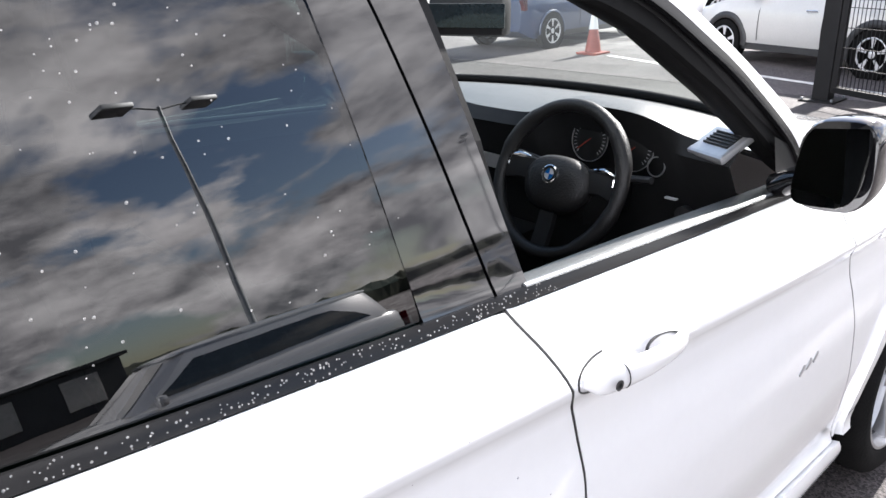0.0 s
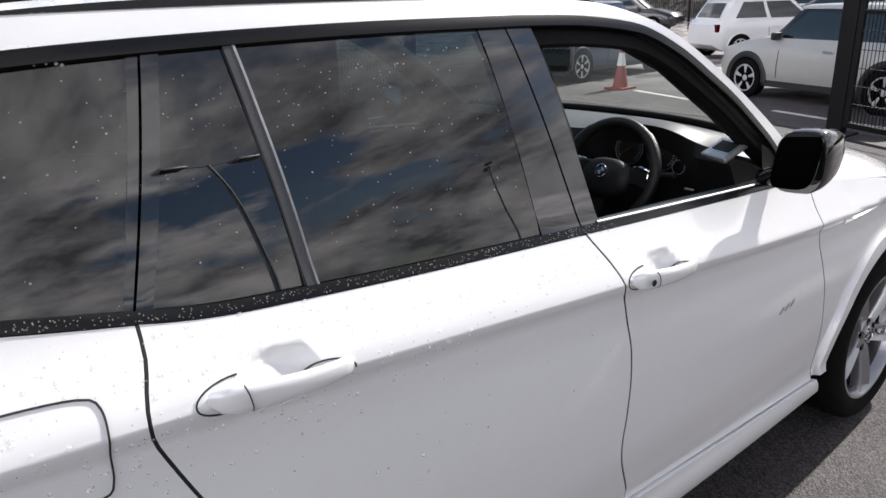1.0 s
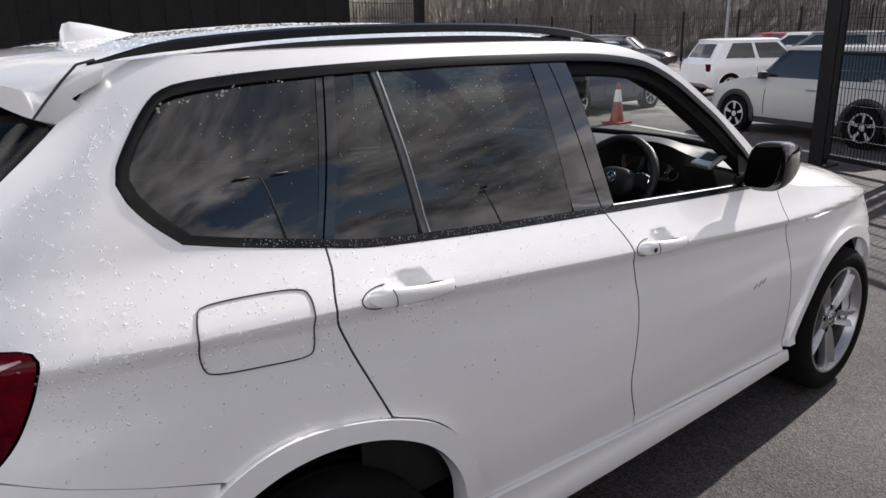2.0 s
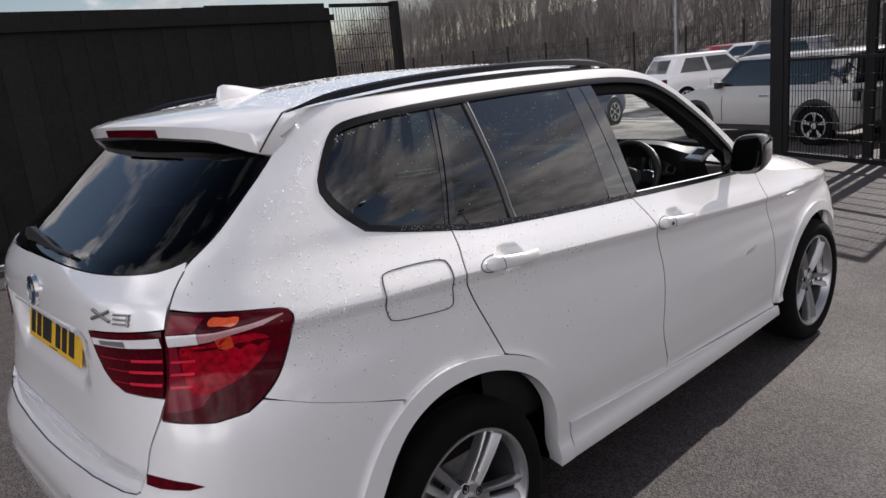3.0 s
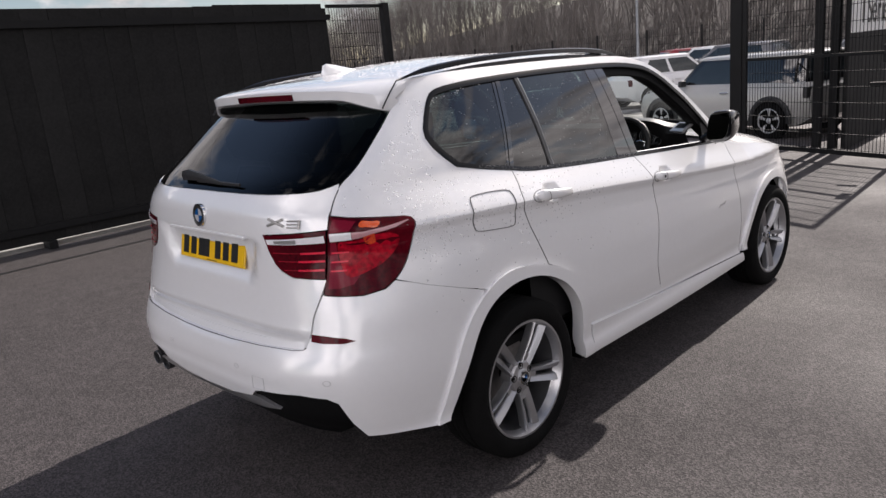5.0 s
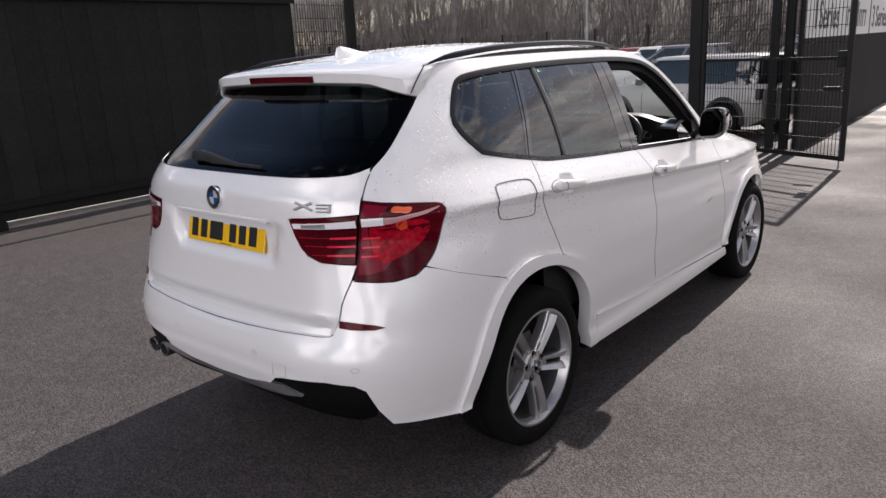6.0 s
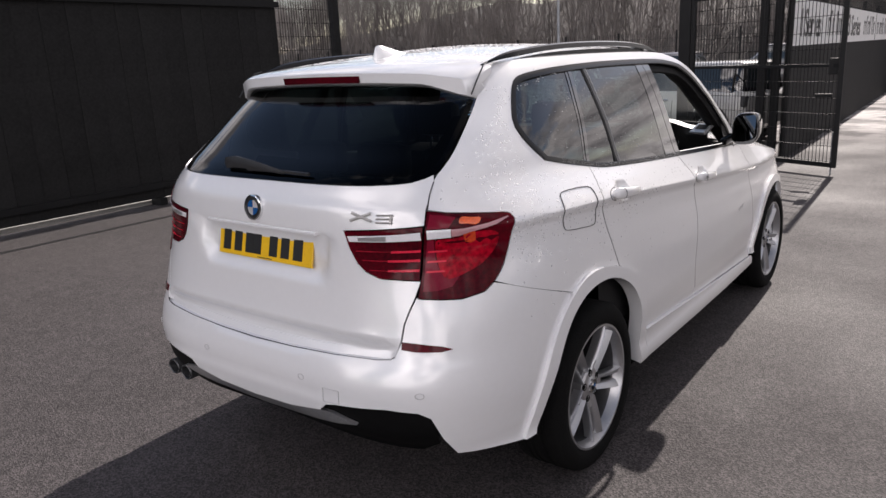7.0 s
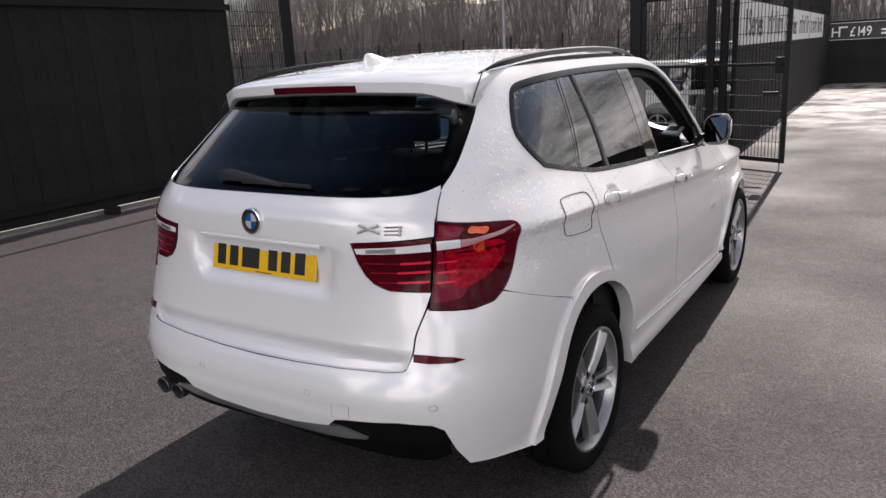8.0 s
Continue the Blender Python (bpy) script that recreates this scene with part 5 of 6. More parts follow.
small = part("gauge_ring", lathe([(0.0, 0.022), (0.003, 0.0225), (0.003, 0.025), (0.0, 0.0255)], 28, "z", closed=True), SATIN, dash)
small.matrix_basis = pose(0.518, 1.962, 1.112, 78)
# outer air vent in its silver surround
edge = [dash_skin(u, 0) + Vector((0, 0.0, 0.010)) for u in steps(-0.98, 0.98, 40)]
part("screen_base_seal", sweep([tuple(p) for p in edge], circle(0.016, 8)), SEAL, dash, smooth=True)
vent = part("air_vent", boxed(-0.056, 0.056, -0.008, 0.012, -0.045, 0.052, 0.0075), SILVER_TRIM, dash, "silver vent surround")
vent.matrix_basis = pose(0.684, 1.940, 1.196, -62, 0, -20)
part("vent_opening", boxed(-0.034, 0.042, -0.0095, 0.0, -0.012, 0.034, 0.001), INK, vent)
for k in range(5):
    part("vent_slat", boxed(-0.034, 0.042, -0.0125, -0.008, -0.009 + k * 0.0098 - 0.0012, -0.009 + k * 0.0098 + 0.0012), TRIM, vent)
trimbar = part("dash_trim", sweep([(-0.70, 1.90, 1.045), (-0.3, 1.925, 1.05), (0.1, 1.925, 1.045), (0.16, 1.93, 1.04)], [(-0.004, -0.02), (-0.004, 0.02), (0.004, 0.02), (0.004, -0.02)]), SILVER_TRIM, dash)
part("light_switch", lathe([(0, 0), (0, 0.022), (0.02, 0.02), (0.02, 0)], 20, "y"), TRIM, dash).location = (0.62, 1.925, 1.02)
part("switch_marker", boxed(0.575, 0.605, 1.915, 1.925, 1.055, 1.059), GAUGE, dash)

wheelm = pose(0.37, 1.768, 1.096, 0, 0, 0) @ pose(0, 0, 0, 66, 0, 0)
steer = new("steering_wheel")
steer.parent = car
steer.matrix_basis = wheelm
rim = bmesh.new()
rows = []
for i in range(64):
    t = 2 * math.pi * i / 64
    fat = 0.0165 + 0.003 * (abs(math.sin(t)) > 0.2) * (abs(math.cos(t)) > 0.6)
    rows.append([((0.182 + fat * math.cos(p)) * math.cos(t), (0.182 + fat * math.cos(p)) * math.sin(t), fat * math.sin(p)) for p in [2 * math.pi * k / 12 for k in range(12)]])
loft(rows + [rows[0]], rim, cap=False)
bmesh.ops.remove_doubles(rim, verts=rim.verts, dist=1e-5)
part("rim", rim, LEATHER, steer, "black leather steering wheel rim", smooth=True)
boss = bmesh.new()
loft([[(k * 0.098 * math.copysign(abs(math.cos(t)) ** 0.85, math.cos(t)), k * (0.080 if math.sin(t) < 0 else 0.062) * math.copysign(abs(math.sin(t)) ** 0.85, math.sin(t)) - 0.004, z) for t in [2 * math.pi * i / 28 for i in range(28)]] for k, z in ((0.8, -0.05), (1.0, -0.014), (0.98, 0.002), (0.86, 0.017), (0.62, 0.025), (0.3, 0.029), (0.02, 0.030))], boss)
part("airbag_boss", boss, LEATHER, steer, smooth=70)
for sgn in (1, -1):
    part("spoke", sweep([(sgn * 0.06, 0.008, -0.008), (sgn * 0.12, 0.012, -0.008), (sgn * 0.178, 0.004, -0.006)], [(-0.034, -0.008), (-0.03, 0.006), (0.0, 0.011), (0.03, 0.006), (0.034, -0.008)], scales=[1, 0.8, 0.95]), CABIN, steer, smooth=40)
    part("spoke_trim", sweep([(sgn * 0.098, 0.040, 0.000), (sgn * 0.128, 0.043, 0.004), (sgn * 0.160, 0.034, 0.004), (sgn * 0.161, 0.010, 0.003)], circle(0.0048, 8), scales=[0.6, 1.3, 1.0, 0.5]), CHROME, steer, "bright spoke insert", smooth=40)
    part("column_stalk", sweep([(sgn * 0.05, 0.03, -0.09), (sgn * 0.15, 0.045, -0.08), (sgn * 0.205, 0.05, -0.075)], circle(0.009, 8)), TRIM, steer, smooth=40)
part("spoke", sweep([(0, -0.06, -0.004), (0, -0.12, -0.006), (0, -0.178, -0.004)], [(-0.022, -0.008), (-0.022, 0.008), (0.022, 0.008), (0.022, -0.008)]), CABIN, steer, smooth=40)
roundel(steer, Matrix.Translation((0, 0.006, 0.030)), 0.022)
part("steering_column", boxed(0.31, 0.43, 1.80, 2.05, 0.97, 1.07, 0.03), CABIN, car, smooth=40)


def seat(x, y, rear=False):
    w = 0.25 if not rear else 0.6
    s = new("seat")
    s.parent = car
    s.location = (x, y, 0)
    part("cushion", boxed(-w, w, -0.25, 0.28, 0.52, 0.68, 0.05), LEATHER, s, smooth=50)
    b = boxed(-w, w, -0.09, 0.07, 0.62, 1.23 if not rear else 1.18, 0.05)
    bmesh.ops.transform(b, matrix=Matrix.Translation((0, -0.22, 0)) @ Matrix.Translation((0, 0, 0.6)) @ Matrix.Rotation(math.radians(13), 4, "X") @ Matrix.Translation((0, 0, -0.6)), verts=b.verts)
    part("backrest", b, LEATHER, s, smooth=50)
    for hx in ((0,) if not rear else (-0.38, 0.0, 0.38)):
        hr = boxed(hx - 0.13, hx + 0.13, -0.44, -0.34, 1.27 if not rear else 1.19, 1.45 if not rear else 1.34, 0.04)
        part("headrest", hr, LEATHER, s, smooth=50)
        for px in (-0.05, 0.05):
            part("headrest_post", boxed(hx + px - 0.006, hx + px + 0.006, -0.40, -0.388, 1.15, 1.30), CHROME, s)


seat(0.37, 1.10)
seat(-0.37, 1.10)
seat(0.0, 0.22, True)
part("load_cover", boxed(-0.66, 0.66, -0.62, -0.12, 1.085, 1.10, 0.004), CABIN, car, "black load cover")
part("cabin_floor", boxed(-0.80, 0.80, -0.70, 2.25, 0.46, 0.50), CABIN, car)
part("centre_console", boxed(-0.13, 0.13, 0.9, 2.02, 0.5, 0.86, 0.04), CABIN, car, smooth=40)
for sd in (1, -1):
    card = FY((0.15, 0.5), (2.2, 0.5), (2.2, 1.075), (1.84, 1.09), (1.4, 1.12), (0.6, 1.17), (0.15, 1.22))
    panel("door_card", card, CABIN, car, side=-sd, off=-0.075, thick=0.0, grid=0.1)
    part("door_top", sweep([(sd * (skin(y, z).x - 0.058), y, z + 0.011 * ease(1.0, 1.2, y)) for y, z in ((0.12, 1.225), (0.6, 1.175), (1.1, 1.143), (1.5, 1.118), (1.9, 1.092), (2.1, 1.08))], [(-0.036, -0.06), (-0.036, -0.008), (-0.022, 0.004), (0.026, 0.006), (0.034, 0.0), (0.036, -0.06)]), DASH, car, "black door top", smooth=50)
    part("windscreen_pillar_trim", sweep([(sd * (skin(y, z).x - 0.05), y + 0.01, z - 0.03 + 0.018 * ease(1.5, 1.6, z)) for y, z in ((1.22, 1.64), (1.42, 1.60), (1.6, 1.53), (1.82, 1.39), (2.08, 1.20), (2.25, 1.09))], circle(0.045, 10)), CABIN, car, smooth=True)
    part("lock_pin", lathe([(0, 0.004), (0.03, 0.005), (0.034, 0.0)], 10, "z"), CHROME, car).location = (sd * 0.80, 1.13, 1.148)
    part("pillar_trim", sweep([(sd * 0.64, 1.04, 1.60), (sd * 0.73, 1.08, 1.35), (sd * 0.76, 1.12, 1.15), (sd * 0.78, 1.12, 0.6)], [(-0.03, -0.06), (-0.03, 0.06), (0.03, 0.06), (0.03, -0.06)], up=Vector((0, 1, 0))), CABIN, car)
mir = part("rear_view_mirror", boxed(-0.11, 0.11, -0.014, 0.04, -0.05, 0.05, 0.022), TRIM, car, "black interior mirror", smooth=40)
mir.matrix_basis = pose(0.09, 1.745, 1.468, -4, 0, 16)
# Dark glass stands for the unlit cabin this mirror would reflect.
part("mirror_glass", boxed(-0.115, 0.115, -0.0165, -0.0135, -0.029, 0.029, 0.001), TINTED, mir)
part("mirror_stalk", sweep([(0.08, 1.77, 1.48), (0.03, 1.80, 1.53), (0.0, 1.76, 1.57)], circle(0.03, 10)), TRIM, car, smooth=40)


# ---- rain drops ----
def drops(name, count, place, seed, big=0.0035, mat=WATER):
    """Flat little domes scattered over a sheet, joined."""
    rng = random.Random(seed)
    vs, fs = [], []
    for _ in range(count):
        got = place(rng)
        if got is None:
            continue
        p, n = got
        r = rng.uniform(0.25, 1.0) ** 2 * big + 0.0008
        a = n.orthogonal().normalized()
        b = n.cross(a)
        k = len(vs)
        for rr, hh in ((1.0, -0.0003), (0.82, 0.24 * r), (0.5, 0.40 * r)):
            for i in range(7):
                t = 2 * math.pi * i / 7
                vs.append(tuple(p + (a * math.cos(t) + b * math.sin(t)) * r * rr + n * hh))
        vs.append(tuple(p + n * 0.46 * r))
        for i in range(7):
            j = (i + 1) % 7
            fs.append((k + i, k + j, k + 7 + j, k + 7 + i))
            fs.append((k + 7 + i, k + 7 + j, k + 14 + j, k + 14 + i))
            fs.append((k + 14 + i, k + 14 + j, k + 21))
    me = bpy.data.meshes.new(name)
    me.from_pydata(vs, [], fs)
    me.materials.append(mat)
    me.shade_smooth()
    ob = new(name, me)
    ob.parent = car
    ob["kind"] = "stuff"
    return ob


def on_skin(a, z, where=skin):
    e = 2e-3
    n = (where(a + e, z) - where(a - e, z)).cross(where(a, z + e) - where(a, z - e)).normalized()
    return where(a, z), n


def belt_z(y):
    return 1.241 - 0.078 * (y - 0.1) if y > 0.1 else 1.241 + (0.1 - y) * 0.2


def flank_spot(rng):
    y = rng.uniform(-0.55, 1.25)
    z = rng.uniform(0.80, 1.30)
    top = belt_z(y)
    if z > top - 0.012 or rng.random() > 0.08 + 0.92 * ease(0.95, 1.12, z) or rng.random() < ease(0.1, 1.0, y) * 0.75:
        return None
    if ((y - 0.28) / 0.08) ** 2 + ((z - 1.12) / 0.05) ** 2 < 1:
        return None
    return on_skin(*fy(y, z))


def pillar_spot(rng):
    z = rng.uniform(1.0, 1.63)
    a0, a1 = fx(0.70, z)[0], fy(-0.33 if z < 1.58 else -0.05, z)[0]
    if z < 1.22:
        a0 = fy(-0.50, z)[0]
    return on_skin(rng.uniform(a0, a1), z)


def glass_spot(rng):
    y = rng.uniform(-0.12, 1.05)
    z = rng.uniform(1.26, 1.585)
    if rng.random() > 0.3 + 0.7 * ease(1.35, 1.6, z):
        return None
    p, n = on_skin(y if y > REAR0 else fy(y, z)[0], z, pane_skin)
    return p - n * 0.0070, n


def strip_spot(rng):
    y = rng.uniform(-0.1, 1.2)
    z = min(BELT, key=lambda q: abs(q[0] - y))[1] + rng.uniform(0.003, 0.017)
    p, n = on_skin(*fy(y, z))
    return p + n * 0.0028, n


def roof_spot(rng):
    u, y = rng.uniform(-0.97, 0.97), rng.uniform(-0.25, 1.15)
    e = 2e-3
    n = (roof_skin(u + e, y) - roof_skin(u - e, y)).cross(roof_skin(u, y + e) - roof_skin(u, y - e)).normalized()
    return roof_skin(u, y), n if n.z > 0 else -n


drops("rain", 2300, flank_spot, 1, 0.0038)
drops("rain", 420, pillar_spot, 2, 0.0032)
drops("rain", 420, glass_spot, 3, 0.0011, MIST)
drops("rain", 340, strip_spot, 4, 0.0008, MIST)
drops("rain", 6500, roof_spot, 5, 0.0036)


# ---- ground ----
def ground_sheet():
    bm = bmesh.new()
    box(bm, -900, 900, -500, 1500, -0.5, 0.0)
    return bm


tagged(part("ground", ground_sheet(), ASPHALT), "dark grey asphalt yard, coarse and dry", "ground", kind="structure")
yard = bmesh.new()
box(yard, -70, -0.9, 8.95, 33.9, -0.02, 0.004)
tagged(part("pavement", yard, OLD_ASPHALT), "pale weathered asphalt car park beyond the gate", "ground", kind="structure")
seam = part("trim", sweep([(-5.75, -12, 0.0), (-5.75, 6.2, 0.0)], [(-0.04, -0.01), (-0.04, 0.003), (0.04, 0.003), (0.04, -0.01)]), TRIM)
tagged(seam, "dark tar joint in the asphalt beside the fence", "joint", kind="structure")


def line(x0, y0, x1, y1, w=0.1):
    d = Vector((x1 - x0, y1 - y0, 0)).normalized()
    s = Vector((-d.y, d.x, 0)) * w / 2
    bm = bmesh.new()
    pts = [Vector((x0, y0, 0)) - s, Vector((x1, y1, 0)) - s, Vector((x1, y1, 0)) + s, Vector((x0, y0, 0)) + s]
    bm.faces.new([bm.verts.new(p + Vector((0, 0, 0.009))) for p in pts])
    r = bmesh.ops.extrude_face_region(bm, geom=bm.faces[:])
    bmesh.ops.translate(bm, vec=(0, 0, -0.008), verts=[v for v in r["geom"] if isinstance(v, bmesh.types.BMVert)])
    bmesh.ops.recalc_face_normals(bm, faces=bm.faces)
    tagged(part("bay_line", bm, LINE_PAINT), "worn white parking bay line on asphalt", "road marking", "bay lines", "structure")


line(-5.97, 10.62, -3.9, 9.98)
line(-3.15, 9.98, -1.2, 9.42)
line(-11.95, 11.5, -11.4, 13.2)
line(-9.5, 14.6, -4.2, 13.4)

# ---- black boarded fence on the nearside ----
fence = thing("fence", "tall black boarded yard fence on steel posts", "fence")
board = part("board", boxed(-0.012, 0.012, -0.1505, 0.1505, 0.09, 2.735, 0.004), FENCE_BLACK, fence)
board.location = (-6.6, -14.0, 0)
for k in range(1, 63):
    share("board", board.data, fence, Matrix.Translation((-6.6 + 0.004 * (k % 3), -14.0 + 0.303 * k, 0.025 if k > 56 else 0.006 * (k // 8 % 2))))
part("backing_sheet", boxed(-6.635, -6.617, -14.15, 5.04, 0.09, 2.70), FENCE_BLACK, fence)
rail = part("rail", boxed(-6.57, -6.53, -14.2, 5.05, 2.52, 2.60), POST_BLACK, fence)
part("rail", boxed(-6.57, -6.53, -14.2, 5.05, 0.22, 0.30), POST_BLACK, fence)
for k in range(9):
    part("post", boxed(-6.72, -6.63, -13.0 + k * 2.25 - 0.045, -13.0 + k * 2.25 + 0.045, 0, 2.6), POST_BLACK, fence)
    part("foot_bracket", boxed(-6.66, -6.5, -13.0 + k * 2.25 - 0.05, -13.0 + k * 2.25 + 0.05, 0.0, 0.10, 0.006), POST_BLACK, fence)
kerb = tagged(part("kerb", boxed(-6.9, -6.72, -14.2, 6.2, -0.05, 0.06, 0.01), CONCRETE), "pale concrete kerb under the boarded fence", "kerb", kind="structure")


def mesh_panel(parent, a, b, z0, z1, pitch=0.05, rows=None, wire=0.003, name="mesh_infill"):
    """Welded mesh between two plan points, joined into one part."""
    a, b = Vector((*a, 0)), Vector((*b, 0))
    d = (b - a)
    n = max(2, int(d.length / pitch))
    u = d.normalized()
    s = Vector((-u.y, u.x, 0))
    vs, fs = [], []

    def rod(p, q, w, ax):
        k = len(vs)
        for c in (p, q):
            for e1, e2 in ((-1, -1), (1, -1), (1, 1), (-1, 1)):
                vs.append(tuple(c + s * (w * e1) + ax * (w * e2)))
        for i in range(4):
            j = (i + 1) % 4
            fs.append((k + i, k + j, k + 4 + j, k + 4 + i))
    for i in range(1, n):
        p = a + d * i / n
        rod(p + Vector((0, 0, z0)), p + Vector((0, 0, z1)), wire, u)
    z = z0 + 0.03
    while z < z1:
        for off in (-0.006, 0.006):
            rod(a + s * off + Vector((0, 0, z)), b + s * off + Vector((0, 0, z)), wire * 1.1, Vector((0, 0, 1)))
        z += rows or 0.2
    me = bpy.data.meshes.new(name)
    me.from_pydata(vs, [], fs)
    me.materials.append(POST_BLACK)
    ob = new(name, me)
    ob.parent = parent
    ob["kind"] = "stuff"
    return ob


part("post", boxed(-6.66, -6.54, 6.17, 6.29, 0, 2.77, 0.004), POST_BLACK, fence)
part("rail", boxed(-6.62, -6.58, 5.04, 6.2, 2.70, 2.75), POST_BLACK, fence)
mesh_panel(fence, (-6.6, 5.04), (-6.6, 6.2), 0.08, 2.70)

# ---- open gate: post and leaf ----
gate = thing("gate", "black steel mesh gate standing open", "gate")
part("gate_post", boxed(-1.885, -1.715, 8.715, 8.885, 0, 3.4, 0.006), POST_BLACK, gate)
part("base_plate", boxed(-1.985, -1.615, 8.615, 8.985, 0, 0.02, 0.003), POST_BLACK, gate)
for bx, by in ((-1.955, 8.645), (-1.645, 8.645), (-1.955, 8.955), (-1.645, 8.955)):
    part("bolt", boxed(bx - 0.012, bx + 0.012, by - 0.012, by + 0.012, 0.02, 0.045, 0.003), GALV, gate)
GA, GB = Vector((-1.68, 8.76, 0)), Vector((0.48, 7.83, 0))


def leaf_bar(p, q, w):
    return sweep([p, q], [(-w, -w), (-w, w), (w, w), (w, -w)], up=Vector((0, 0, 1)) if abs((Vector(q) - Vector(p)).normalized().z) < 0.9 else Vector((1, 0, 0)))


leaf = new("gate_leaf")
leaf.parent = gate
for p in (GA, GB):
    part("stile", leaf_bar(p + Vector((0, 0, 0.10)), p + Vector((0, 0, 2.36)), 0.03), POST_BLACK, leaf)
for z in (0.13, 1.37, 2.34):
    part("crossbar", leaf_bar(GA + Vector((0, 0, z)), GB + Vector((0, 0, z)), 0.028 if z != 1.37 else 0.02), POST_BLACK, leaf)
mesh_panel(leaf, GA[:2], GB[:2], 0.14, 2.34)
part("drop_bolt", leaf_bar(GB + Vector((-0.03, 0, 0.0)), GB + Vector((-0.03, 0, 0.55)), 0.009), GALV, leaf)
part("latch", boxed(0.33, 0.44, 7.85, 7.91, 1.26, 1.46, 0.006), POST_BLACK, leaf)
part("latch", boxed(0.18, 0.38, 7.93, 7.99, 0.98, 1.02, 0.004), POST_BLACK, leaf)

# ---- banner fence beyond the gate ----
def lettering(text, size, m, mat, parent):
    """Raised writing in the built-in font, each letter a part of its own."""
    cu = bpy.data.curves.new("letter", "FONT")
    cu.size, cu.extrude, cu.offset = size, 0.003, 0.006 * size
    tmp = new("letter", cu)
    made, x = {}, 0.0
    for ch in text:
        if ch == " ":
            x += 0.28 * size
            continue
        if ch not in made:
            cu.body = ch
            bpy.context.view_layer.update()
            me = bpy.data.meshes.new_from_object(tmp.evaluated_get(bpy.context.evaluated_depsgraph_get()))
            me.materials.clear()
            me.materials.append(mat)
            made[ch] = me, max(v.co.x for v in me.vertices)
        share("letter", made[ch][0], parent, m @ Matrix.Translation((x, 0, 0)))
        x += made[ch][1] + 0.045 * size
    bpy.data.objects.remove(tmp)


FENCE_TURN = pose(-0.42, 9.4, 0, 0, 0, 1.7)      # local y runs along the fence, away from the gate
bfence = thing("fence", "black screened yard fence carrying white sale banners", "fence", FENCE_TURN)
part("screen", boxed(-0.02, 0.02, -0.28, 17.3, 0.02, 2.30, 0.004), FENCE_BLACK, bfence)
part("screen", boxed(-0.02, 16.5, 17.3, 17.34, -0.05, 2.10, 0.004), FENCE_BLACK, bfence)
for k in range(7):
    part("post", boxed(-0.10, -0.02, -0.04 + 2.8 * k, 0.04 + 2.8 * k, 0, 2.5), POST_BLACK, bfence)
part("post", boxed(-0.40, -0.29, -0.4, -0.29, 0, 3.2, 0.004), POST_BLACK, bfence)
part("post", boxed(-0.25, -0.14, -0.18, -0.07, 0, 3.2, 0.004), POST_BLACK, bfence)
mesh_panel(bfence, (0, 0.02), (0, 17.3), 2.30, 2.9, pitch=0.08)
for k, (y0, y1, text) in enumerate(((-0.25, 4.95, "1 Series"), (5.08, 10.1, "3 Series"), (10.25, 14.4, ""))):
    bn = part("banner", boxed(0.021, 0.027, y0, y1, 1.62, 2.28), BANNER)
    bn.matrix_basis = FENCE_TURN
    tagged(bn, "white sale banner with bold black lettering on a black fence", "banner", "sale banners")
    y = max(y0, 0.05) + 0.22
    if text:
        lettering(text, 0.58, pose(0.029, y - 0.08, 1.75, 90, 0, 90), INK, bn)
        y += 2.45
    rng = random.Random(5 + k)
    while y < y1 - 0.4:
        wd = rng.choice((0.10, 0.16, 0.18))
        tall = rng.choice((0.30, 0.30, 0.42))
        part("letter_bar", boxed(0.028, 0.031, y, y + 0.06, 1.76, 1.76 + tall), INK, bn)
        part("letter_bar", boxed(0.028, 0.031, y + 0.06, y + wd, 1.76 + tall - 0.06, 1.76 + tall), INK, bn)
        y += wd + (0.07 if rng.random() < 0.8 else 0.26)
strip = part("banner", boxed(0.02, 9.5, 17.28, 17.29, 1.46, 2.04), INK)
strip.matrix_basis = FENCE_TURN
tagged(strip, "long black price banner with white lettering", "banner", "sale banners")
for z in (1.47, 2.02):
    part("edge_line", boxed(0.03, 9.4, 17.27, 17.276, z, z + 0.014), BANNER, strip)
lettering("£149", 0.44, pose(0.63, 17.268, 1.58, 90) @ Matrix.Diagonal((0.78, 1, 1, 1)), WHITE, strip)
lettering("H", 0.44, pose(0.06, 17.268, 1.58, 90), WHITE, strip)
for k in range(2):
    part("letter_bar", boxed(1.56, 1.92 - 0.08 * k, 17.269, 17.276, 1.60 + 0.12 * k, 1.66 + 0.12 * k), WHITE, strip)
part("letter_bar", boxed(0.29, 0.56, 17.269, 17.276, 1.86, 1.91), WHITE, strip)


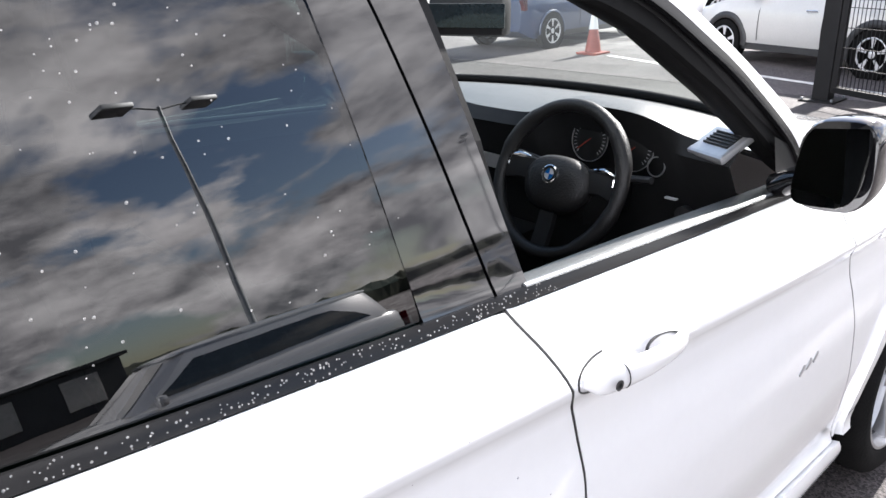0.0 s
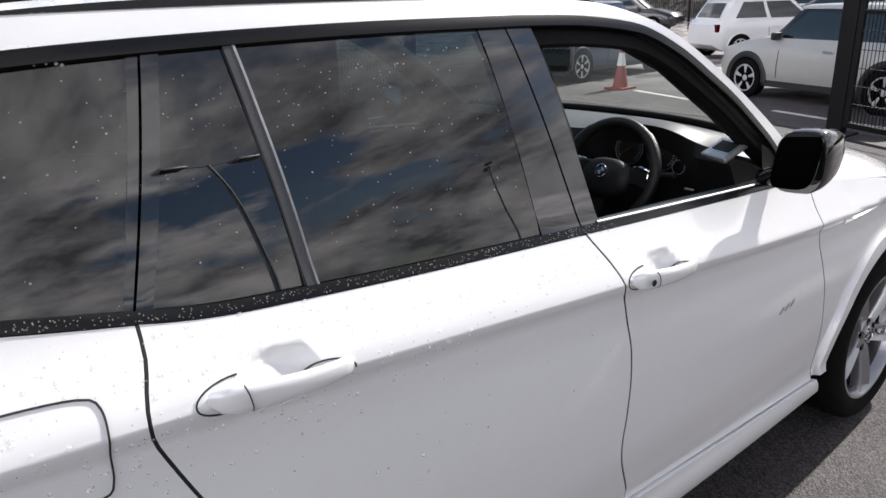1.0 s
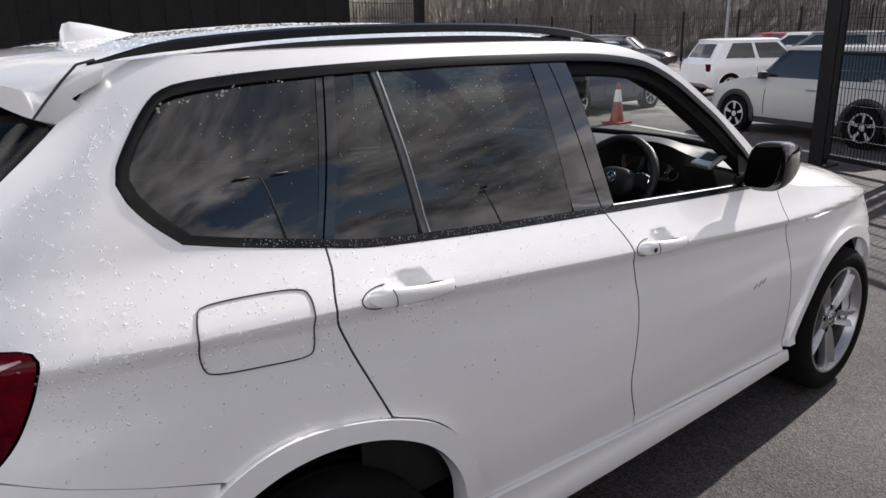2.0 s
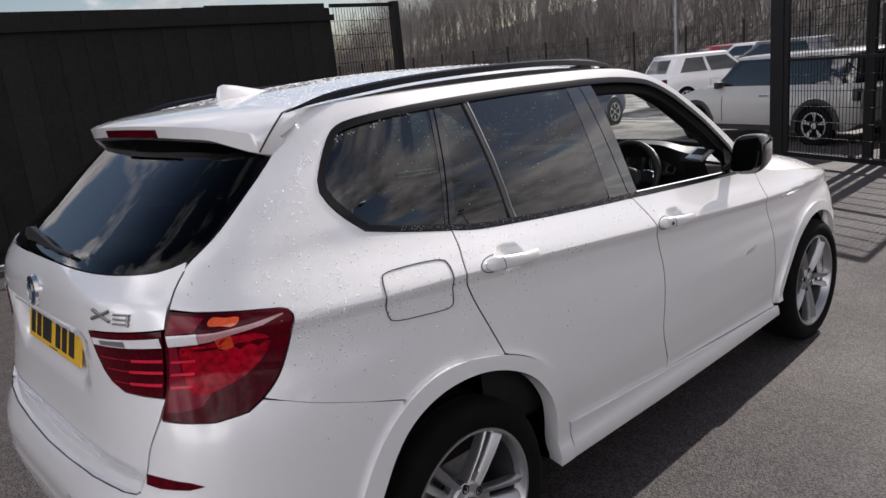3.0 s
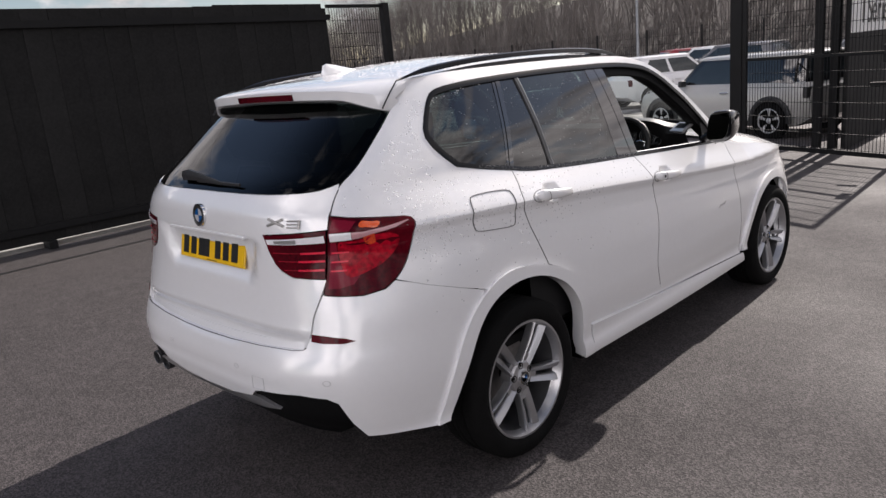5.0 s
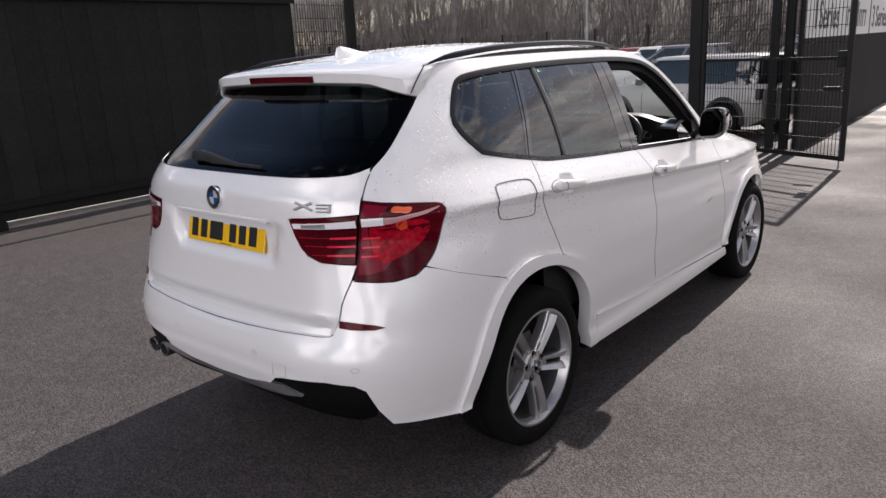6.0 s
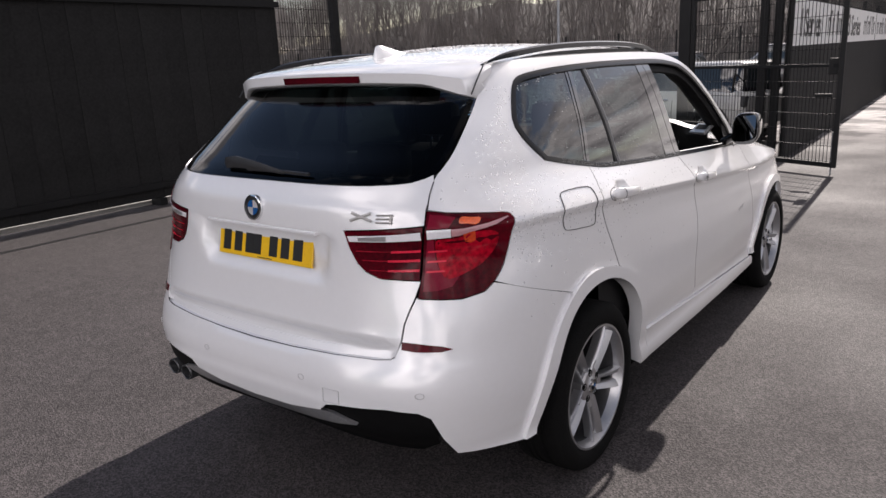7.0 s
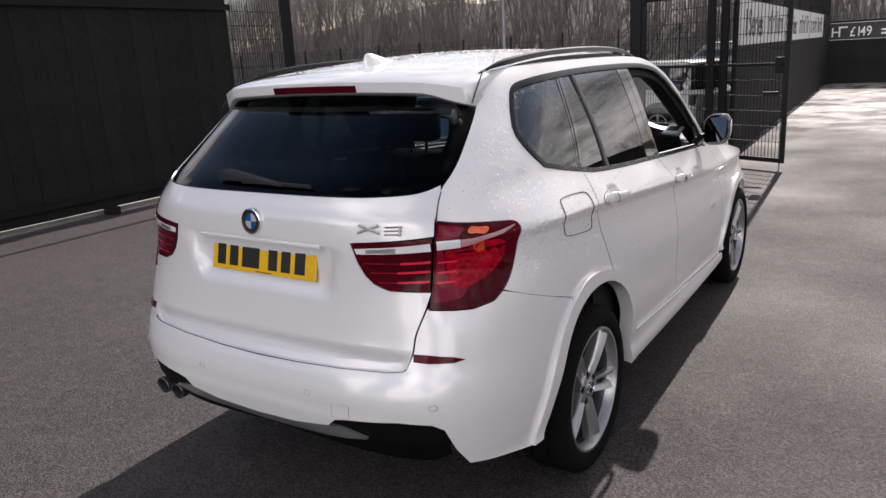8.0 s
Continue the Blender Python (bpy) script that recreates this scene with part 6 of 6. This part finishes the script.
# ---- other parked cars ----
def parked_car(label, paint, m, length=4.3, width=1.75, height=1.45, belt=0.92, hood=0.24, boot=0.05, roof_front=0.40, roof_rear=0.90, cladding=False, roof_paint=None, pillar_paint=None, wheel_r=0.31, spokes=5, nose=0.72, lamp=None, long_glass=False):
    """A parked car: lower body, roof, glasshouse, bumpers, lamps and four wheels. Local y runs from tail (0) to nose (length)."""
    c = thing("car", label, "car", m, "parked cars")
    L, W, H = length, width / 2, height
    fore, aft = L * (1 - 0.19), L * 0.17
    low = bmesh.new()
    rows = []
    for t in steps(0, 1, 30):
        y = L * t
        e = min(1.0, (1 - abs(2 * t - 1) ** 7) ** 0.5 + 1e-3) if 0 < t < 1 else 0.82
        w = W * (0.80 + 0.20 * e) if 0 < t < 1 else W * 0.80
        hoodz = belt - 0.02 - (belt - nose) * ease(1 - hood, 1.0, t) ** 1.3 if t > 1 - hood else belt
        z1 = hoodz - (0.10 * (1 - ease(0, 0.03, t))) - 0.14 * ease(0.975, 1.0, t)
        z0 = 0.2 + 0.14 * (1 - ease(0, 0.06, t)) + 0.10 * ease(0.94, 1, t)
        crown = 0.05 if t > 1 - hood else 0.0
        rows.append([(w * 0.90, y, z0), (w * 0.97, y, z0 + 0.10), (w, y, z0 + 0.30), (w * 0.985, y, z1 - 0.20), (w * 0.955, y, z1 - 0.05), (w * 0.90, y, z1), (w * 0.4, y, z1 + crown), (-w * 0.4, y, z1 + crown), (-w * 0.90, y, z1), (-w * 0.955, y, z1 - 0.05), (-w * 0.985, y, z1 - 0.20), (-w, y, z0 + 0.30), (-w * 0.97, y, z0 + 0.10), (-w * 0.90, y, z0)])
    loft(rows, low)
    body = part("body", low, paint, c, smooth=40)
    # glasshouse rings at belt and roof
    yb0, yb1, yt0, yt1 = L * boot, L * (1 - hood) - 0.02, L * (1 - roof_rear), L * (1 - roof_front)
    green = bmesh.new()
    rows = []
    for k in steps(0, 1, 6):
        z = belt - 0.02 + (H - 0.06 - belt + 0.02) * k
        w = W * (0.90 - 0.16 * k ** 1.3)
        y0, y1 = yb0 + (yt0 - yb0) * k ** 1.2, yb1 + (yt1 - yb1) * k ** 0.9
        rows.append([(w * sx, y0 + (y1 - y0) * sy, z) for sx, sy in ((1, 0.06), (1, 0.3), (1, 0.6), (1, 0.94), (0.8, 1.0), (0, 1.02), (-0.8, 1.0), (-1, 0.94), (-1, 0.6), (-1, 0.3), (-1, 0.06), (-0.85, 0), (0, -0.01), (0.85, 0))])
    loft(rows, green)
    part("glasshouse", green, pillar_paint or paint, c, smooth=40)

    def cabin(k, sx, sy):
        """A point on the upper cabin: k up, sx across, sy along."""
        w = W * (0.90 - 0.16 * k ** 1.3)
        y0, y1 = yb0 + (yt0 - yb0) * k ** 1.2, yb1 + (yt1 - yb1) * k ** 0.9
        return (w * sx, y0 + (y1 - y0) * sy, belt - 0.02 + (H - 0.06 - belt + 0.02) * k)

    def window(name, f):
        bm = bmesh.new()
        loft([[f(u, v) for u in steps(0, 1, 8)] for v in steps(0, 1, 6)], bm, cap=False, closed=False)
        bmesh.ops.solidify(bm, geom=bm.faces[:], thickness=0.006)
        bmesh.ops.recalc_face_normals(bm, faces=bm.faces)
        part(name, bm, TINTED, c, "dark car window", smooth=40)
    for sx in (1, -1):
        if long_glass:
            window("side_window", lambda u, v: cabin(0.14 + 0.62 * v * (0.45 + 0.55 * ease(0.0, 0.16, u)), sx * 1.006, 0.10 + 0.83 * u - 0.05 * v * u + 0.05 * v * (1 - u)))
            continue
        window("side_window", lambda u, v: cabin(0.12 + 0.76 * v, sx * 1.006, 0.52 + 0.41 * u - 0.05 * v * u))
        window("side_window", lambda u, v: cabin(0.14 + 0.74 * v, sx * 1.006, 0.13 + 0.345 * u + 0.05 * v * (1 - u)))
    window("windscreen", lambda u, v: (cabin(0.06 + 0.84 * v, -0.80 + 1.6 * u, 1.0)[0], cabin(0.06 + 0.84 * v, 0, 1.0)[1] + 0.012 + 0.028 * (1 - abs(2 * u - 1)), cabin(0.06 + 0.84 * v, 0, 1)[2]))
    window("rear_window", lambda u, v: (cabin(0.16 + 0.68 * v, -0.74 + 1.48 * u, 0)[0], cabin(0.16 + 0.68 * v, 0, 0)[1] - 0.012 - 0.014 * (1 - abs(2 * u - 1)), cabin(0.16 + 0.68 * v, 0, 0)[2]))
    roof = bmesh.new()
    rows = []
    for k, (z, s) in enumerate(((H - 0.075, 1.012), (H - 0.045, 1.0), (H - 0.015, 0.90), (H, 0.55))):
        w = W * 0.745 * s
        cy, hy = (yt0 + yt1) / 2, (yt1 - yt0) / 2 * (s if s < 1 else 1.01) + 0.02
        rows.append([(w * px, cy + hy * py, z) for px, py in ((1, -0.9), (1, -0.3), (1, 0.3), (1, 0.9), (0.85, 1.0), (0, 1.03), (-0.85, 1.0), (-1, 0.9), (-1, 0.3), (-1, -0.3), (-1, -0.9), (-0.85, -1.0), (0, -1.02), (0.85, -1.0))])
    loft(rows, roof)
    part("roof", roof, roof_paint or paint, c, smooth=50)
    for sx in (1, -1):
        part("sill_line", boxed(sx * W * 0.93 - 0.03, sx * W * 0.93 + 0.03, aft + 0.3, fore - 0.3, 0.20, 0.30, 0.01), TRIM, c)
        part("door_mirror", boxed(sx * (W + 0.03) - 0.08, sx * (W + 0.03) + 0.08, yb1 - 0.36, yb1 - 0.27, belt - 0.03, belt + 0.09, 0.04), TRIM if cladding else paint, c)
        for yd in (yb1 - 0.35, (yb0 + yb1) / 2 - 0.06):
            part("door_gap", sweep([(sx * W * 0.993, yd, 0.34), (sx * W * 1.004, yd, 0.55), (sx * W * 0.988, yd, belt - 0.2), (sx * W * 0.92, yd, belt - 0.02)], circle(0.006, 4), up=Vector((0, 1, 0))), INK, c)
        part("door_handle", boxed(sx * W * 0.985 - 0.02, sx * W * 0.985 + 0.02, (yb0 + yb1) / 2 + 0.02, (yb0 + yb1) / 2 + 0.2, belt - 0.17, belt - 0.14, 0.008), CHROME if cladding else paint, c)
        part("tail_lamp", boxed(sx * W * 0.80 - 0.07, sx * W * 0.80 + 0.07, 0.008, 0.10, belt - 0.26, belt - 0.08, 0.02), lamp or RED_LENS, c, "tail lamp")
        part("headlamp", boxed(sx * W * 0.72 - 0.13, sx * W * 0.72 + 0.13, L * 0.955 - 0.12, L * 0.955, nose - 0.16, nose + 0.0, 0.03), WHITE_LENS, c, "clear headlamp")
        for yw in (aft, fore):
            arch = bmesh.new()
            rows = []
            for rr, xo in ((wheel_r + 0.02, 0.004), (wheel_r + 0.03, 0.012), (wheel_r + 0.10 if cladding else wheel_r + 0.05, 0.010), (wheel_r + 0.11 if cladding else wheel_r + 0.055, -0.01)):
                rows.append([(sx * (W + xo), yw - rr * math.cos(t), wheel_r + rr * math.sin(t)) for t in steps(-0.12, math.pi + 0.12, 18)])
            loft(rows, arch, cap=False, closed=False)
            part("wheel_arch", arch, TRIM if cladding else paint, c, smooth=True)
            disc = lathe([(0, 0.0), (0, wheel_r + 0.03)], 28, "x")
            ob = part("wheel_well", disc, LINER, c)
            ob.location = (sx * (W + 0.003), yw, wheel_r)
            simple_wheel(c, sx * (W - 0.075), yw, wheel_r, sx, spokes)
    part("number_plate", boxed(-0.26, 0.26, -0.012, 0.012, 0.56, 0.67, 0.003), YELLOW, c, "yellow number plate").location = (0, 0.02, 0)
    return c


def simple_wheel(parent, x, y, r, side, spokes):
    w = new("wheel")
    w.parent = parent
    w.matrix_basis = pose(x, y, r, 0, 0, 0 if side > 0 else 180)
    rr = r * 0.68
    part("tyre", lathe([(0.09, rr), (0.10, rr + 0.03), (0.085, r - 0.01), (0.05, r), (-0.08, r), (-0.09, rr)], 36, "x", closed=True), RUBBER, w, smooth=40)
    part("rim", lathe([(0.092, rr + 0.004), (0.096, rr - 0.008), (0.07, rr - 0.02), (-0.02, rr - 0.03), (-0.02, rr)], 36, "x", closed=True), WHEEL_SILVER, w, smooth=40)
    part("rim_back", lathe([(-0.015, 0), (-0.015, rr - 0.01)], 28, "x"), LINER, w)
    part("hub", lathe([(0.085, 0), (0.085, 0.03), (0.075, 0.055), (0.0, 0.05)], 20, "x"), WHEEL_SILVER, w, smooth=40)
    sp = None
    for k in range(spokes):
        m = Matrix.Rotation(2 * math.pi * k / spokes, 4, "X")
        if sp is None:
            bm = bmesh.new()
            loft([[(xf - 0.02, -wd, q), (xf, -wd * 0.6, q), (xf, wd * 0.6, q), (xf - 0.02, wd, q)] for q, wd, xf in ((0.04, 0.03, 0.075), (rr * 0.5, 0.026, 0.08), (rr - 0.012, 0.046, 0.086))], bm)
            sp = part("spoke", bm, WHEEL_SILVER, w)
            sp.matrix_basis = m
        else:
            share("spoke", sp.data, w, m)


def paint(name, color, metal=0.0):
    return material(name, color, 0.3, metal=metal, coat=1.0, spread=0.04, scale=3)


P_WHITE, P_CREAM, P_BLUE, P_RED, P_SILVER, P_BLACK, P_GREY = paint("car_white", (0.78, 0.78, 0.79)), paint("car_cream", (0.47, 0.465, 0.445)), paint("car_blue", (0.012, 0.034, 0.10)), paint("car_red", (0.22, 0.015, 0.02)), paint("car_silver", (0.54, 0.54, 0.55), 0.4), paint("car_black", (0.012, 0.012, 0.014)), paint("car_grey", (0.12, 0.12, 0.13), 0.4)

parked_car("white small hatchback with black wheel-arch trim, parked side-on", P_CREAM, pose(-1.10, 11.00, 0, 0, 0, 74), 3.72, 1.62, 1.41, 0.92, 0.25, 0.03, 0.38, 0.955, True, P_CREAM, GLOSS_BLACK, 0.30, 5, 0.75, DIVIDER)
parked_car("white bubble-shaped city car parked nose away", P_WHITE, pose(-8.5, 16.6, 0, 0, 0, -30), 3.5, 1.63, 1.43, 0.90, 0.25, 0.04, 0.42, 0.88, False, None, None, 0.29, 8, 0.75)
parked_car("dark blue compact car parked in a bay", P_BLUE, pose(-8.25, 10.22, 0, 0, 0, 2), 3.9, 1.70, 1.47, 0.95, 0.26, 0.05, 0.42, 0.92, False, None, None, 0.31, 6, 0.76)
parked_car("dark red hatchback parked in a row", P_RED, pose(-14.6, 30.5, 0, 0, 0, -40), 4.2, 1.75, 1.45)
parked_car("black estate car parked in the far row", P_BLACK, pose(-19.5, 24.5, 0, 0, 0, -70), 4.5, 1.8, 1.46)
parked_car("silver hatchback parked in the far row", P_SILVER, pose(-19.0, 20.0, 0, 0, 0, -60), 4.2, 1.75, 1.45)
parked_car("white saloon parked in the far row", P_WHITE, pose(-9.6, 29.5, 0, 0, 0, 80), 4.5, 1.8, 1.46)
parked_car("grey SUV parked in the far row", P_GREY, pose(-7.0, 26.2, 0, 0, 0, 85), 4.5, 1.85, 1.50, 0.96)
parked_car("black SUV parked behind the mesh gate", P_BLACK, pose(-1.6, 24.0, 0, 0, 0, 85), 4.5, 1.85, 1.66, 1.02)
parked_car("silver hatchback parked under the trees", P_SILVER, pose(-22.5, 28.0, 0, 0, 0, -75), 4.3, 1.75, 1.46)
# the row across the yard, seen in the window glass
parked_car("silver estate car parked across the yard", P_SILVER, pose(7.5, 5.1, 0, 0, 0, 180), 4.3, 1.84, 1.42, 0.90, 0.27, 0.04, 0.42, 0.93, long_glass=True)
parked_car("white sports car parked across the yard", P_WHITE, pose(8.3, -4.1, 0, 0, 0, -2), 4.2, 1.78, 1.26, 0.84)
parked_car("grey saloon parked across the yard", P_GREY, pose(9.8, 13.4, 0, 0, 0, 180), 4.5, 1.8, 1.45)
parked_car("silver hatchback parked across the yard", P_SILVER, pose(10.0, 18.6, 0, 0, 0, 180), 4.2, 1.78, 1.47)
parked_car("grey SUV parked across the yard", P_GREY, pose(9.6, -4.9, 0, 0, 0, 180), 4.5, 1.84, 1.65, 1.02)

# ---- traffic cone ----
cone = thing("traffic_cone", "red and white plastic traffic cone on asphalt", "traffic cone", pose(-6.34, 10.68, 0.004))
part("base", boxed(-0.2, 0.2, -0.2, 0.2, 0, 0.035, 0.01), CONE_RED, cone)
part("body", lathe([(0.03, 0.135), (0.30, 0.092), (0.302, 0.088), (0.45, 0.066), (0.452, 0.064), (0.74, 0.026), (0.75, 0.02), (0.75, 0.0)], 28, "z"), CONE_RED, cone, smooth=40)
part("sleeve", lathe([(0.40, 0.0775), (0.40, 0.079), (0.62, 0.047), (0.62, 0.045)], 28, "z", closed=True), CONE_WHITE, cone, "white reflective sleeve", smooth=40)


# ---- lamp posts ----
def lamp_post(x, y, h, label, turn=0, arms=2):
    c = thing("street_lamp", label, "lamp post", pose(x, y, 0, 0, 0, turn), "lamp posts")
    part("pole", lathe([(0, 0.10), (0.9, 0.10), (0.95, 0.07), (h * 0.6, 0.055), (h, 0.04), (h, 0)], 16, "z"), GALV, c, smooth=40)
    for k in range(arms):
        sx = 1 if k == 0 else -1
        part("arm", sweep([(0, 0, h - 0.1), (sx * 0.5, 0, h + 0.02), (sx * 0.8, 0, h + 0.04)], circle(0.025, 8)), GALV, c)
        part("lantern", boxed(sx * 1.05 - 0.36, sx * 1.05 + 0.36, -0.2, 0.2, h - 0.06, h + 0.12, 0.05), GALV, c, smooth=40)


lamp_post(12.5, 6.0, 9.0, "tall grey twin-arm lamp post behind parked cars", 70)
lamp_post(26, 26, 8, "tall grey twin-arm lamp post", 40)
lamp_post(-15.3, 30, 9.5, "slim pale lamp post in front of bare trees", 0, 1)
lamp_post(-64, 40, 8.9, "distant twin-arm lamp post", 20)

# ---- dark showroom across the yard ----
shed = thing("building", "long dark clad showroom with pale panels", "building")
part("wall", boxed(44, 60, -40, 12.0, 0, 3.5, 0.05), CLADDING, shed)
part("roof", boxed(43.6, 60.4, -40.4, 12.4, 3.5, 3.8, 0.05), CLADDING, shed)
pane = part("panel", boxed(43.9, 43.98, 8.6, 10.6, 0.6, 2.9, 0.02), CONCRETE, shed)
for k in range(1, 8):
    share("panel", pane.data, shed, Matrix.Translation((0, -4.3 * k, 0)))


# ---- wooded bank behind the yard ----
def bank():
    bm = bmesh.new()
    rows = []
    for j, (d, z) in enumerate(((0, -0.2), (4, 1.4), (10, 3.6), (18, 6.0), (35, 8.0), (120, 9.0))):
        rows.append([(x + noise.noise(Vector((x * 0.1, j, 0))) * 1.5, 36 - 0.10 * x + d + (0 if x < -10 else (x + 10) * 0.15), z * (0.85 + 0.4 * noise.noise(Vector((x * 0.05, j * 2.0, 3)))) * (0.25 + 0.75 * ease(-85, -50, x)) * (1 - 0.92 * ease(3, 16, x))) for x in range(-170, 120, 4)])
    loft(rows, bm, cap=False, closed=False)
    if sum(f.normal.z for f in bm.faces) < 0:
        bmesh.ops.reverse_faces(bm, faces=bm.faces)
    return bm


tagged(part("backdrop", bank(), BRUSH, smooth=True), "brown winter hillside behind the yard", "hillside", kind="structure")


def grow(vs, fs, p, d, length, r, depth, rng):
    """One limb and its forks, as tapered three-sided rods."""
    q = p + d * length
    a = d.orthogonal().normalized()
    b = d.cross(a)
    k = len(vs)
    for c, rad in ((p, r), (q, r * 0.6)):
        for t in (0, 2.094, 4.189):
            vs.append(tuple(c + (a * math.cos(t) + b * math.sin(t)) * rad))
    for i in range(3):
        j = (i + 1) % 3
        fs.append((k + i, k + j, k + 3 + j, k + 3 + i))
    if depth:
        n = 3 if depth != 4 else 2
        for i in range(n):
            at = p + d * length * (rng.uniform(0.45, 1.0) if i else 1.0)
            dd = (d + Vector((rng.uniform(-1, 1), rng.uniform(-1, 1), rng.uniform(-0.25, 0.75))) * (0.55 if i else 0.3)).normalized()
            grow(vs, fs, at, dd, length * rng.uniform(0.55, 0.8), r * 0.55, depth - 1, rng)


def tree_mesh(seed, h):
    rng = random.Random(seed)
    vs, fs = [], []
    for s in range(rng.choice((1, 2, 2))):
        grow(vs, fs, Vector((rng.uniform(-0.3, 0.3), rng.uniform(-0.3, 0.3), -0.4)), Vector((rng.uniform(-0.15, 0.15), rng.uniform(-0.15, 0.15), 1)).normalized(), h * 0.32, 0.0062 * h, 5, rng)
    return vs, fs


def woods():
    kinds = [tree_mesh(s, 8.5) for s in range(8)]
    rng = random.Random(3)
    V, F = [], []
    for i in range(1450):
        shrub = i >= 950
        x = rng.uniform(-95, 16)
        d = rng.uniform(-0.8, 9) if shrub else rng.uniform(0.5, 20)
        y = 36 - 0.10 * x + d + (0 if x < -10 else (x + 10) * 0.15)
        low = (0.25 + 0.75 * ease(-85, -50, x)) * (1 - 0.85 * ease(3, 13, x))
        z = 0.30 * max(d, 0) * low
        vs, fs = kinds[rng.randrange(8)]
        k, t, s = len(V), rng.uniform(0, 6.28), rng.uniform(0.65, 1.2) * (0.42 + 0.58 * low)
        wide = 1.0
        if shrub:
            s, wide = s * 0.42, 1.9
        c, sn = math.cos(t), math.sin(t)
        V += [(x + s * wide * (c * a - sn * b), y + s * wide * (sn * a + c * b), z + s * e) for a, b, e in vs]
        F += [tuple(k + n for n in f) for f in fs]
    me = bpy.data.meshes.new("woods")
    me.from_pydata(V, [], F)
    me.materials.append(BARK)
    return new("woods", me)


tagged(woods(), "bare leafless winter trees along a bank", "trees", kind="stuff")

def hedge():
    """A ragged hedge and treeline beyond the yard on the offside."""
    bm = bmesh.new()
    rng = random.Random(12)
    rows = []
    for j, (d, k) in enumerate(((0, 0.0), (0.4, 0.7), (2.0, 1.0), (5.0, 0.95), (9.0, 0.0))):
        rows.append([(62 + d + 1.2 * noise.noise(Vector((y * 0.3, j, 7))), y, -0.1 + k * (3.0 + 1.3 * noise.noise(Vector((y * 0.08, 2, 1))) + 0.9 * noise.noise(Vector((y * 0.5, j, 3))))) for y in range(-160, 200, 1)])
    loft(rows, bm, cap=False, closed=False)
    if sum(f.normal.z for f in bm.faces) < 0:
        bmesh.ops.reverse_faces(bm, faces=bm.faces)
    return bm


tagged(part("backdrop", hedge(), SCRUB), "dark ragged hedge beyond the yard", "hedge", kind="structure")

# far boundary mesh fence in front of the bank
far = thing("fence", "dark mesh boundary fence below the bare trees", "fence")
for k in range(24):
    part("post", boxed(-62 + 3 * k - 0.04, -62 + 3 * k + 0.04, 33.96, 34.04, 0, 2.5), POST_BLACK, far)
mesh_panel(far, (-62, 34), (8, 34), 0.1, 2.45, pitch=0.12, rows=0.4, wire=0.006)
